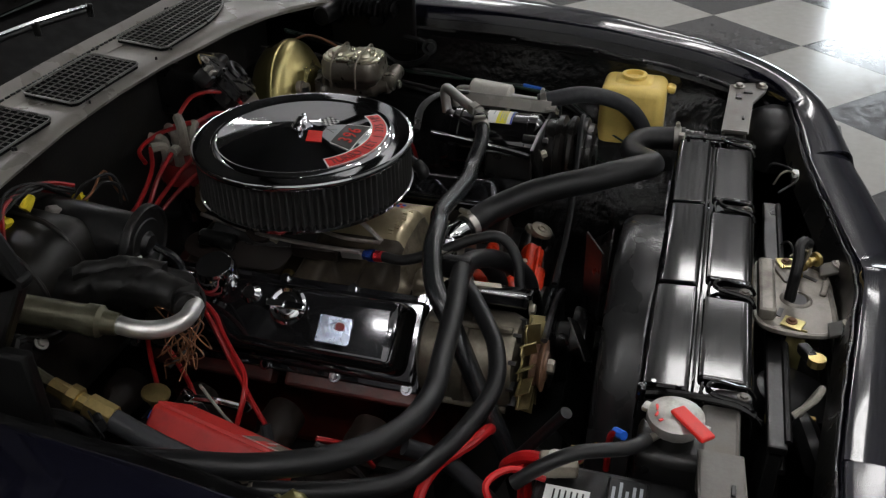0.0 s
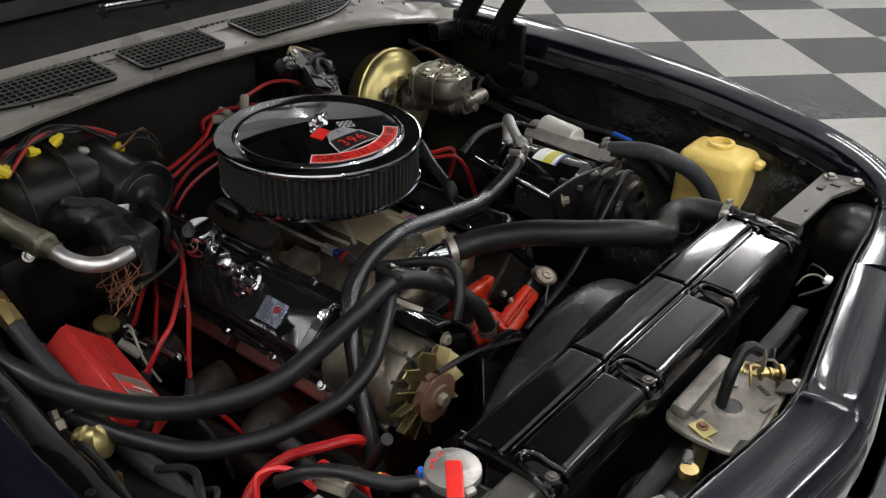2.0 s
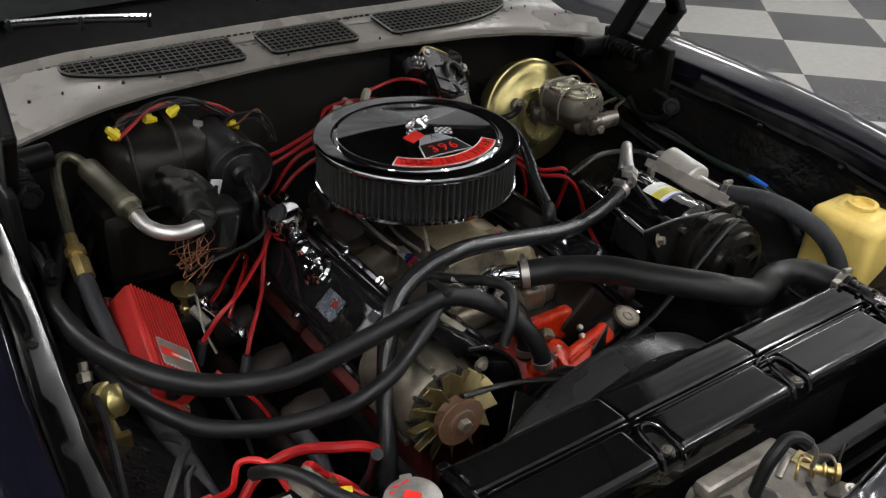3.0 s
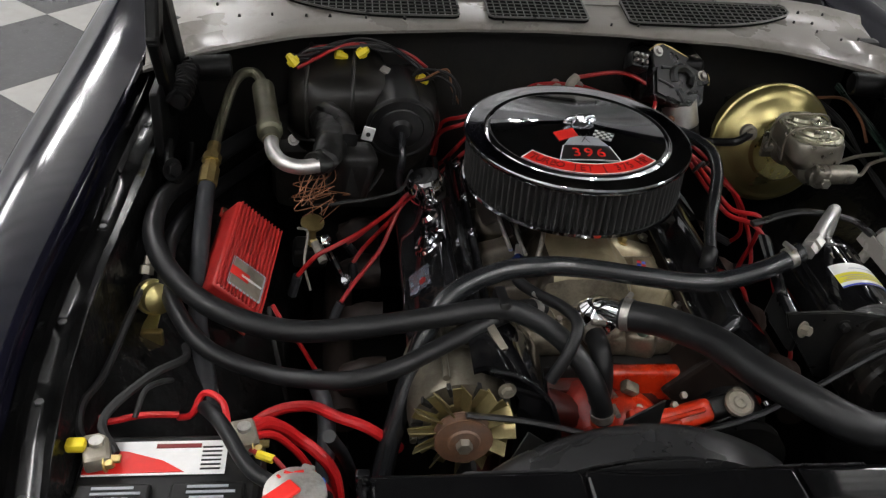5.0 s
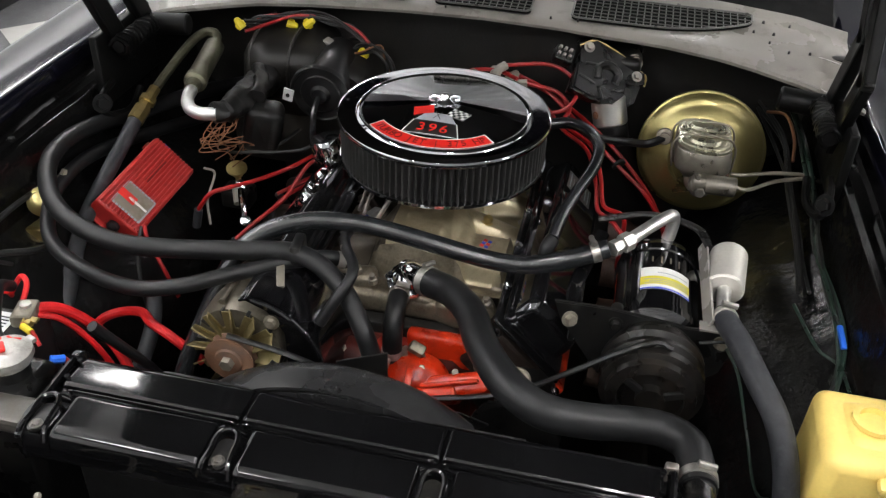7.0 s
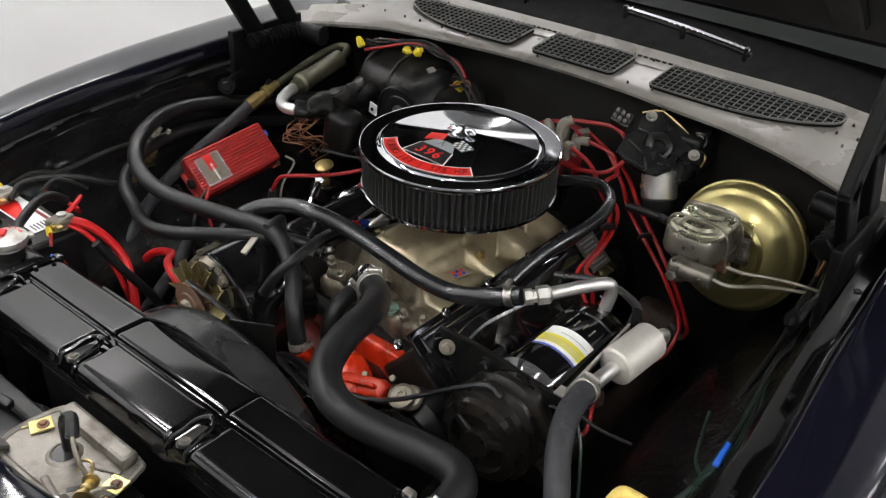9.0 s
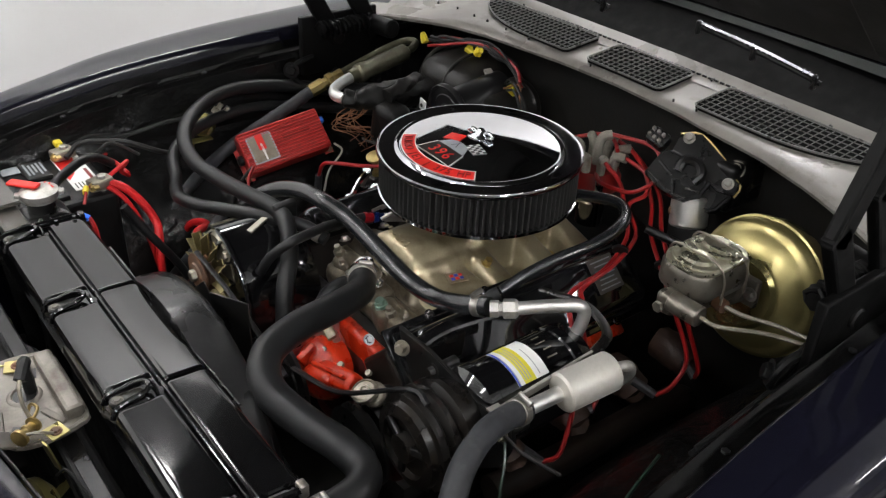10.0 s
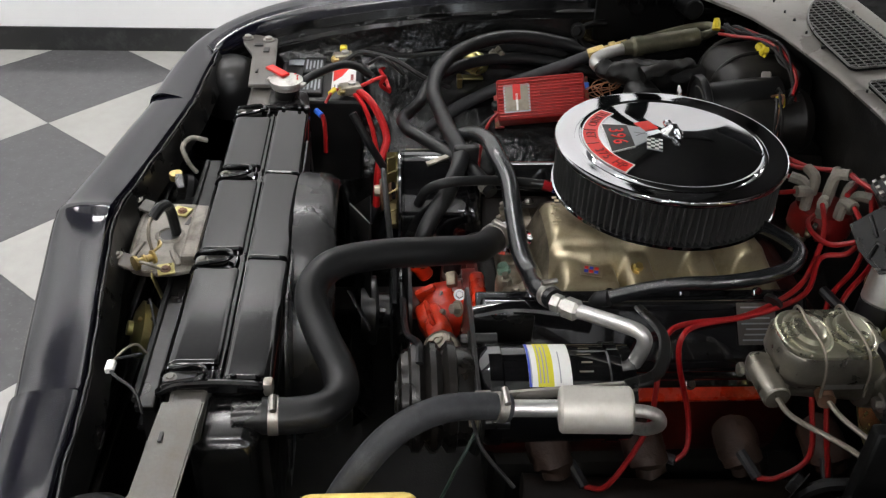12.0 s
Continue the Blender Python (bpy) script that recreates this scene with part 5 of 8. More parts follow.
# ---------------------------------------------------------------- air cleaner
AZ = 1.023
air = thing("air_cleaner", (0, 0, 0.955), "round open-element air cleaner with a chrome lid and badge decal", "air cleaner")
LID = [(0.172, -0.001), (0.1785, 0.000), (0.1802, 0.0035), (0.1800, 0.0080), (0.1788, 0.0102), (0.1768, 0.0108), (0.1740, 0.0107), (0.160, 0.0096), (0.1490, 0.0090), (0.1466, 0.0120), (0.1430, 0.0140), (0.1408, 0.0136), (0.1385, 0.0122)] + [(r, 0.0122 + 0.118 * (0.1375 - r)) for r in (0.128, 0.10, 0.07, 0.04, 0.02)] + [(0, 0.0265)]
part("lid", lathe(bm_new(), (0, 0, AZ - 0.003), (0, 0, 1), LID, 96), M["lid"], air, "mirror chrome lid")
part("base_pan", lathe(bm_new(), (0, 0, 0.940), (0, 0, 1), [(0.06, 0.0), (0.15, 0.0), (0.168, 0.003), (0.1765, 0.006), (0.1775, 0.012), (0.172, 0.014), (0.06, 0.012)], 72), M["lid"], air, "chrome base pan")
bm = bm_new()
N, STEPS = 98, 8
rings = []
for z in (0.950, 0.954, AZ - 0.004, AZ - 0.001):
    inset = 0.004 if z in (0.950, AZ - 0.001) else 0.0
    ring = []
    for i in range(N * STEPS):
        w = math.cos(2 * math.pi * i / STEPS)
        rr = 0.1700 - inset + 0.0052 * math.copysign(abs(w) ** 0.55, w)
        a = 2 * math.pi * i / (N * STEPS)
        ring.append(bm.verts.new((rr * math.cos(a), rr * math.sin(a), z)))
    rings.append(ring)
for ra, rb in zip(rings, rings[1:]):
    for i in range(N * STEPS):
        j = (i + 1) % (N * STEPS)
        bm.faces.new((ra[i], ra[j], rb[j], rb[i]))
part("filter_element", bm, M["pleat"], air, "black pleated filter element")
wn = part("wing_nut", lathe(bm_new(), (0, 0, AZ + 0.022), (0, 0, 1), [(0, 0), (0.015, 0), (0.017, 0.003), (0.014, 0.006), (0.010, 0.009), (0.007, 0.014), (0.005, 0.0165), (0, 0.017)], 24), M["chrome"], air, "chrome wing nut")
for s in (-1, 1):
    part("wing", tube(bm_new(), [(s * 0.006, 0.001 * s, AZ + 0.030), (s * 0.014, 0.003 * s, AZ + 0.034), (s * 0.021, 0.005 * s, AZ + 0.033), (s * 0.024, 0.006 * s, AZ + 0.028), (s * 0.016, 0.004 * s, AZ + 0.0265)], 0.0034, 8, 4), M["chrome"], wn)


def lid_z(r):
    return AZ - 0.003 + lerp([(r_, h_) for r_, h_ in LID[::-1]][:7], r)


DEC = radians(-91.5)


def arc_patch(r0, r1, a0, a1, lift, nr=3, na=24):
    rows = []
    for i in range(nr + 1):
        r = r0 + (r1 - r0) * i / nr
        rows.append([(r * math.cos(a), r * math.sin(a), lid_z(r) + lift) for a in [DEC + radians(a0 + (a1 - a0) * k / na) for k in range(na + 1)]])
    return sheet(bm_new(), rows)


badge = part("badge", arc_patch(0.1130, 0.1366, -48, 48, 0.0006), M["redcloth"], air, "red arc decal with power figures")
for r0, r1 in ((0.1116, 0.1134), (0.1360, 0.1376)):
    part("edge_line", arc_patch(r0, r1, -48.8, 48.8, 0.0009, 1), M["whiteprint"], badge)
for a0, a1 in ((-48.8, -47.8), (47.8, 48.8)):
    part("edge_line", arc_patch(0.1116, 0.1376, a0, a1, 0.0009, 3, 2), M["whiteprint"], badge)


def on_lid(x, y, lift):
    """Point of the decal plane: x across, y up towards the lid's centre."""
    r = math.hypot(x, y)
    ca, sa = math.cos(DEC + radians(90)), math.sin(DEC + radians(90))
    return V((x * ca - y * sa, x * sa + y * ca, lid_z(r) + lift))


def flat_patch(outline, lift, div=6):
    """A decal of two rows of corner points (bottom row, top row)."""
    (ax, ay), (bx, by), (cx, cy), (dx, dy) = outline
    rows = []
    for i in range(div + 1):
        f = i / div
        rows.append([on_lid((ax + (bx - ax) * g) * (1 - f) + (dx + (cx - dx) * g) * f, (ay + (by - ay) * g) * (1 - f) + (dy + (cy - dy) * g) * f, lift) for g in [k / div for k in range(div + 1)]])
    return sheet(bm_new(), rows)


cb = part("crest", flat_patch(((-0.046, -0.101), (0.046, -0.101), (0.035, -0.064), (-0.035, -0.064)), 0.0007), M["blackprint"], air, "small black, red and grey crest decal")
for o in (((-0.0475, -0.1025), (-0.0455, -0.1025), (-0.0345, -0.064), (-0.0365, -0.064)), ((0.0455, -0.1025), (0.0475, -0.1025), (0.0365, -0.064), (0.0345, -0.064)), ((-0.047, -0.1025), (0.047, -0.1025), (0.047, -0.1010), (-0.047, -0.1010))):
    part("edge_line", flat_patch(o, 0.0010, 3), M["whiteprint"], cb)
part("grey_field", flat_patch(((-0.035, -0.064), (0.035, -0.064), (0.020, -0.040), (-0.020, -0.040)), 0.0008), M["greyprint"], cb)
part("red_flag", flat_patch(((-0.040, -0.052), (-0.008, -0.040), (-0.014, -0.018), (-0.046, -0.027)), 0.0011), M["redcloth"], cb)
ux, uy = V((0.030, -0.006)), V((0.010, 0.022))
o0 = V((0.012, -0.042))
part("white_flag", flat_patch(((o0.x, o0.y), (o0.x + ux.x, o0.y + ux.y), (o0.x + ux.x + uy.x, o0.y + ux.y + uy.y), (o0.x + uy.x, o0.y + uy.y)), 0.0011), M["whiteprint"], cb)
for i in range(6):
    for j in range(4):
        if (i + j) % 2 == 0:
            a, b = o0 + ux * (i / 6) + uy * (j / 4), o0 + ux * ((i + 1) / 6) + uy * ((j + 1) / 4)
            part("check", flat_patch(((a.x, a.y), (a.x + ux.x / 6, a.y + ux.y / 6), (b.x, b.y), (a.x + uy.x / 4, a.y + uy.y / 4)), 0.0015, 1), M["blackprint"], cb)
for sx in (-1, 1):
    part("pole", flat_patch(((-0.007 * sx, -0.058), (-0.0055 * sx, -0.058), (0.0065 * sx, -0.036), (0.005 * sx, -0.036)), 0.0016, 2), M["blackprint"], cb)


def lid_words(text, size, r, a_step, material, parent, width=1.0, a0=None, straight=False):
    n = len(text)
    for i, ch in enumerate(text):
        if ch == " ":
            continue
        if straight:
            x = (i - (n - 1) / 2) * a_step
            p = on_lid(x, -r, 0.0014)
            rot = DEC + radians(90)
        else:
            a = DEC + radians((i - (n - 1) / 2) * a_step)
            p = V((r * math.cos(a), r * math.sin(a), lid_z(r) + 0.0014))
            rot = a + radians(90)
        slope = 0.09
        m = Matrix.Translation(p) @ Matrix.Rotation(rot, 4, "Z") @ Matrix.Rotation(slope * 0.8, 4, "X")
        part("letter", words(ch, size, m, 0.0008, width), material, parent)


lid_words("396", 0.033, 0.0845, 0.0185, M["redcloth"], cb, 0.92, straight=True)
lid_words("TURBO JET | 375 HP", 0.0215, 0.1249, 5.05, M["redtext"], badge, 0.85)

# ---------------------------------------------------------------- hoses


def clamp(p, axis, r, parent, w=0.013):
    a = V(axis).normalized()
    c = part("clamp", lathe(bm_new(), V(p) - a * w / 2, a, [(r, 0), (r + 0.0016, 0.0006), (r + 0.0016, w - 0.0006), (r, w)], 20), M["steel"], parent, "steel worm-drive clamp")
    up = V((0.2, 0.1, 1)) - a * V((0.2, 0.1, 1)).dot(a)
    up.normalize()
    part("screw", cyl(bm_new(), V(p) + up * (r + 0.005) - a.cross(up) * 0.010, V(p) + up * (r + 0.005) + a.cross(up) * 0.012, 0.0042, seg=8), M["steel"], c)


def hose(points, r, material, label, category="hose", ends=(0, 0), name="hose", seg=14):
    t = thing(name, points[0], label, category)
    part("hose_body", tube(bm_new(), points, r, seg, 7), material, t)
    if ends[0]:
        clamp(V(points[0]).lerp(V(points[1]), 0.35), V(points[1]) - V(points[0]), r, t)
    if ends[1]:
        clamp(V(points[-1]).lerp(V(points[-2]), 0.35), V(points[-1]) - V(points[-2]), r, t)
    return t


uh = hose([(0.440, -0.596, 0.892), (0.438, -0.556, 0.890), (0.428, -0.522, 0.889), (0.398, -0.503, 0.886), (0.355, -0.507, 0.889), (0.309, -0.528, 0.902), (0.258, -0.546, 0.920), (0.222, -0.541, 0.932), (0.188, -0.512, 0.937), (0.153, -0.448, 0.927),
           (0.124, -0.37, 0.911), (0.086, -0.305, 0.889), (0.055, -0.280, 0.880), (0.030, -0.264, 0.875)], 0.0225, M["rubber"], "thick black moulded upper radiator hose", "radiator hose", (1, 1), "radiator_hose", 18)
achose = hose([(0.300, -0.222, 0.955), (0.25, -0.237, 0.937), (0.187, -0.235, 0.912), (0.131, -0.243, 0.915), (0.05, -0.244, 0.928), (-0.04, -0.244, 0.942), (-0.10, -0.258, 0.953), (-0.16, -0.266, 0.948), (-0.22, -0.287, 0.928),
               (-0.255, -0.32, 0.895), (-0.285, -0.365, 0.82), (-0.315, -0.42, 0.72), (-0.33, -0.46, 0.58)], 0.0145, M["rubber_shiny"], "long black air-conditioning hose across the engine", "hose", (1, 0), "air_conditioning_hose")
hu = hose([(-0.011, -0.388, 0.786), (-0.017, -0.386, 0.812), (-0.036, -0.372, 0.852), (-0.080, -0.336, 0.895), (-0.15, -0.312, 0.921), (-0.25, -0.325, 0.917), (-0.34, -0.335, 0.910), (-0.43, -0.345, 0.912), (-0.51, -0.330, 0.924), (-0.575, -0.285, 0.936), (-0.622, -0.21, 0.946),
           (-0.638, -0.13, 0.945), (-0.636, -0.03, 0.928), (-0.61, 0.06, 0.91), (-0.56, 0.18, 0.90), (-0.5, 0.30, 0.88)], 0.0148, M["rubber"], "looping black heater hose over the ignition box", "hose", (1, 0), "heater_hose")
hl = hose([(-0.085, -0.262, 0.885), (-0.125, -0.285, 0.900), (-0.18, -0.325, 0.905), (-0.256, -0.374, 0.900), (-0.301, -0.397, 0.893), (-0.36, -0.408, 0.884), (-0.42, -0.392, 0.872), (-0.476, -0.369, 0.866), (-0.540, -0.345, 0.880),
           (-0.580, -0.300, 0.893), (-0.612, -0.22, 0.902), (-0.62, -0.1, 0.900), (-0.59, 0.06, 0.87), (-0.5, 0.3, 0.83)], 0.0120, M["rubber"], "black heater hose slung below its twin", "hose", (1, 0), "heater_hose")
tie = thing("hose_clip", (-0.16, -0.30, 0.92), "black strap clip binding the hoses together", "clip")
part("strap", box(bm_new(), (-0.155, -0.302, 0.921), (0.018, 0.045, 0.036), 0.006, Euler((0, 0, 0.1)).to_matrix()), M["plastic"], tie)
byp = hose([(0.0, -0.332, 0.765), (0.0, -0.330, 0.80), (-0.002, -0.312, 0.832), (-0.004, -0.285, 0.842), (-0.006, -0.262, 0.838)], 0.0155, M["rubber"], "short black bypass hose on the water pump", "hose", (1, 1), "bypass_hose")
dh = hose([(-0.581, 0.0, 0.928), (-0.582, -0.066, 0.899), (-0.579, -0.167, 0.862), (-0.572, -0.237, 0.833), (-0.554, -0.312, 0.794), (-0.53, -0.42, 0.70), (-0.5, -0.5, 0.56)], 0.0135, M["braid"], "grey fabric-covered refrigerant hose", "hose", (0, 0), "refrigerant_hose")
fer = part("ferrule", lathe(bm_new(), (-0.5805, -0.004, 0.9275), V((-0.576, 0.075, 0.957)) - V((-0.5805, -0.004, 0.9275)), [(0, 0), (0.0155, 0), (0.0155, 0.034), (0.011, 0.036), (0.011, 0.046), (0.0155, 0.047), (0.0155, 0.06), (0.011, 0.062), (0.011, 0.085), (0, 0.085)], 8), M["brass"], dh, "brass-coloured hose ferrule")
part("tube", tube(bm_new(), [(-0.576, 0.07, 0.955), (-0.566, 0.14, 0.982), (-0.556, 0.20, 1.003), (-0.543, 0.232, 1.012), (-0.524, 0.240, 1.012), (-0.510, 0.222, 1.007), (-0.504, 0.19, 1.002)], 0.0088, 10, 5), M["olive"], dh, "bent dull olive tube")
part("muffler", lathe(bm_new(), (-0.506, 0.205, 1.004), V((-0.482, 0.040, 0.985)) - V((-0.506, 0.205, 1.004)), [(0, 0), (0.011, 0), (0.019, 0.008), (0.019, 0.125), (0.021, 0.128), (0.021, 0.145), (0.016, 0.15), (0.014, 0.168), (0, 0.168)], 16), M["olive"], dh, "olive-grey metal muffler")
part("tube", tube(bm_new(), [(-0.482, 0.044, 0.985), (-0.478, 0.015, 0.979), (-0.462, -0.012, 0.975), (-0.436, -0.025, 0.974), (-0.405, -0.022, 0.976)], 0.0118, 12, 6), M["alupipe"], dh, "white aluminium elbow")
whose = hose([(0.469, -0.302, 0.927), (0.474, -0.335, 0.936), (0.487, -0.385, 0.944), (0.508, -0.435, 0.933), (0.536, -0.476, 0.904), (0.556, -0.51, 0.85), (0.57, -0.54, 0.75), (0.575, -0.56, 0.60)], 0.0165, M["braid"], "grey refrigerant hose dropping beside the washer bottle", "hose", (1, 0), "refrigerant_hose")
pcv = hose([(0.212, -0.120, 0.890), (0.222, -0.075, 0.912), (0.240, -0.030, 0.934), (0.258, 0.020, 0.950), (0.262, 0.070, 0.962), (0.243, 0.118, 0.965), (0.205, 0.145, 0.965), (0.160, 0.140, 0.958), (0.10, 0.12, 0.945)], 0.0105, M["rubber_shiny"], "black breather hose curling beside the air cleaner", "hose", (0, 0), "breather_hose")
part("elbow", tube(bm_new(), [(0.212, -0.122, 0.888), (0.206, -0.135, 0.880), (0.204, -0.138, 0.862)], 0.0125, 12, 4), M["rubber"], pcv)
part("elbow_ring", lathe(bm_new(), (0.204, -0.138, 0.852), (0, 0, 1), [(0, 0), (0.015, 0), (0.015, 0.006), (0.011, 0.008), (0, 0.008)], 16), M["chrome"], pcv, "chrome ring")
fuel = hose([(-0.095, -0.386, 0.858), (-0.072, -0.374, 0.898), (-0.058, -0.346, 0.921), (-0.068, -0.308, 0.919), (-0.095, -0.256, 0.904), (-0.112, -0.205, 0.890), (-0.108, -0.168, 0.888)], 0.0085, M["rubber"], "thin black fuel hose with anodised fittings", "hose", (0, 0), "fuel_hose")
f0 = V((-0.108, -0.170, 0.888))
fd = V((0.014, 0.060, -0.012)).normalized()
part("red_fitting", lathe(bm_new(), f0, fd, [(0, 0), (0.0095, 0), (0.0095, 0.016), (0.007, 0.018), (0, 0.018)], 8), M["redano"], fuel, "red anodised fitting")
part("blue_fitting", lathe(bm_new(), f0 + fd * 0.018, fd, [(0, 0), (0.0105, 0), (0.0105, 0.010), (0.008, 0.012), (0.008, 0.020), (0, 0.020)], 8), M["blueano"], fuel, "blue anodised fitting")
part("filter", box(bm_new(), f0 + fd * 0.060, (0.013, 0.042, 0.013), 0.002, Euler((-0.2, 0, -0.22)).to_matrix()), M["alupipe"], fuel, "silver inline filter block")
part("fuel_pipe", tube(bm_new(), [f0 + fd * 0.08, f0 + fd * 0.11, (-0.085, 0.00, 0.872), (-0.075, 0.06, 0.895)], 0.0045, 7, 4), M["satin"], fuel)
small = hose([(-0.385, -0.505, 0.885), (-0.37, -0.47, 0.82), (-0.36, -0.43, 0.75), (-0.35, -0.40, 0.68)], 0.008, M["rubber"], "small black hose beside the battery", "hose")
overflow = hose([(-0.445, -0.605, 0.922), (-0.47, -0.585, 0.926), (-0.50, -0.535, 0.935), (-0.52, -0.50, 0.925), (-0.53, -0.47, 0.90)], 0.0085, M["rubber"], "black overflow hose from the radiator neck", "hose", (0, 0), "overflow_hose")
lower = hose([(-0.41, -0.30, 0.80), (-0.39, -0.36, 0.76), (-0.40, -0.44, 0.68), (-0.42, -0.5, 0.58)], 0.0125, M["braid"], "dull grey hose running down to the condenser", "hose")

# ---------------------------------------------------------------- alternator
ALT = V((-0.214, -0.345, 0.812))
alt = thing("alternator", (ALT.x, ALT.y, 0.74), "dull bronze alternator with a toothed zinc fan and rusty pulley", "alternator")
part("case", lathe(bm_new(), ALT + V((0, 0.075, 0)), (0, -1, 0), [(0, 0), (0.05, 0), (0.066, 0.008), (0.070, 0.02), (0.070, 0.055), (0.0735, 0.057), (0.0735, 0.073), (0.070, 0.075), (0.070, 0.125), (0.064, 0.14), (0.03, 0.143), (0, 0.143)], 36), M["alternator"], alt)
for k in range(10):
    a = 2 * math.pi * k / 10
    part("case_slot", box(bm_new(), ALT + V((0.058 * math.cos(a), -0.066, 0.058 * math.sin(a))), (0.016, 0.012, 0.006), 0.001, Euler((0, -a, 0)).to_matrix()), M["blackprint"], alt)
    if k % 3 == 0:
        part("case_bolt", cyl(bm_new(), ALT + V((0.074 * math.cos(a), 0.06, 0.074 * math.sin(a))), ALT + V((0.074 * math.cos(a), -0.06, 0.074 * math.sin(a))), 0.005, seg=8), M["alternator"], alt)
fn = part("fan_disc", lathe(bm_new(), ALT + V((0, -0.074, 0)), (0, -1, 0), [(0, 0), (0.040, 0), (0.040, 0.003), (0, 0.003)], 28), M["fanmetal"], alt, "yellow zinc cooling fan")
for k in range(12):
    a = 2 * math.pi * k / 12
    part("fan_blade", box(bm_new(), ALT + V((0.053 * math.cos(a), -0.084, 0.053 * math.sin(a))), (0.036, 0.024, 0.0022), 0.0008, Euler((0.5, -a, 0), "XYZ").to_matrix()), M["fanmetal"], fn)
    part("fan_tab", box(bm_new(), ALT + V((0.053 * math.cos(a + 0.13), -0.077, 0.053 * math.sin(a + 0.13))), (0.032, 0.0025, 0.016), 0.0008, Euler((0, -a - 0.13, 0)).to_matrix()), M["fanmetal"], fn)
pl = part("pulley", lathe(bm_new(), ALT + V((0, -0.086, 0)), (0, -1, 0), [(0, 0), (0.037, 0), (0.038, 0.003), (0.028, 0.009), (0.038, 0.016), (0.038, 0.018), (0.022, 0.019), (0.02, 0.022), (0, 0.022)], 30), M["rust"], alt, "rusty pulley")
part("pulley_nut", hexbolt(bm_new(), ALT + V((0, -0.106, 0)), (0, -1, 0), 0.011, 0.012), M["castgrey"], pl)
brk = thing("alternator_bracket", (-0.13, -0.36, 0.80), "gloss black alternator bracket and cover plate", "bracket")
arc = [(-0.205, 0.902), (-0.185, 0.906), (-0.150, 0.896), (-0.118, 0.872), (-0.093, 0.838), (-0.080, 0.792), (-0.075, 0.73), (-0.075, 0.66)]
sub = spline([V((x, 0, z)) for x, z in arc], 5)
part("cover_plate", sheet(bm_new(), [[(p.x, y, p.z - dz) for p in sub] for y, dz in ((-0.417, 0.0), (-0.40, 0.0), (-0.36, 0.0), (-0.31, 0.001), (-0.285, 0.004), (-0.278, 0.012))], 0.003), M["gloss"], brk)
part("rolled_edge", tube(bm_new(), [(x, -0.417, z) for x, z in arc[1:]], 0.0038, 8, 5), M["blackchrome"], brk)
part("front_plate", plate(bm_new(), [(p.x, p.z - 0.80) for p in sub] + [(-0.135, -0.14), (-0.140, 0.05), (-0.165, 0.085)], 0.004, basis((0, -0.409, 0.80), (1, 0, 0), (0, -1, 0)), 0.001), M["gloss"], brk)
part("bolt", hexbolt(bm_new(), (-0.158, -0.414, 0.868), (0, -1, 0.1), 0.008, 0.008), M["castgrey"], brk)
part("stay", box(bm_new(), (-0.168, -0.345, 0.905), (0.012, 0.055, 0.004), 0.001, Euler((0.2, 0, 0.35)).to_matrix()), M["castgrey"], brk, "dull metal stay")
part("bolt", hexbolt(bm_new(), (-0.128, -0.30, 0.895), (0, 0, 1), 0.006, 0.006), M["chrome"], brk)

# ---------------------------------------------------------------- air-conditioning compressor
CX, CZ = 0.383, 0.868
comp = thing("compressor", (CX, -0.24, 0.80), "black cylindrical air-conditioning compressor with a printed label", "compressor")
part("body", lathe(bm_new(), (CX, -0.130, CZ), (0, -1, 0), [(0, 0), (0.05, 0), (0.062, 0.004), (0.064, 0.02), (0.0655, 0.022), (0.0655, 0.036), (0.063, 0.038), (0.063, 0.17), (0.0655, 0.172), (0.0655, 0.188), (0.06, 0.195), (0.045, 0.21), (0, 0.21)], 40), M["gloss"], comp)
cl = part("clutch", lathe(bm_new(), (CX, -0.335, CZ - 0.004), (0, -1, 0), [(0, 0), (0.060, 0.0), (0.064, 0.012), (0.064, 0.022), (0.071, 0.024), (0.072, 0.034), (0.062, 0.041), (0.072, 0.049), (0.072, 0.056), (0.062, 0.063), (0.071, 0.070), (0.070, 0.080), (0.062, 0.083), (0.060, 0.092), (0.045, 0.096), (0.044, 0.086), (0.02, 0.086), (0.02, 0.10), (0, 0.10)], 40), M["clutchmetal"], comp, "grooved black clutch pulley")
for k in range(3):
    a = 2 * math.pi * k / 3 + 0.4
    part("clutch_spring", box(bm_new(), (CX + 0.032 * math.cos(a), -0.428, CZ - 0.004 + 0.032 * math.sin(a)), (0.03, 0.008, 0.012), 0.003, Euler((0, -a, 0)).to_matrix()), M["satin"], cl)


def wrap(y0, y1, a0, a1, r, lift=0.0004, na=14):
    return sheet(bm_new(), [[(CX + (r + lift) * math.cos(radians(a0 + (a1 - a0) * k / na)), y, CZ + (r + lift) * math.sin(radians(a0 + (a1 - a0) * k / na))) for k in range(na + 1)] for y in (y0, y1)])


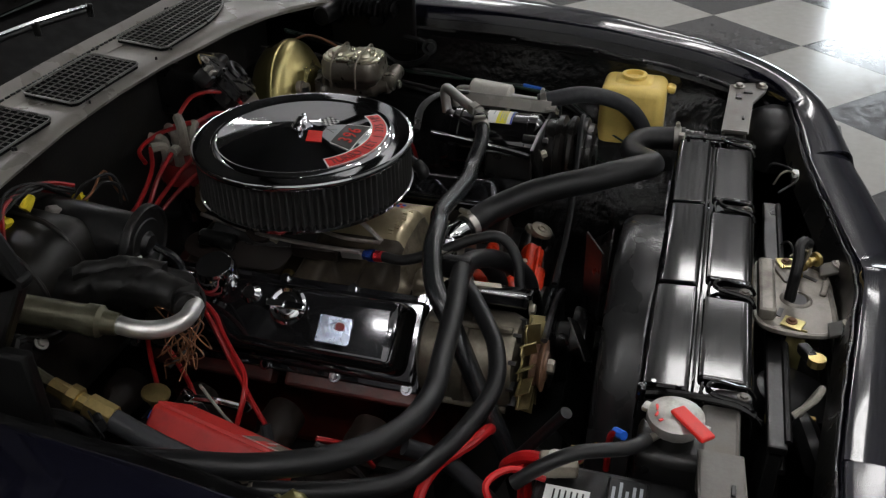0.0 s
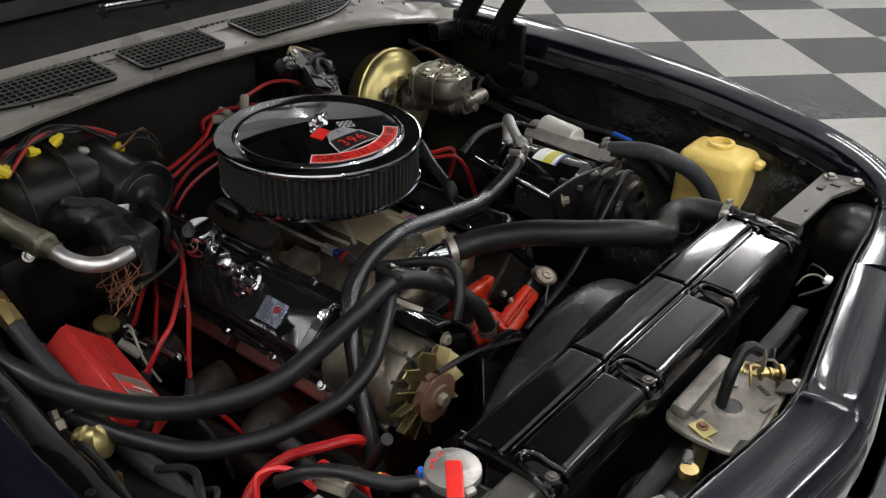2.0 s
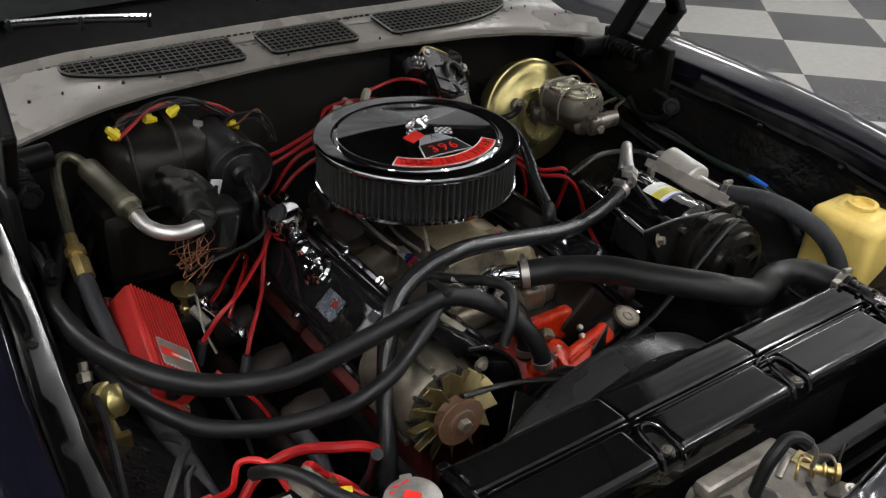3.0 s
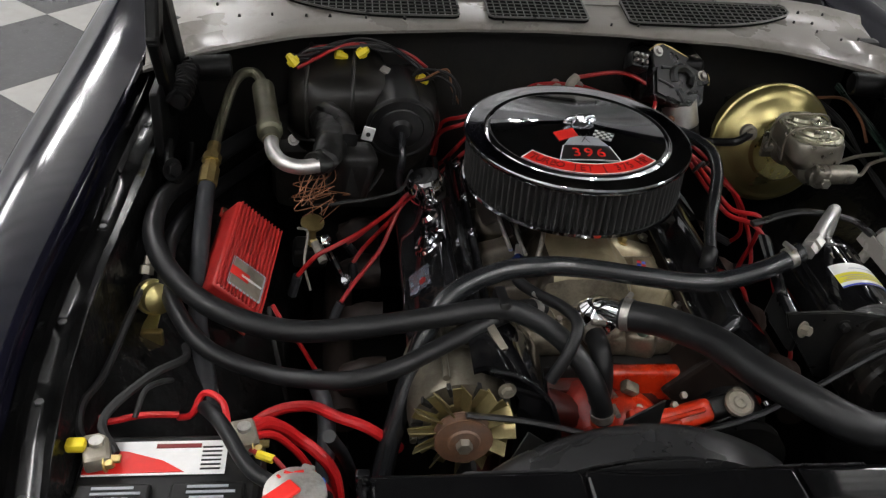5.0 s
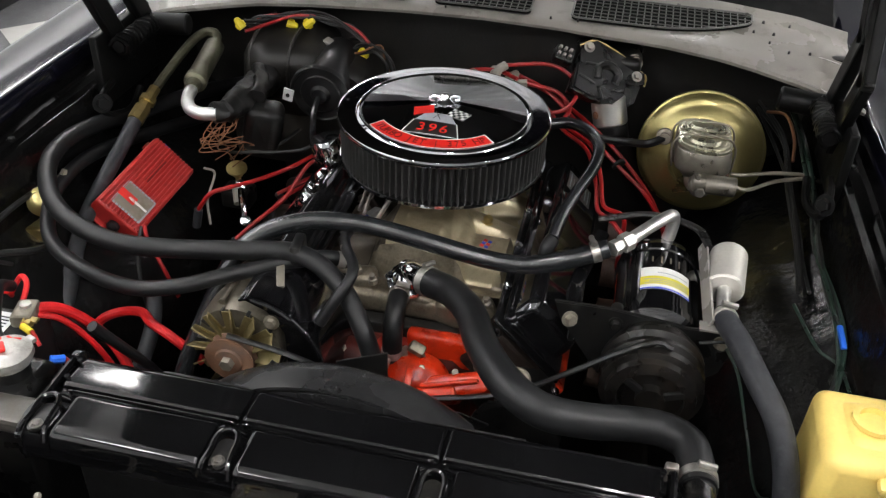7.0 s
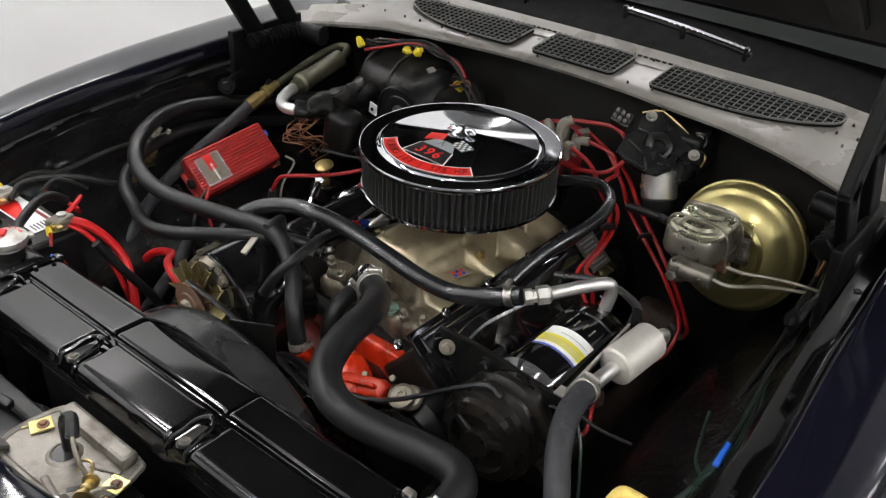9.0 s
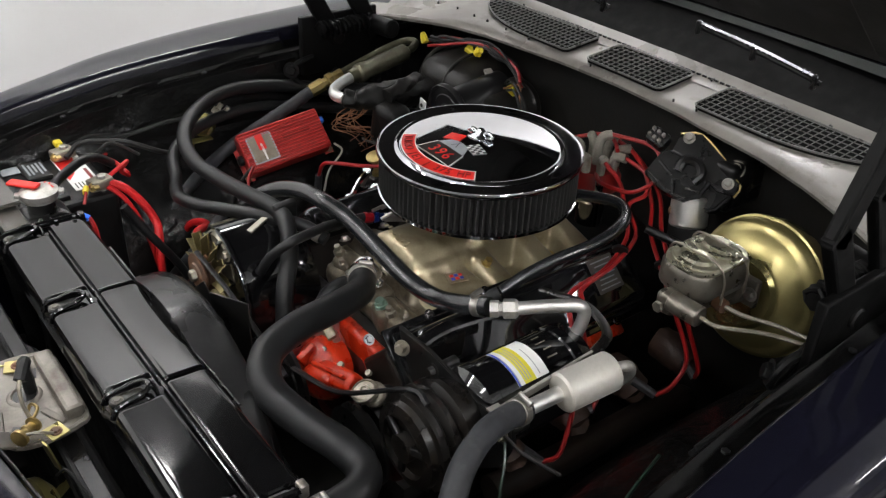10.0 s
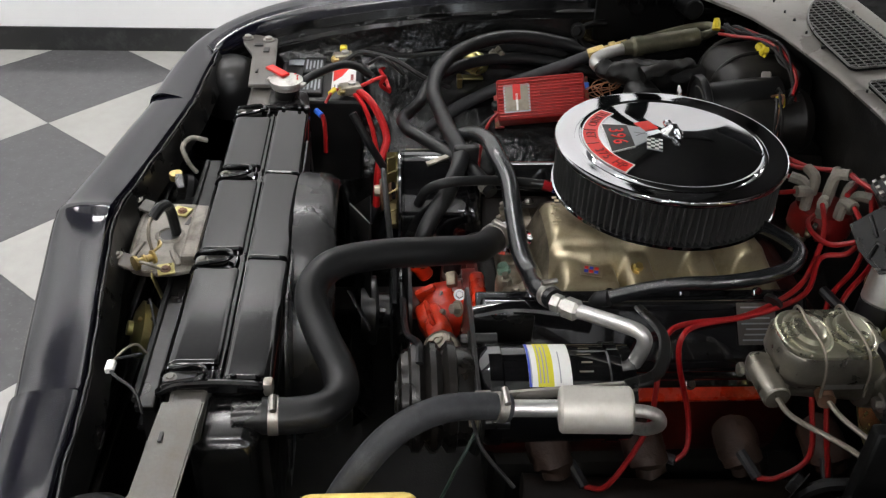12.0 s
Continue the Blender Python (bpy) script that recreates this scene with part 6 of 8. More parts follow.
lab = part("label_sheet", wrap(-0.270, -0.216, 50, 118, 0.0634), M["whiteprint"], comp, "white, yellow and blue label")
part("yellow_band", wrap(-0.259, -0.239, 50, 118, 0.0634, 0.0009), M["yellowprint"], lab)
part("blue_band", wrap(-0.270, -0.2665, 50, 118, 0.0634, 0.0009), M["blueprint"], lab)
for i in range(5):
    y = (-0.2675, -0.2565, -0.2520, -0.2475, -0.2315, -0.2235)[i]
    part("print_bar", wrap(y, y + 0.0016, 54, (98, 112, 106, 114, 96)[i], 0.0634, 0.0012), M["greyprint"], lab)
for i in range(4):
    a0 = 66 + 12 * i
    part("print_bar", wrap(-0.206 + 0.004 * (i % 2), -0.188, a0, a0 + 2.2, 0.0634, 0.0006, 3), M["castgrey"], comp)
bk = thing("compressor_bracket", (0.36, -0.335, 0.80), "black steel compressor bracket with hex bolts", "bracket")
part("front_plate", plate(bm_new(), [(-0.125, 0.012), (-0.115, -0.014), (-0.05, -0.10), (0.06, -0.11), (0.115, -0.06), (0.128, -0.01), (0.12, 0.012), (0.06, 0.006), (-0.05, 0.016)], 0.006, basis((0.362, -0.331, 0.915), (1, 0, -0.02), (0, -1, 0.06)), 0.0015), M["satin"], bk)
for x, z, r in ((0.325, 0.910, 0.007), (0.47, 0.906, 0.0075)):
    part("bolt", hexbolt(bm_new(), (x, -0.338, z), (0, -1, 0.06), r, 0.010), M["castgrey"] if r != 0.007 else M["satin"], bk)
    part("spacer", cyl(bm_new(), (x, -0.331, z), (x, -0.30, z), r * 1.25, seg=12), M["satin"], bk)
part("side_arm", box(bm_new(), (0.268, -0.285, 0.880), (0.010, 0.09, 0.05), 0.004, Euler((0, 0.1, 0)).to_matrix()), M["satin"], bk)
part("top_brace", tube(bm_new(), [(0.262, -0.325, 0.905), (0.262, -0.27, 0.915), (0.275, -0.20, 0.918), (0.29, -0.13, 0.920)], 0.011, 8, 5, squash=0.45), M["gloss"], bk, "gloss black brace")
part("rear_brace", tube(bm_new(), [(0.28, -0.10, 0.925), (0.36, -0.09, 0.942), (0.43, -0.115, 0.945), (0.45, -0.16, 0.942)], 0.008, 8, 5, squash=0.6), M["satin"], bk)
part("bolt", hexbolt(bm_new(), (0.261, -0.346, 0.911), (0.45, -0.85, 0.3), 0.008, 0.012), M["castgrey"], bk)

pipe = thing("refrigerant_pipe", (0.33, -0.20, 0.95), "bent bare aluminium refrigerant pipe with hex fitting", "pipe")
fdir = V((0.047, 0.050, 0.008)).normalized()
part("fitting", lathe(bm_new(), V((0.306, -0.226, 0.957)), fdir, [(0, 0), (0.0125, 0), (0.0125, 0.012), (0.010, 0.013), (0.010, 0.018), (0.0145, 0.019), (0.0145, 0.036), (0.011, 0.04), (0, 0.04)], 6), M["alu"], pipe, "silver hex fitting")
part("tube", tube(bm_new(), [(0.330, -0.200, 0.961), (0.352, -0.172, 0.966), (0.374, -0.147, 0.971), (0.388, -0.132, 0.972), (0.393, -0.126, 0.962), (0.392, -0.128, 0.942), (0.388, -0.132, 0.922)], 0.0098, 12, 6), M["alupipe"], pipe)
dr = thing("muffler_canister", (0.478, -0.20, 0.90), "silver refrigerant muffler canister on a cream bracket", "canister")
part("canister", lathe(bm_new(), (0.481, -0.157, 0.932), V((-0.010, -0.100, -0.006)), [(0, 0), (0.012, 0), (0.025, 0.001), (0.028, 0.004), (0.028, 0.083), (0.025, 0.086), (0.012, 0.088), (0, 0.088)], 28), M["canister"], dr)
part("outlet", tube(bm_new(), [(0.472, -0.245, 0.928), (0.470, -0.275, 0.927), (0.468, -0.312, 0.926)], 0.0105, 12, 4), M["alupipe"], dr)
part("inlet", tube(bm_new(), [(0.482, -0.160, 0.933), (0.486, -0.142, 0.934), (0.488, -0.128, 0.928), (0.484, -0.122, 0.910), (0.470, -0.130, 0.888), (0.45, -0.14, 0.87)], 0.0080, 12, 6), M["alu"], dr)
part("bracket", box(bm_new(), (0.446, -0.235, 0.930), (0.004, 0.19, 0.024), 0.001, Euler((0.05, 0.35, 0.06)).to_matrix()), M["cowl"], dr, "cream metal bracket")
part("bracket_foot", box(bm_new(), (0.452, -0.330, 0.924), (0.03, 0.02, 0.004), 0.001), M["cowl"], dr)
ps = thing("steering_pump", (0.2, -0.345, 0.72), "black power-steering pump with a grey filler cap", "pump")
part("reservoir", lathe(bm_new(), (0.205, -0.26, 0.72), (0, -1, 0), [(0, 0), (0.05, 0), (0.056, 0.02), (0.056, 0.08), (0.04, 0.1), (0, 0.1)], 24), M["satin"], ps)
part("filler_neck", cyl(bm_new(), (0.205, -0.335, 0.745), (0.193, -0.364, 0.790), 0.014), M["satin"], ps)
part("cap", lathe(bm_new(), (0.193, -0.364, 0.787), (0.0, -0.4, 0.9), [(0, 0), (0.018, 0), (0.021, 0.002), (0.021, 0.009), (0.017, 0.011), (0.0165, 0.0095), (0.010, 0.0095), (0.0085, 0.012), (0.005, 0.012), (0.0045, 0.010), (0, 0.010)], 20), M["castgrey"], ps, "grey filler cap")
part("pulley", lathe(bm_new(), (0.205, -0.375, 0.70), (0, -1, 0), [(0, 0), (0.07, 0), (0.07, 0.006), (0.058, 0.013), (0.07, 0.02), (0.05, 0.024), (0, 0.02)], 28), M["satin"], ps)

# ---------------------------------------------------------------- ignition box
ign = thing("ignition_box", (-0.50, -0.108, 0.83), "red finned aluminium ignition control box on the inner fender", "ignition box")
im = basis((-0.523, -0.108, 0.851), (0.12, 0.975, 0.16), (0.69, -0.1, 0.70))
part("case", box(bm_new(), im.translation, (0.186, 0.092, 0.046), 0.006, im.to_3x3(), 3), M["redbox"], ign)
for i in range(13):
    w = -0.040 + i * 0.0067
    part("fin", box(bm_new(), im @ V((0.0, w, 0.0240)), (0.180, 0.0030, 0.006), 0.001, im.to_3x3(), 1), M["redbox"], ign)
lp = part("name_plate", plate(bm_new(), rounded(0.056, 0.062, 0.003), 0.0012, im @ Matrix.Translation((-0.050, -0.002, 0.0257))), M["greyprint"], ign, "grey name plate")
part("plate_field", plate(bm_new(), rounded(0.049, 0.055, 0.002), 0.0006, im @ Matrix.Translation((-0.050, -0.002, 0.0268))), M["castgrey"], lp)
for i, (lw, ll) in enumerate(((0.016, 0.034), (0.005, 0.022), (0.004, 0.026))):
    part("red_bar" if i == 0 else "print_bar", plate(bm_new(), rounded(ll, lw, 0.0015, 2), 0.0006, im @ Matrix.Translation((-0.050, 0.012 - i * 0.014, 0.0273)) @ Matrix.Rotation(radians(90), 4, "Z") @ Matrix.Translation((0, 0, 0))), M["redcloth"] if i == 0 else M["whiteprint"], lp)
part("print_bar", plate(bm_new(), rounded(0.062, 0.008, 0.001, 2), 0.0006, im @ Matrix.Translation((0.030, 0.006, 0.0257))), M["redtext"], ign)
for sx in (-1, 1):
    part("foot", box(bm_new(), im @ V((sx * 0.092, 0, -0.020)), (0.02, 0.10, 0.004), 0.001, im.to_3x3()), M["redbox"], ign)
    for sy in (-1, 1):
        part("screw", hexbolt(bm_new(), im @ V((sx * 0.095, sy * 0.042, -0.018)), im.to_3x3() @ V((0, 0, 1)), 0.005, 0.004), M["rust"], ign)
part("grommet", lathe(bm_new(), im @ V((-0.094, -0.005, 0.0)), im.to_3x3() @ V((-1, 0, 0)), [(0, 0), (0.011, 0), (0.011, 0.008), (0.006, 0.012), (0, 0.012)], 14), M["rubber"], ign)
part("blue_plug", box(bm_new(), im @ V((0.097, 0.02, 0.004)), (0.012, 0.014, 0.012), 0.002, im.to_3x3()), M["bluecap"], ign)


def wire(points, r, material, label, name="wire", boots=(), seg=7, group=""):
    t = thing(name, points[0], label, "wire", group)
    part("lead", tube(bm_new(), points, r, seg, 5), material, t)
    for p, q, rr in boots:
        part("boot", tube(bm_new(), [p, V(p).lerp(V(q), 0.5), q], rr, 9, 3), M["braid"], t, "dark grey boot")
    return t


wire([(-0.47, -0.205, 0.845), (-0.455, -0.225, 0.83), (-0.43, -0.24, 0.80), (-0.40, -0.25, 0.74)], 0.0035, M["redwire"], "thin red lead from the ignition box")
wire([(-0.475, -0.205, 0.842), (-0.47, -0.235, 0.82), (-0.46, -0.26, 0.78), (-0.45, -0.27, 0.72)], 0.0035, M["wireblack"], "thin black lead from the ignition box")
wire([(-0.44, -0.03, 0.865), (-0.425, -0.02, 0.85), (-0.43, -0.05, 0.81), (-0.42, -0.07, 0.77)], 0.0022, M["bootgrey"], "thin grey lead by the ignition box")

# ---------------------------------------------------------------- battery and cables
BX0, BX1, BY0, BY1, BZ = -0.662, -0.460, -0.662, -0.488, 0.880
bat = thing("battery", ((BX0 + BX1) / 2, (BY0 + BY1) / 2, 0.69), "black car battery with a white and red label", "battery")
part("case", box(bm_new(), ((BX0 + BX1) / 2, (BY0 + BY1) / 2, 0.782), (BX1 - BX0, BY1 - BY0, 0.19), 0.008), M["plastic"], bat)
for x in (-0.615, -0.515):
    vb = part("vent_cover", box(bm_new(), (x, -0.592, 0.8805), (0.080, 0.046, 0.012), 0.004), M["plastic"], bat)
    for i in range(5):
        part("print_bar", box(bm_new(), (x + 0.004 * (i % 2), -0.607 + 0.0075 * i, 0.8872), (0.052 - 0.008 * (i % 3), 0.0035, 0.0008)), M["greyprint"], vb)
lb = part("label_sheet", box(bm_new(), (-0.578, -0.527, 0.8785), (0.155, 0.050, 0.0012)), M["whiteprint"], bat, "white label with red swoosh")
sw = [(-0.655, -0.550), (-0.545, -0.549), (-0.570, -0.532), (-0.610, -0.518), (-0.655, -0.512)]
part("red_swoosh", plate(bm_new(), sw, 0.0008, Matrix.Translation((0, 0, 0.8792))), M["redcloth"], lb)
part("print_bar", box(bm_new(), (-0.555, -0.510, 0.8796), (0.05, 0.006, 0.0008)), M["redtext"], lb)
for i in range(6):
    part("print_bar", box(bm_new(), (-0.517, -0.545 + 0.0065 * i, 0.8796), (0.022, 0.002, 0.0008)), M["blackprint"], lb)
part("caution_plate", box(bm_new(), (-0.640, -0.628, 0.8805), (0.03, 0.04, 0.001)), M["greyprint"], bat)


def terminal(x, y, tint):
    c = part("terminal_clamp", box(bm_new(), (x, y, 0.893), (0.030, 0.044, 0.020), 0.005, Euler((0, 0, 0.25)).to_matrix()), M["castgrey"], bat, "dull lead terminal clamp")
    part("post", lathe(bm_new(), (x, y + 0.004, 0.878), (0, 0, 1), [(0, 0), (0.009, 0), (0.008, 0.03), (0, 0.031)], 14), M["alu"], c)
    part("bolt", hexbolt(bm_new(), (x + 0.012, y - 0.018, 0.893), (1, 0, 0.2), 0.006, 0.010), M["brass"], c)
    part("tab", box(bm_new(), (x + 0.018, y - 0.014, 0.897), (0.022, 0.010, 0.004), 0.001), M["brass"], c)


terminal(-0.481, -0.512, 0)
terminal(-0.640, -0.530, 0)
part("post_cover", box(bm_new(), (-0.661, -0.530, 0.905), (0.022, 0.016, 0.012), 0.004), M["yellow"], bat, "yellow plastic cap")
wire([(-0.478, -0.500, 0.894), (-0.462, -0.472, 0.876), (-0.443, -0.450, 0.845), (-0.424, -0.438, 0.812), (-0.400, -0.444, 0.792), (-0.378, -0.455, 0.76), (-0.37, -0.46, 0.68)], 0.0080, M["redcable"], "thick red positive battery cable", "battery_cable", seg=10)
wire([(-0.474, -0.505, 0.888), (-0.452, -0.484, 0.868), (-0.432, -0.468, 0.83), (-0.41, -0.458, 0.78), (-0.385, -0.452, 0.70)], 0.0048, M["redcable"], "thin red branch cable at the battery", "battery_cable", seg=8)
wire([(-0.525, -0.355, 0.68), (-0.508, -0.350, 0.722), (-0.486, -0.341, 0.748), (-0.453, -0.333, 0.762), (-0.412, -0.345, 0.778), (-0.375, -0.380, 0.792), (-0.335, -0.395, 0.785), (-0.29, -0.39, 0.74)], 0.0078, M["redcable"], "thick red starter cable", "battery_cable", seg=10)
wire([(-0.50, -0.50, 0.885), (-0.51, -0.462, 0.90), (-0.535, -0.44, 0.895), (-0.55, -0.45, 0.87), (-0.57, -0.43, 0.845)], 0.0042, M["redcable"], "thin red charging lead")
wire([(-0.57, -0.43, 0.85), (-0.61, -0.44, 0.86), (-0.65, -0.45, 0.86), (-0.67, -0.43, 0.855)], 0.0042, M["redcable"], "thin red lead to the fender")
yc = wire([(-0.474, -0.53, 0.893), (-0.46, -0.545, 0.900), (-0.445, -0.55, 0.898), (-0.43, -0.56, 0.885)], 0.003, M["redwire"], "thin red lead with a yellow butt connector")
part("butt_connector", cyl(bm_new(), (-0.464, -0.543, 0.899), (-0.446, -0.551, 0.898), 0.0052, seg=8), M["yellow"], yc, "yellow butt connector")
bc = wire([(-0.40, -0.575, 0.88), (-0.395, -0.565, 0.875), (-0.385, -0.56, 0.85), (-0.382, -0.56, 0.80)], 0.0045, M["redwire"], "red lead with a blue crimp at the radiator")
part("crimp", cyl(bm_new(), (-0.404, -0.578, 0.882), (-0.392, -0.566, 0.876), 0.006, seg=8), M["bluecap"], bc, "blue crimp")
wire([(-0.62, -0.53, 0.89), (-0.64, -0.49, 0.905), (-0.60, -0.42, 0.905), (-0.57, -0.36, 0.88), (-0.58, -0.30, 0.85)], 0.0055, M["wireblack"], "black earth cable along the inner fender", "battery_cable")
wire([(-0.645, -0.53, 0.90), (-0.665, -0.50, 0.895), (-0.67, -0.46, 0.90), (-0.66, -0.40, 0.89), (-0.645, -0.30, 0.905), (-0.64, -0.2, 0.90)], 0.005, M["wireblack"], "black loom along the inner fender")
wire([(-0.61, -0.475, 0.89), (-0.60, -0.45, 0.91), (-0.585, -0.43, 0.905), (-0.58, -0.40, 0.88)], 0.0035, M["wireblack"], "thin black lead beside the battery")

# ---------------------------------------------------------------- washer bottle
wb = thing("washer_bottle", (0.632, -0.478, 0.74), "aged yellow plastic washer bottle with an open neck", "bottle")
part("tank", box(bm_new(), (0.636, -0.478, 0.838), (0.118, 0.142, 0.178), 0.018, segs=4, taper=0.94), M["bottle"], wb)
part("shoulder", box(bm_new(), (0.640, -0.476, 0.917), (0.076, 0.098, 0.030), 0.014, segs=3, taper=0.85), M["bottle"], wb)
nk = part("neck", lathe(bm_new(), (0.641, -0.475, 0.922), (0, 0, 1), [(0.027, 0), (0.024, 0.004), (0.0225, 0.010), (0.026, 0.012), (0.026, 0.018), (0.0225, 0.019), (0.0185, 0.019), (0.0185, -0.02), (0, -0.02)], 28), M["bottle"], wb)
part("ear", box(bm_new(), (0.655, -0.553, 0.908), (0.030, 0.020, 0.016), 0.006, Euler((0.3, 0, 0)).to_matrix()), M["bottle"], wb)

# ---------------------------------------------------------------- brake booster and master cylinder
BC = V((0.447, 0.218, 0.903))
bx = V((-0.012, -0.985, 0.16)).normalized()
bo = thing("brake_booster", (BC.x, BC.y, 0.77), "round yellow zinc-plated brake booster on the firewall", "brake booster")
part("shell", lathe(bm_new(), BC - bx * 0.06, bx, [(0, 0), (0.095, 0.0), (0.108, 0.015), (0.113, 0.045), (0.1175, 0.048), (0.1175, 0.056), (0.114, 0.058), (0.112, 0.066), (0.103, 0.074), (0.098, 0.075), (0.094, 0.079), (0.066, 0.098), (0.060, 0.099), (0.054, 0.106), (0.0, 0.108)], 56), M["zinc"], bo)
ck = BC + bx * 0.036 + V((-0.072, 0, 0.038))
part("check_valve", lathe(bm_new(), ck, bx, [(0, 0), (0.015, 0), (0.015, 0.010), (0.010, 0.012), (0.010, 0.022), (0, 0.022)], 16), M["castgrey"], bo, "grey vacuum check valve")
part("pedestal", box(bm_new(), BC - bx * 0.09, (0.12, 0.08, 0.12), 0.01), M["dark"], bo)
wire([ck + bx * 0.015, ck + bx * 0.02 + V((-0.03, -0.005, -0.012)), (0.31, 0.19, 0.92), (0.25, 0.17, 0.93)], 0.0075, M["rubber"], "black vacuum hose to the booster", "vacuum_hose", seg=9)
MZ = 0.950
mc = thing("master_cylinder", (0.437, 0.06, 0.92), "grey cast iron master cylinder with wire bails", "master cylinder")
part("barrel", lathe(bm_new(), (0.441, 0.155, 0.937), V((0.4345, -0.012, 0.951)) - V((0.441, 0.155, 0.937)), [(0, 0), (0.035, 0), (0.035, 0.02), (0.027, 0.025), (0.027, 0.12), (0.019, 0.13), (0.019, 0.150), (0.013, 0.153), (0.013, 0.160), (0, 0.161)], 22), M["mciron"], mc)
part("reservoir", loft(bm_new(), [(0.436, 0.080, 0.940, 0.050, 0.090, 0.018), (0.436, 0.080, 0.958, 0.074, 0.112, 0.022), (0.435, 0.080, 0.966, 0.090, 0.124, 0.026), (0.435, 0.080, 0.972, 0.094, 0.128, 0.028), (0.434, 0.080, 0.998, 0.091, 0.126, 0.028), (0.434, 0.080, 1.003, 0.086, 0.121, 0.027)]), M["mciron"], mc)
part("lid_plate", loft(bm_new(), [(0.434, 0.080, 1.0035, 0.088, 0.123, 0.034), (0.434, 0.080, 1.0075, 0.088, 0.123, 0.034), (0.434, 0.080, 1.009, 0.084, 0.119, 0.033)], 6), M["mclid"], mc, "stamped zinc-plated lid")
part("front_web", box(bm_new(), (0.435, 0.006, 0.958), (0.030, 0.030, 0.030), 0.010, segs=3), M["mciron"], mc)
for y in (0.106, 0.053):
    dome = bm_new()
    lathe(dome, (0, 0, 0), (0, 0, 1), [(0, 0), (0.036, 0), (0.035, 0.0030), (0.032, 0.0040), (0.030, 0.0025), (0.026, 0.0030), (0.0235, 0.0085), (0.019, 0.0105), (0, 0.0110)], 36)
    for v in dome.verts:
        v.co = V((0.434 + 1.08 * v.co.x, y + 0.76 * v.co.y, 1.0085 + v.co.z))
    part("lid_dome", dome, M["mclid"], mc, "raised oval of the lid")
    w = 0.049
    part("bail", tube(bm_new(), [(0.436 - w, y + 0.010, 0.952), (0.434 - w - 0.003, y + 0.006, 0.992), (0.434 - w + 0.006, y + 0.002, 1.014), (0.434 - 0.5 * w, y, 1.021), (0.434, y - 0.002, 1.0215), (0.434 + 0.5 * w, y, 1.021), (0.434 + w - 0.006, y + 0.002, 1.014), (0.434 + w + 0.003, y + 0.006, 0.992), (0.436 + w, y + 0.010, 0.952)], 0.0019, 8, 5), M["castgrey"], mc, "spring wire bail")
part("port_block", cyl(bm_new(), (0.440, 0.005, 0.958), (0.492, 0.008, 0.957), 0.0165, seg=16, edge=0.002), M["mciron"], mc)
part("flange", box(bm_new(), (0.442, 0.150, 0.938), (0.10, 0.012, 0.05), 0.005), M["mciron"], mc)
for s in (-1, 1):
    part("nut", hexbolt(bm_new(), (0.442 + s * 0.040, 0.143, 0.938), (0, -1, 0), 0.008, 0.009), M["steel"], mc)
part("bleed_bolt", hexbolt(bm_new(), (0.4342, -0.013, 0.951), (-0.03, -1, 0.08), 0.009, 0.006, False), M["mciron"], mc)
part("wheel_mark", box(bm_new(), (0.4796, 0.09, 0.965), (0.0012, 0.05, 0.012), 0.0004), M["alu"], mc)
part("rust_patch", cyl(bm_new(), (0.47, 0.075, 0.945), (0.486, 0.073, 0.945), 0.011, seg=12), M["rust"], mc)
for pts in ([(0.490, 0.008, 0.957), (0.515, 0.02, 0.950), (0.560, 0.07, 0.944), (0.608, 0.096, 0.943), (0.635, 0.13, 0.93)],
            [(0.482, 0.075, 0.945), (0.510, 0.085, 0.940), (0.560, 0.11, 0.938), (0.615, 0.125, 0.935), (0.640, 0.16, 0.91)]):
    wire(pts, 0.0035, M["castgrey"], "bent steel brake line from the master cylinder", "brake_line")

# ---------------------------------------------------------------- wiper motor
wm = thing("wiper_motor", (0.245, 0.27, 0.92), "black wiper motor with a bright cylindrical end", "motor")
wf = basis((0.248, 0.270, 1.004), (0.93, 0.14, -0.30), (-0.02, -0.66, 0.75)) @ Matrix.Scale(0.88, 4)
part("mount", box(bm_new(), (0.25, 0.345, 0.99), (0.13, 0.10, 0.09), 0.012, None, 3), M["satin"], wm)
part("gearbox", plate(bm_new(), [(-0.070, -0.052), (0.050, -0.060), (0.078, -0.030), (0.082, 0.010), (0.052, 0.024), (0.040, 0.045), (-0.030, 0.060), (-0.066, 0.040)], 0.030, wf @ Matrix.Translation((0.004, 0.004, -0.030)), 0.005), M["motorblack"], wm)
part("top_plate", plate(bm_new(), [(-0.062, 0.004), (-0.020, 0.018), (0.020, 0.006), (0.056, 0.000), (0.086, 0.012), (0.080, 0.036), (0.046, 0.042), (0.030, 0.056), (-0.040, 0.070), (-0.072, 0.046)], 0.006, wf @ Matrix.Translation((0.004, 0.004, 0.004)), 0.002), M["satin"], wm, "dull metal top plate with a yellowed edge")
part("plate_edge", tube(bm_new(), [wf @ V(p) for p in ((-0.070, 0.050, 0.006), (-0.036, 0.074, 0.006), (0.034, 0.060, 0.006), (0.052, 0.046, 0.006), (0.088, 0.038, 0.004), (0.092, 0.014, 0.002))], 0.0020, 6, 3), M["brass"], wm)
part("cover", plate(bm_new(), [(-0.068, -0.056), (-0.020, -0.064), (0.030, -0.056), (0.048, -0.030), (0.044, 0.004), (0.010, 0.020), (-0.036, 0.018), (-0.070, 0.004)], 0.026, wf, 0.006), M["motorblack"], wm, "moulded black plastic cover")
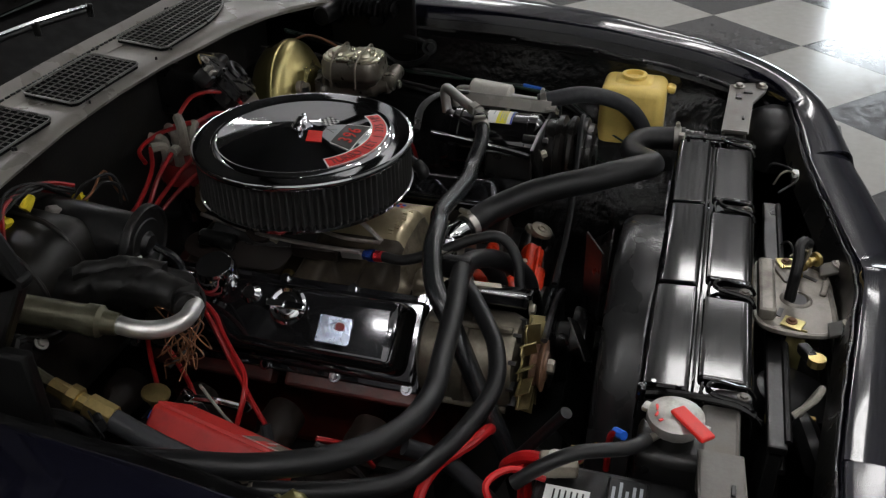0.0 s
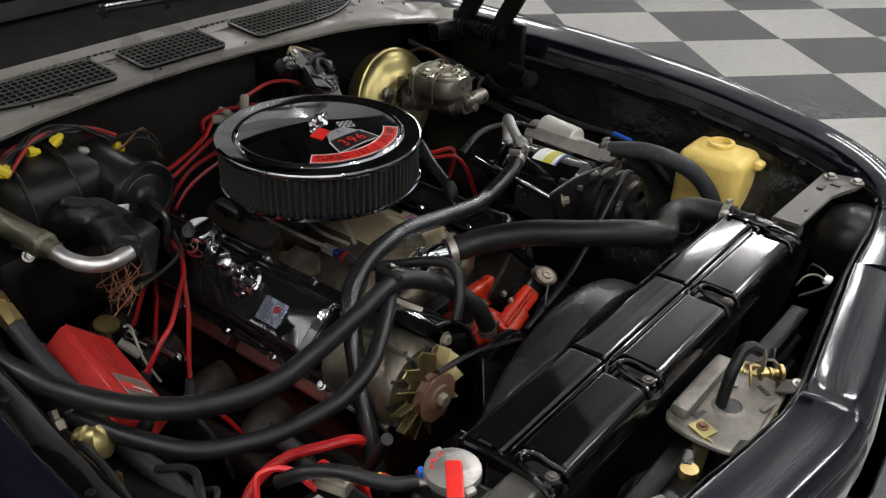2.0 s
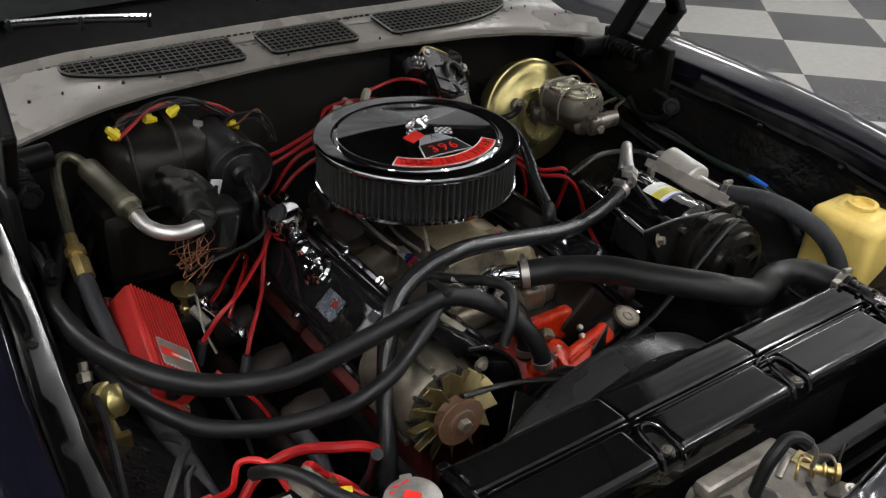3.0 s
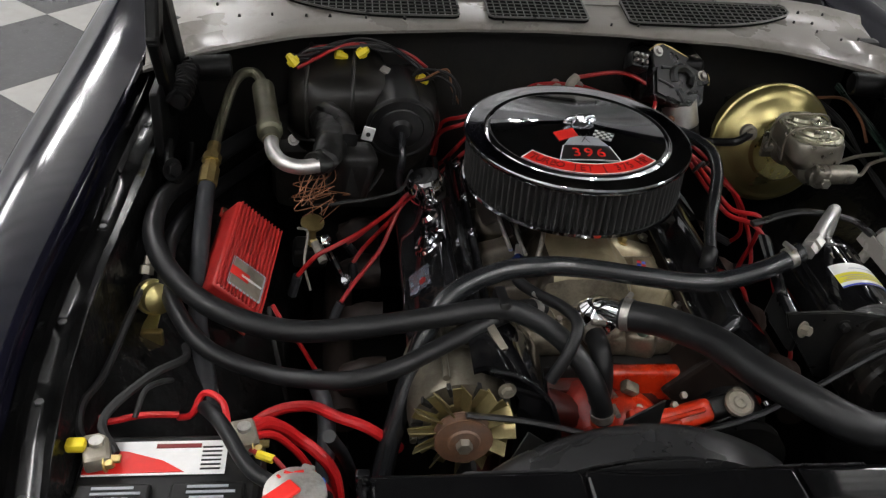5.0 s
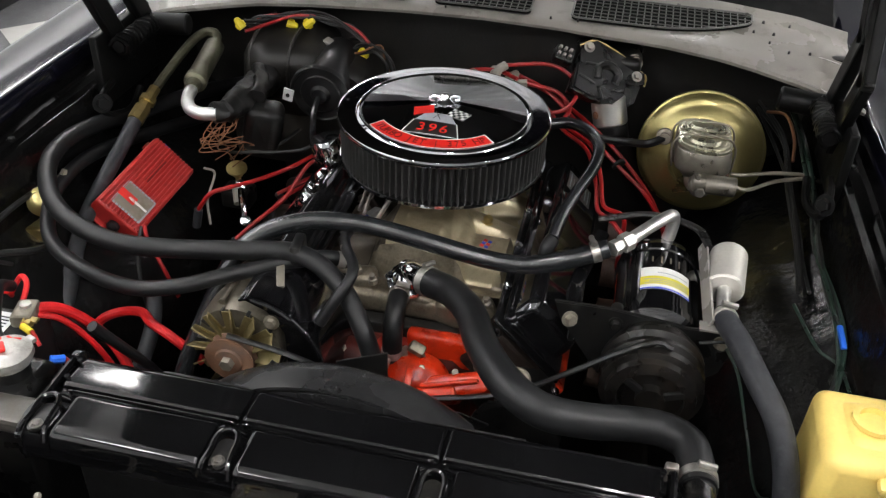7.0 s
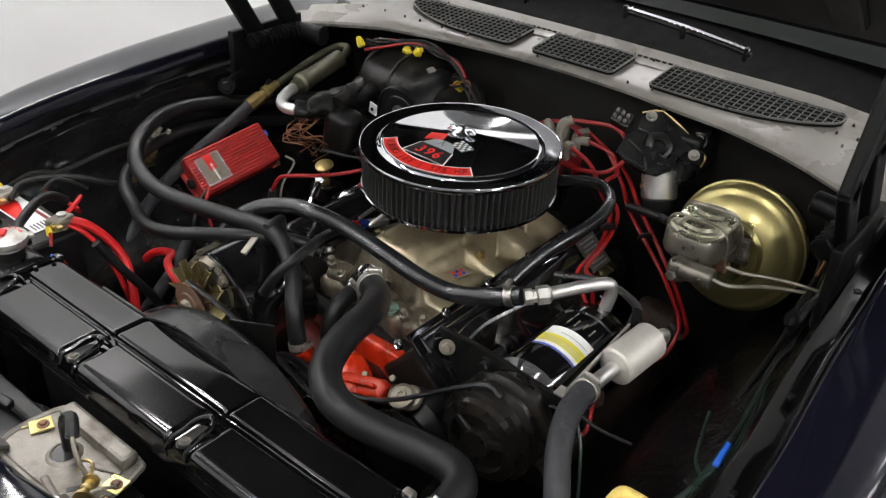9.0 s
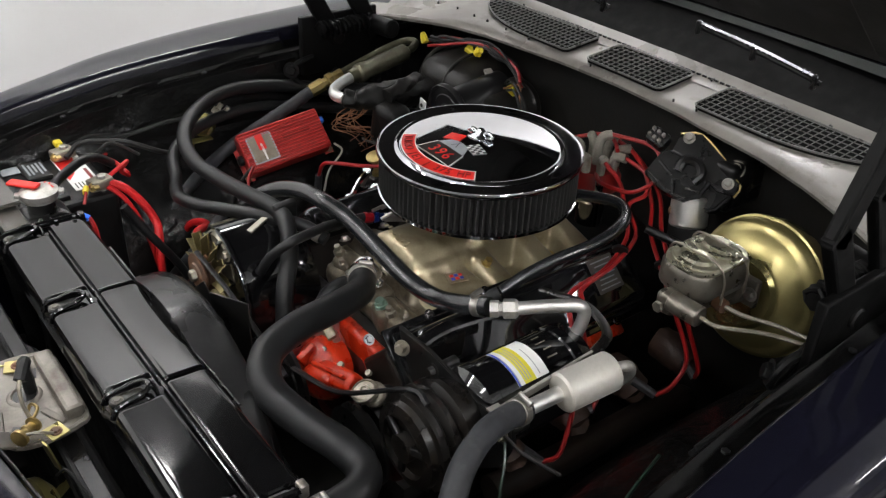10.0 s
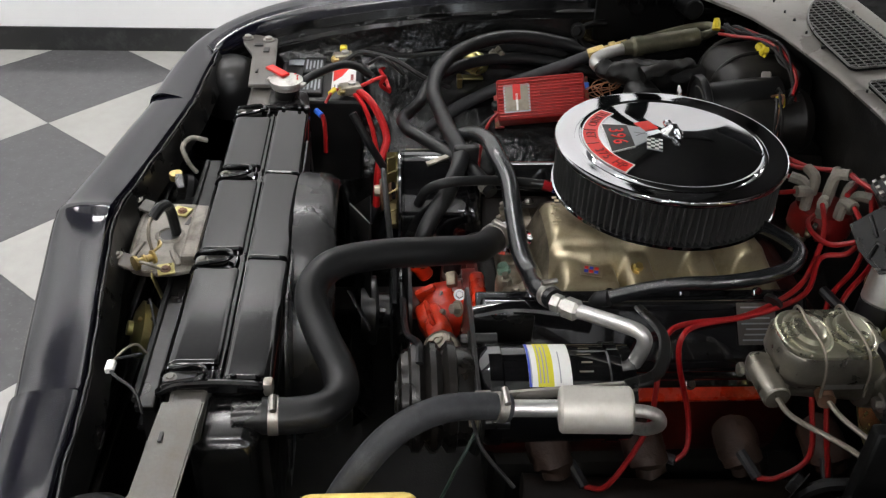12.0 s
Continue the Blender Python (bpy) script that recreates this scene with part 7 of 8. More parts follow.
part("cover_hump", tube(bm_new(), [wf @ V(p) for p in ((-0.018, -0.016, 0.026), (-0.022, 0.006, 0.029), (0.000, 0.018, 0.030), (0.022, 0.006, 0.029), (0.020, -0.016, 0.026))], 0.0085, 8, 4), M["motorblack"], wm)
for (x0, y0), (x1, y1) in (((-0.060, -0.022), (-0.022, -0.030)), ((0.016, -0.034), (0.042, -0.024)), ((-0.052, 0.008), (-0.026, 0.012)), ((-0.010, -0.036), (0.004, -0.058))):
    part("ridge", tube(bm_new(), [wf @ V((x0, y0, 0.026)), wf @ V(((x0 + x1) / 2, (y0 + y1) / 2, 0.0275)), wf @ V((x1, y1, 0.026))], 0.0028, 7, 3), M["satin"], wm)
part("connector_body", box(bm_new(), (0.168, 0.268, 1.040), (0.042, 0.034, 0.032), 0.005, wf.to_3x3()), M["satin"], wm)
for i in range(3):
    for j in range(2):
        part("terminal", box(bm_new(), V((0.158, 0.256, 1.046)) + wf.to_3x3() @ V((0.012 * i, 0.014 * j, 0.010)), (0.006, 0.007, 0.014), 0.001, wf.to_3x3()), M["steel"], wm)
for x, y in ((0.068, 0.026), (-0.050, 0.052)):
    part("bolt", hexbolt(bm_new(), wf @ V((x, y, 0.010)), wf.to_3x3() @ V((0, 0, 1)), 0.007, 0.007), M["steel"], wm)
part("rubber_mount", lathe(bm_new(), wf @ V((0.058, 0.060, -0.006)), wf.to_3x3() @ V((0, 0, 1)), [(0, 0), (0.016, 0), (0.016, 0.008), (0.011, 0.010), (0.008, 0.016), (0, 0.016)], 20), M["bootgrey"], wm, "grey rubber mount with a bolt")
can = V((0.262, 0.262, 0.972))
cd = V((0.24, -0.22, -0.94)).normalized()
part("motor_can", lathe(bm_new(), can, cd, [(0, 0), (0.030, 0), (0.033, 0.004), (0.033, 0.050), (0.030, 0.054), (0, 0.056)], 28), M["alupipe"], wm, "bright metal motor can")
part("can_screw", hexbolt(bm_new(), can + cd * 0.030 + V((-0.024, -0.022, 0)), (-0.7, -0.7, 0), 0.005, 0.003), M["rust"], wm)
part("can_boot", lathe(bm_new(), can + cd * 0.054, cd, [(0, 0), (0.0325, 0), (0.0325, 0.028), (0.025, 0.040), (0, 0.042)], 24), M["rubber"], wm, "black rubber end of the motor")

# ---------------------------------------------------------------- heater and evaporator case, blower
ev = thing("evaporator_case", (-0.37, 0.25, 0.84), "dusty black plastic evaporator case on the firewall", "case")
part("case", bumpy(box(bm_new(), (-0.372, 0.280, 0.945), (0.185, 0.19, 0.165), 0.055, Euler((0.12, 0.08, 0.12)).to_matrix(), 6), 0.005, 16), M["dusty"], ev)
part("lower_case", box(bm_new(), (-0.35, 0.30, 0.82), (0.30, 0.17, 0.16), 0.03), M["dusty"], ev)
part("scroll", lathe(bm_new(), (-0.252, 0.335, 0.942), (0.03, -1, -0.06), [(0, 0), (0.054, 0.0), (0.060, 0.008), (0.061, 0.018), (0.057, 0.024), (0.056, 0.110), (0.052, 0.130), (0.044, 0.138), (0, 0.140)], 40), M["dusty"], ev, "round blower scroll")
part("seam_flange", tube(bm_new(), [(-0.462, 0.225, 0.915), (-0.440, 0.185, 0.912), (-0.390, 0.176, 0.918), (-0.335, 0.178, 0.925), (-0.290, 0.200, 0.925)], 0.0065, 8, 5, squash=0.6), M["dusty"], ev)
for x in (-0.430, -0.350):
    part("seam_rib", tube(bm_new(), [(x, 0.182, 0.915), (x - 0.002, 0.190, 0.985), (x, 0.232, 1.028), (x + 0.005, 0.32, 1.037)], 0.004, 7, 5), M["dusty"], ev)
part("valve_wrap", bumpy(tube(bm_new(), [(-0.415, -0.018, 0.974), (-0.396, 0.003, 0.972), (-0.388, 0.05, 0.974), (-0.390, 0.11, 0.968), (-0.395, 0.19, 0.955)], [0.018, 0.023, 0.026, 0.028, 0.030], 18, 9), 0.006, 52), M["tape"], ev, "taped black pipe wrap")
part("wrap_fold", bumpy(tube(bm_new(), [(-0.36, 0.05, 0.982), (-0.37, 0.10, 0.992), (-0.40, 0.16, 0.985)], 0.014, 14, 8), 0.005, 60), M["tape"], ev)
part("drain_cover", bumpy(box(bm_new(), (-0.355, 0.055, 0.92), (0.07, 0.06, 0.10), 0.02, Euler((0.1, 0.2, 0.3)).to_matrix(), 4), 0.004, 40), M["tape"], ev)
for p, d in (((-0.455, 0.196, 0.905), (0, -0.7, 0.5)), ((-0.300, 0.190, 0.925), (0, -0.7, 0.5))):
    part("case_screw", hexbolt(bm_new(), p, d, 0.007, 0.006), M["steel"], ev)
bl = thing("blower_motor", (-0.262, 0.20, 0.90), "black blower motor with a round flange and wire tail", "motor")
bd = V((0.03, -1, -0.12)).normalized()
bp = V((-0.269, 0.128, 0.958))
part("can", lathe(bm_new(), bp - bd * 0.16, bd, [(0, 0), (0.040, 0), (0.042, 0.05), (0.042, 0.135), (0.040, 0.14), (0, 0.14)], 30), M["plastic"], bl)
part("flange_disc", lathe(bm_new(), bp - bd * 0.022, bd, [(0, 0), (0.056, 0), (0.060, 0.003), (0.060, 0.012), (0.058, 0.015), (0.055, 0.015), (0.053, 0.011), (0.040, 0.011), (0.038, 0.013), (0.020, 0.013), (0.015, 0.020), (0, 0.022)], 40), M["plastic"], bl)
part("cooling_tube", tube(bm_new(), [bp + bd * 0.004, bp + bd * 0.03 + V((0, 0, -0.01)), (-0.268, 0.088, 0.925), (-0.272, 0.092, 0.885), (-0.262, 0.085, 0.850)], 0.0065, 8, 5), M["rubber_shiny"], bl)
part("tag", box(bm_new(), (-0.326, 0.118, 0.960), (0.020, 0.004, 0.026), 0.001, Euler((0.1, 0.25, 0)).to_matrix()), M["whiteprint"], bl, "small white metal tag")
part("tag_mark", lathe(bm_new(), (-0.326, 0.115, 0.960), (0, -1, 0.1), [(0, 0), (0.004, 0), (0.004, 0.001), (0, 0.001)], 10), M["blackprint"], bl)
rs = thing("resistor_block", (-0.282, 0.262, 0.990), "white ceramic resistor block on the heater case", "resistor")
part("block", box(bm_new(), (-0.282, 0.262, 1.003), (0.046, 0.018, 0.018), 0.003, Euler((0.2, 0.35, -0.3)).to_matrix()), M["cowl"], rs)
for p, d in (((-0.456, 0.213, 1.050), (-0.5, 0.1, 0.6)), ((-0.371, 0.278, 1.032), (0.7, 0.1, -0.2)), ((-0.332, 0.268, 1.045), (0.7, -0.1, 0.5)), ((-0.224, 0.272, 0.992), (0.8, 0, -0.5))):
    nt = thing("wire_nut", p, "yellow plastic wire connector cap", "connector", "wire caps")
    part("cap", lathe(bm_new(), V(p) - V(d).normalized() * 0.012, d, [(0, 0), (0.0085, 0), (0.0080, 0.012), (0.0055, 0.022), (0, 0.024)], 8), M["yellow"], nt)
    part("wing", box(bm_new(), V(p) - V(d).normalized() * 0.004, (0.022, 0.004, 0.010), 0.0015, rot_to(d)), M["yellow"], nt)
rw = random.Random(11)


def loom(pts, n, r, mats, spread, label):
    t = thing("wiring_loom", pts[0], label, "wires")
    for i in range(n):
        o = [V(p) + V((rw.uniform(-1, 1), rw.uniform(-1, 1), rw.uniform(-1, 1))) * spread for p in pts]
        part("strand", tube(bm_new(), o, r * rw.uniform(0.8, 1.2), 6, 5), mats[i % len(mats)], t)
    return t


loom([(-0.45, 0.225, 1.042), (-0.42, 0.25, 1.045), (-0.36, 0.29, 1.052), (-0.30, 0.29, 1.045), (-0.25, 0.30, 1.025), (-0.215, 0.29, 1.00)], 7, 0.0028, [M["wireblack"], M["redwire"], M["wireblack"]], 0.010, "loose black and red wires over the evaporator case")
loom([(-0.25, 0.27, 0.99), (-0.22, 0.26, 1.01), (-0.19, 0.25, 1.015), (-0.165, 0.245, 0.99), (-0.16, 0.25, 0.95)], 4, 0.0025, [M["wireblack"], M["copper"], M["wireblack"]], 0.008, "thin tan and black wires beside the blower")
lc = thing("wiring_loom", (-0.40, 0.0, 0.92), "tangle of bare copper-coloured wires under the pipe", "wires")
for i in range(11):
    c = V((-0.405, 0.01, 0.93))
    pts = [c + V((rw.uniform(-0.01, 0.03), rw.uniform(0.0, 0.03), 0.035)), c + V((rw.uniform(-0.05, 0.03), rw.uniform(-0.04, 0.02), rw.uniform(0.0, 0.015))), c + V((rw.uniform(-0.055, 0.0), rw.uniform(-0.05, 0.01), rw.uniform(-0.045, -0.01))),
           c + V((rw.uniform(-0.02, 0.05), rw.uniform(-0.03, 0.03), rw.uniform(-0.05, -0.02))), c + V((rw.uniform(-0.03, 0.02), rw.uniform(-0.01, 0.04), rw.uniform(-0.09, -0.04)))]
    part("strand", tube(bm_new(), pts, 0.0010, 5, 7), M["copper"], lc)
for dx in (0.0, 0.05):
    wire([(-0.30 + dx, 0.10, 0.90), (-0.33 + dx, 0.05, 0.885), (-0.38, 0.02, 0.88), (-0.42, 0.03, 0.87)], 0.003, M["wireblack"], "thin black wire looping under the blower")

# ---------------------------------------------------------------- senders and small fittings
sd = thing("vacuum_switch", (-0.42, 0.062, 0.77), "brass vacuum switch with a round disc top", "switch")
part("disc", lathe(bm_new(), (-0.42, 0.062, 0.812), (0.1, -0.25, 1), [(0, 0), (0.016, 0), (0.020, 0.003), (0.020, 0.007), (0.006, 0.009), (0, 0.009)], 22), M["brass"], sd)
part("stem", lathe(bm_new(), (-0.42, 0.064, 0.765), (0, 0, 1), [(0, 0), (0.009, 0), (0.009, 0.015), (0.006, 0.018), (0.006, 0.032), (0.010, 0.034), (0.010, 0.048), (0, 0.049)], 6), M["brass"], sd)
part("base", box(bm_new(), (-0.425, 0.07, 0.75), (0.06, 0.05, 0.04), 0.008), M["satin"], sd)
part("white_end", cyl(bm_new(), (-0.415, 0.04, 0.79), (-0.400, 0.01, 0.77), 0.008, seg=10), M["bootgrey"], sd)
st = thing("dipstick_link", (-0.384, -0.005, 0.76), "short chrome link rod beside the cylinder head", "link")
part("rod", tube(bm_new(), [(-0.40, 0.03, 0.80), (-0.384, -0.005, 0.788), (-0.365, -0.04, 0.765)], 0.006, 8, 3), M["chrome"], st)
for p in ((-0.40, 0.03, 0.80), (-0.366, -0.038, 0.766)):
    part("end", lathe(bm_new(), p, (0.4, -0.6, 0.6), [(0, 0), (0.010, 0.002), (0.010, 0.010), (0, 0.013)], 12), M["chrome"], st)
av = thing("zinc_valve", (-0.628, -0.245, 0.86), "yellow zinc valve with twin ports on the inner fender", "valve")
part("drum", lathe(bm_new(), (-0.640, -0.225, 0.880), (0.55, -0.7, 0.35), [(0, 0), (0.020, 0), (0.020, 0.012), (0.025, 0.014), (0.025, 0.026), (0.021, 0.028), (0.021, 0.042), (0.010, 0.050), (0, 0.051)], 24), M["zinc"], av)
part("bracket", box(bm_new(), (-0.640, -0.245, 0.852), (0.035, 0.045, 0.004), 0.001), M["zinc"], av)
for dx, dy in ((-0.012, 0.03), (0.012, 0.035)):
    part("port", lathe(bm_new(), (-0.630 + dx, -0.235 + dy, 0.900), (0.1, 0.5, 0.6), [(0, 0), (0.010, 0), (0.010, 0.012), (0.006, 0.014), (0.006, 0.026), (0, 0.026)], 6), M["castgrey"], av)
part("foot", box(bm_new(), (-0.628, -0.275, 0.842), (0.03, 0.012, 0.03), 0.003), M["brass"], av)

# ---------------------------------------------------------------- distributor and plug wires
DX, DY, DD = 0.045, 0.255, 0.020
ds = thing("distributor", (DX, DY, 0.84), "red distributor cap with grey wire boots", "distributor")
part("body", lathe(bm_new(), (DX, DY, 0.84 - DD), (0, 0, 1), [(0, 0), (0.028, 0), (0.028, 0.05), (0.05, 0.06), (0.05, 0.085), (0, 0.085)], 24), M["chrome"], ds, "bright metal body")
part("cap", lathe(bm_new(), (DX, DY, 0.922 - DD), (0, 0, 1), [(0, 0), (0.050, 0), (0.050, 0.022), (0.046, 0.028), (0.043, 0.038), (0.020, 0.042), (0, 0.042)], 28), M["distcap"], ds, "red plastic cap")
part("clip", box(bm_new(), (DX + 0.043, DY - 0.034, 0.922), (0.020, 0.016, 0.024), 0.004, Euler((0, 0.2, -0.67)).to_matrix()), M["chrome"], ds, "chrome cap clip")
tips = []
for k in range(8):
    a = 2 * math.pi * k / 8 + 0.2
    c, s = math.cos(a), math.sin(a)
    p0, p1, p2 = V((DX + 0.036 * c, DY + 0.036 * s, 0.960 - DD)), V((DX + 0.039 * c, DY + 0.039 * s, 0.990 - DD)), V((DX + 0.062 * c, DY + 0.062 * s, 0.995 - DD))
    part("boot", tube(bm_new(), [p0, p1, p2], 0.0088, 9, 4), M["bootgrey"], ds, "grey rubber boot")
    tips.append(p2)
part("boot", tube(bm_new(), [(DX, DY, 0.96 - DD), (DX + 0.002, DY + 0.002, 0.995), (DX + 0.016, DY + 0.016, 1.006)], 0.009, 9, 4), M["bootgrey"], ds)


def plug_wire(k, pts, end):
    p, q = V(pts[-1]), V(end)
    wire([tips[k]] + [V((x[0], x[1], x[2] - 0.028 * max(0, min(1, (x[2] - 0.92) / 0.04)))) for x in pts], 0.0040, M["redwire"], "red spark plug wire with a grey boot", "plug_wire", [(p, q, 0.0080)], 8, "spark plug wires")


plug_wire(0, [(0.165, 0.255, 1.000), (0.195, 0.225, 0.982), (0.190, 0.188, 0.969), (0.248, 0.148, 0.928), (0.272, 0.075, 0.905), (0.285, -0.01, 0.897), (0.318, -0.046, 0.905), (0.324, -0.045, 0.863), (0.326, -0.015, 0.77), (0.352, -0.015, 0.725), (0.358, -0.03, 0.705)], (0.335, -0.062, 0.70))
plug_wire(7, [(0.150, 0.205, 0.990), (0.19, 0.180, 0.960), (0.240, 0.135, 0.922), (0.266, 0.06, 0.897), (0.276, -0.02, 0.893), (0.305, -0.062, 0.898), (0.335, -0.075, 0.86), (0.365, -0.085, 0.78), (0.395, -0.135, 0.70), (0.385, -0.165, 0.685)], (0.352, -0.182, 0.70))
plug_wire(1, [(0.14, 0.28, 0.99), (0.20, 0.24, 0.96), (0.25, 0.185, 0.915), (0.307, 0.157, 0.879), (0.364, 0.134, 0.838), (0.405, 0.135, 0.765), (0.41, 0.10, 0.725), (0.40, 0.075, 0.712)], (0.362, 0.06, 0.725))
plug_wire(2, [(0.10, 0.31, 0.99), (0.19, 0.27, 0.965), (0.265, 0.195, 0.92), (0.32, 0.17, 0.88), (0.375, 0.155, 0.82), (0.41, 0.165, 0.74), (0.40, 0.18, 0.70)], (0.37, 0.185, 0.715))
plug_wire(3, [(-0.055, 0.262, 0.984), (-0.144, 0.240, 0.965), (-0.185, 0.262, 0.91), (-0.20, 0.22, 0.865), (-0.235, 0.13, 0.855), (-0.262, 0.070, 0.866), (-0.284, 0.035, 0.862), (-0.313, 0.008, 0.854), (-0.346, -0.025, 0.850), (-0.382, -0.060, 0.850), (-0.411, -0.074, 0.840), (-0.440, -0.070, 0.800)], (-0.45, -0.068, 0.76))
plug_wire(4, [(-0.06, 0.246, 0.980), (-0.146, 0.222, 0.958), (-0.19, 0.24, 0.90), (-0.21, 0.20, 0.86), (-0.235, 0.11, 0.860), (-0.268, 0.062, 0.852), (-0.288, 0.032, 0.824), (-0.303, 0.010, 0.799), (-0.326, -0.018, 0.782), (-0.350, -0.046, 0.765), (-0.371, -0.074, 0.748)], (-0.385, -0.084, 0.715))
plug_wire(5, [(-0.05, 0.225, 0.970), (-0.12, 0.225, 0.93), (-0.165, 0.240, 0.86), (-0.23, 0.20, 0.80), (-0.29, 0.12, 0.775), (-0.33, 0.07, 0.76), (-0.35, 0.05, 0.74)], (-0.345, 0.04, 0.71))
plug_wire(6, [(0.03, 0.175, 0.985), (-0.04, 0.215, 0.945), (-0.12, 0.240, 0.88), (-0.20, 0.22, 0.81), (-0.29, 0.16, 0.77), (-0.34, 0.12, 0.75), (-0.36, 0.11, 0.74)], (-0.345, 0.12, 0.71))
wire([(DX + 0.016, DY + 0.016, 1.006), (0.14, 0.285, 1.012), (0.185, 0.262, 1.006), (0.205, 0.23, 0.985), (0.185, 0.20, 0.962), (0.14, 0.195, 0.952), (0.10, 0.205, 0.945), (0.07, 0.23, 0.940)], 0.0040, M["redwire"], "red coil wire looping beside the distributor", "coil_wire")
wire([(0.086, 0.262, 0.985), (0.04, 0.30, 0.98), (-0.01, 0.31, 0.97), (-0.035, 0.285, 0.96)], 0.0040, M["redwire"], "red coil wire reaching behind the air cleaner", "coil_wire")
for p in ((0.258, 0.10, 0.918), (0.30, 0.165, 0.886)):
    part("tie_wrap", lathe(bm_new(), p, (0.5, -0.6, -0.4), [(0, 0), (0.014, 0), (0.014, 0.005), (0, 0.005)], 12), M["wireblack"], ds)

# ---------------------------------------------------------------- driver's side looms
loom([(0.60, 0.31, 0.99), (0.615, 0.20, 0.96), (0.63, 0.10, 0.925), (0.634, 0.036, 0.908), (0.630, -0.06, 0.902), (0.640, -0.16, 0.890), (0.645, -0.25, 0.880), (0.632, -0.33, 0.862), (0.605, -0.40, 0.83)], 5, 0.0032, [M["wireblack"], M["wiregreen"], M["wireblack"], M["wireblack"], M["wiregreen"]], 0.007, "black and green wiring loom along the inner fender")
loom([(0.55, 0.34, 0.96), (0.585, 0.24, 0.93), (0.605, 0.12, 0.90), (0.612, 0.0, 0.88), (0.61, -0.12, 0.865)], 4, 0.0035, [M["wireblack"]], 0.010, "black wiring loom below the booster")
wire([(0.56, 0.30, 0.965), (0.585, 0.25, 0.985), (0.60, 0.20, 0.965), (0.60, 0.16, 0.94)], 0.003, M["copper"], "thin tan wire beside the booster")
bcn = wire([(0.640, -0.21, 0.888), (0.646, -0.25, 0.884), (0.644, -0.29, 0.876)], 0.0035, M["wireblack"], "black wire with a blue connector")
part("connector", box(bm_new(), (0.645, -0.255, 0.885), (0.009, 0.045, 0.010), 0.003, Euler((0.15, 0, 0.05)).to_matrix()), M["bluecap"], bcn, "blue plastic connector")
wire([(0.478, -0.34, 0.90), (0.50, -0.36, 0.87), (0.525, -0.40, 0.80), (0.54, -0.47, 0.77), (0.56, -0.49, 0.80), (0.59, -0.42, 0.83)], 0.0022, M["wiregreen"], "thin green wire hanging by the compressor")
wire([(0.44, -0.35, 0.91), (0.48, -0.345, 0.915), (0.51, -0.335, 0.90), (0.54, -0.30, 0.87)], 0.0025, M["wireblack"], "thin black wire on the compressor bracket")
wire([(0.59, -0.17, 0.87), (0.615, -0.26, 0.865), (0.64, -0.30, 0.87), (0.645, -0.36, 0.875)], 0.0025, M["wiregreen"], "thin green wire by the inner fender")

# wires round the latch
w1 = wire([(0.30, -0.77, 0.87), (0.33, -0.80, 0.885), (0.36, -0.79, 0.89), (0.385, -0.76, 0.885), (0.40, -0.75, 0.86)], 0.0022, M["wireblack"], "thin wire with a white clip behind the nose")
part("clip", box(bm_new(), (0.345, -0.797, 0.889), (0.020, 0.012, 0.010), 0.003), M["whiteprint"], w1, "white plastic clip")
wire([(0.34, -0.80, 0.885), (0.33, -0.785, 0.90), (0.315, -0.77, 0.90), (0.31, -0.76, 0.88)], 0.0018, M["castgrey"], "thin curled wire behind the nose")
wire([(0.14, -0.80, 0.83), (0.16, -0.79, 0.85), (0.19, -0.78, 0.83), (0.21, -0.77, 0.79)], 0.002, M["wireblack"], "thin black horn wire near the latch")
wire([(-0.30, -0.775, 0.87), (-0.28, -0.80, 0.885), (-0.25, -0.81, 0.88), (-0.245, -0.80, 0.85), (-0.25, -0.79, 0.83)], 0.0045, M["bootgrey"], "grey horn lead with a push connector")
hb = thing("hood_bumper", (-0.12, -0.80, 0.86), "small bare metal bracket on the latch brace", "bracket")
part("bracket", box(bm_new(), (-0.155, -0.80, 0.862), (0.04, 0.016, 0.016), 0.004, Euler((0, 0.2, 0.3)).to_matrix()), M["satin"], hb)
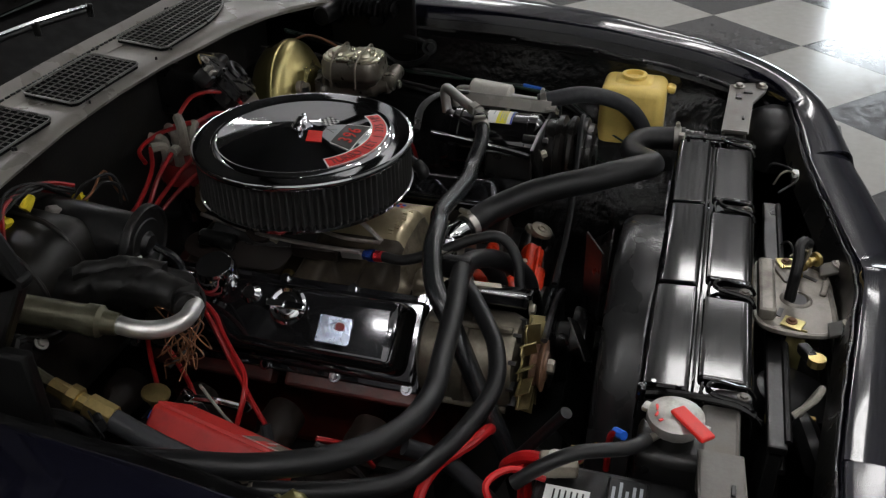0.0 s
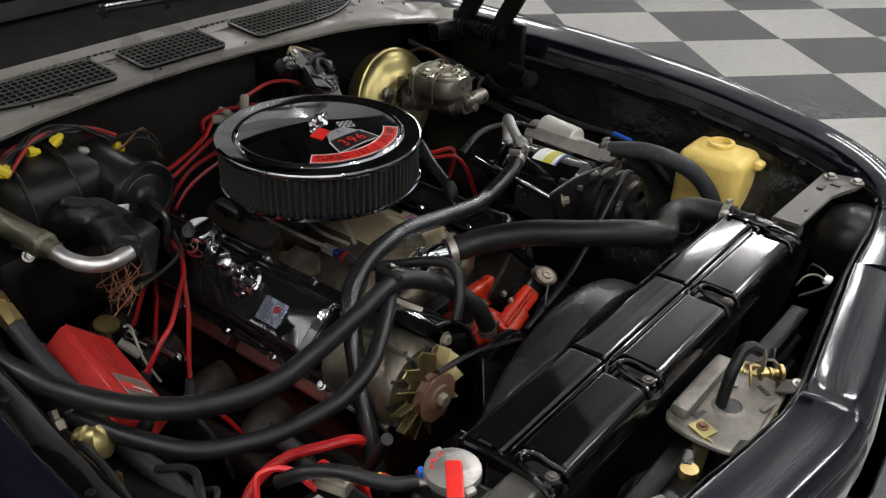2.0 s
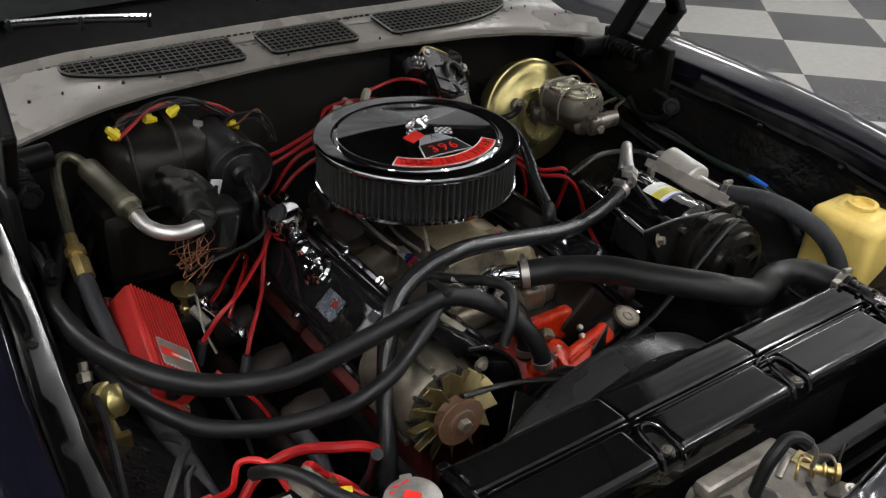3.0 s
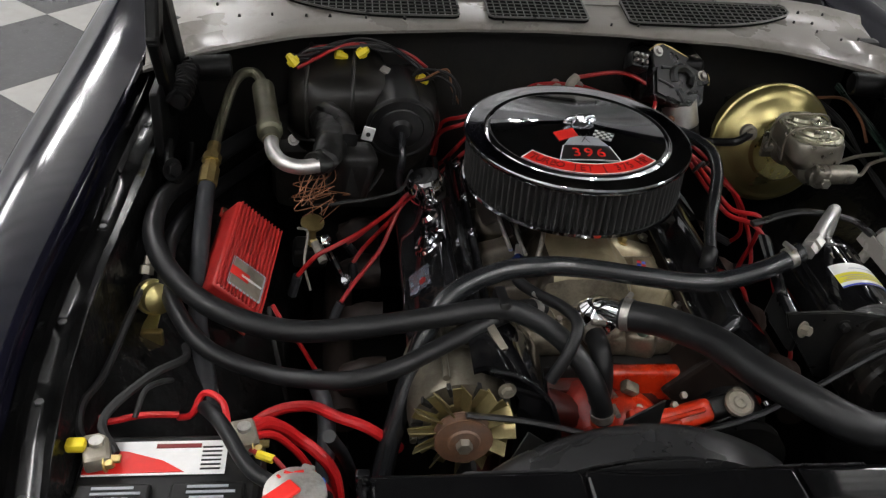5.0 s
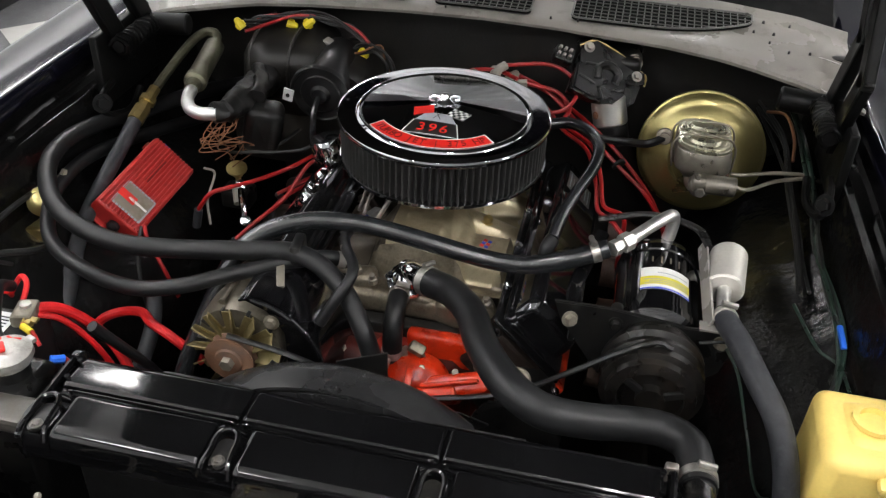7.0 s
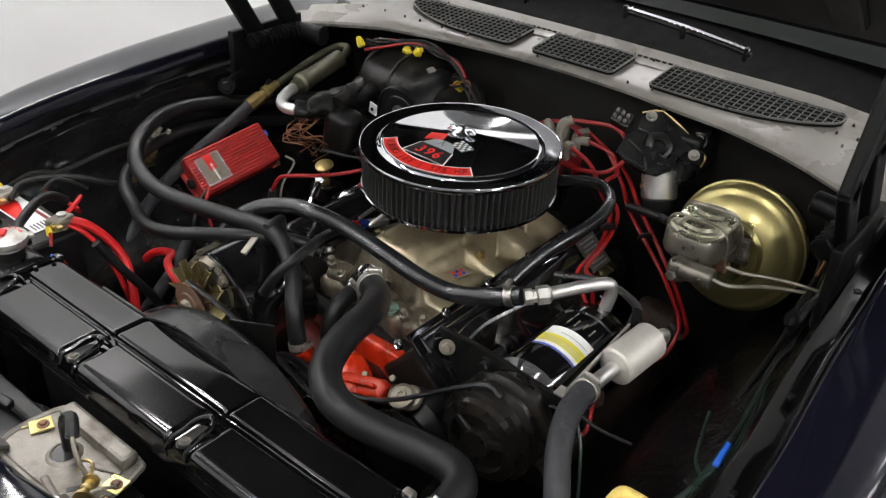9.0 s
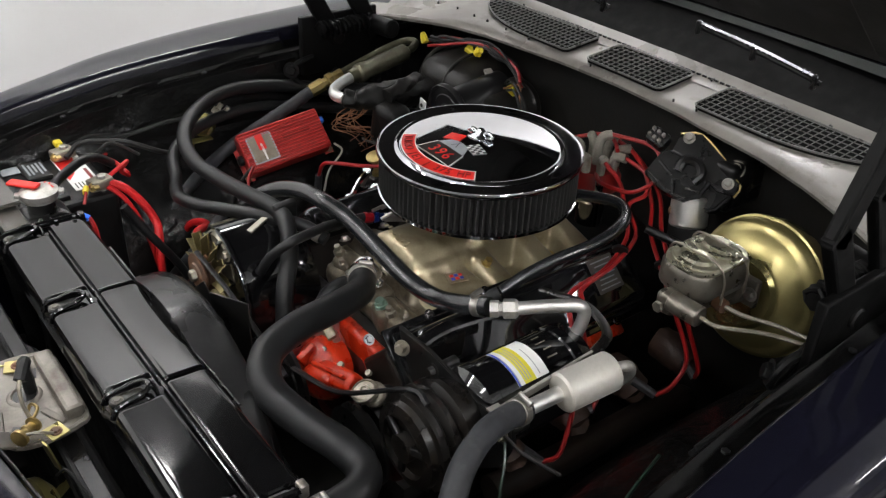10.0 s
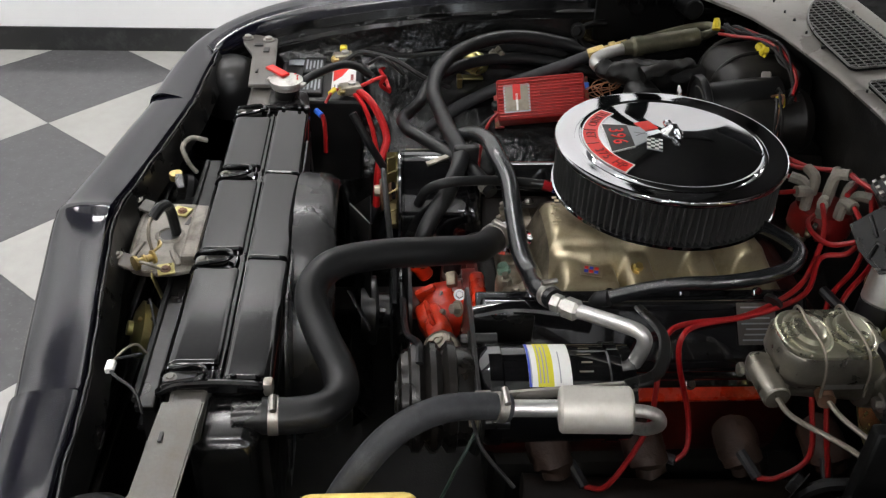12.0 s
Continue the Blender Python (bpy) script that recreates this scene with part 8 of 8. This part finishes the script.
part("stud", lathe(bm_new(), (-0.175, -0.81, 0.86), (0, 0, 1), [(0, 0), (0.012, 0), (0.012, 0.012), (0, 0.013)], 10), M["brass"], hb)
gr = thing("grille", (0, -0.87, 0.60), "black slatted grille behind the nose panel", "grille")
# Unseen black sheet added so no pale floor shows between the slats.
part("backing", box(bm_new(), (0, -0.890, 0.70), (1.22, 0.010, 0.36), 0.003), M["dark"], gr)
for i in range(6):
    z = 0.58 + 0.045 * i
    part("slat", box(bm_new(), (0, -0.868, z), (1.10, 0.012, 0.010), 0.003), M["dark"], gr)

# ---------------------------------------------------------------- floor of checkered tiles
TS, TA = 0.633, radians(47.0)
TO = V((-2.066, -1.754, 0))
fl = solo("floor", box(bm_new(), (3.6, 0.5, -0.060), (X1 - X0 + 0.4, Y1 - Y0 + 0.4, 0.11)), M["grout"], (3.6, 0.5, -0.06), "polished floor of dark and pale grey tiles set on the diagonal", "floor", kind="structure")


def tile_mesh(name, material):
    return to_mesh(name, box(bm_new(), (0, 0, -0.004), (TS - 0.0012, TS - 0.0012, 0.008), 0.0006, segs=1), material)


tiles = (tile_mesh("tile_dark", M["tile_dark"]), tile_mesh("tile_pale", M["tile_light"]))
cells = []
cu, su = math.cos(TA), math.sin(TA)
for i in range(-26, 27):
    for j in range(-26, 27):
        u, v = (i + 0.5) * TS, (j + 0.5) * TS
        x, y = TO.x + cu * u - su * v, TO.y + su * u + cu * v
        if X0 - 0.5 < x < X1 + 0.5 and Y0 - 0.5 < y < Y1 + 0.5:
            cells.append((math.hypot(x - 1.0, y + 0.8), x, y, (i + j + 1) % 2))
cells.sort()
for _, x, y, c in cells[:300]:
    ob = new("tile", tiles[c])
    ob.parent = fl
    ob.location = (x - 3.6, y - 0.5, 0.06)
    ob.rotation_euler = (0, 0, TA)
for c in (0, 1):
    bm = bm_new()
    for _, x, y, cc in cells[300:]:
        if cc == c:
            box(bm, (x, y, -0.004), (TS - 0.0012, TS - 0.0012, 0.008), 0, Euler((0, 0, TA)).to_matrix())
    tagged(part("far_tiles", bm, (M["tile_dark"], M["tile_light"])[c], fl), kind="stuff")
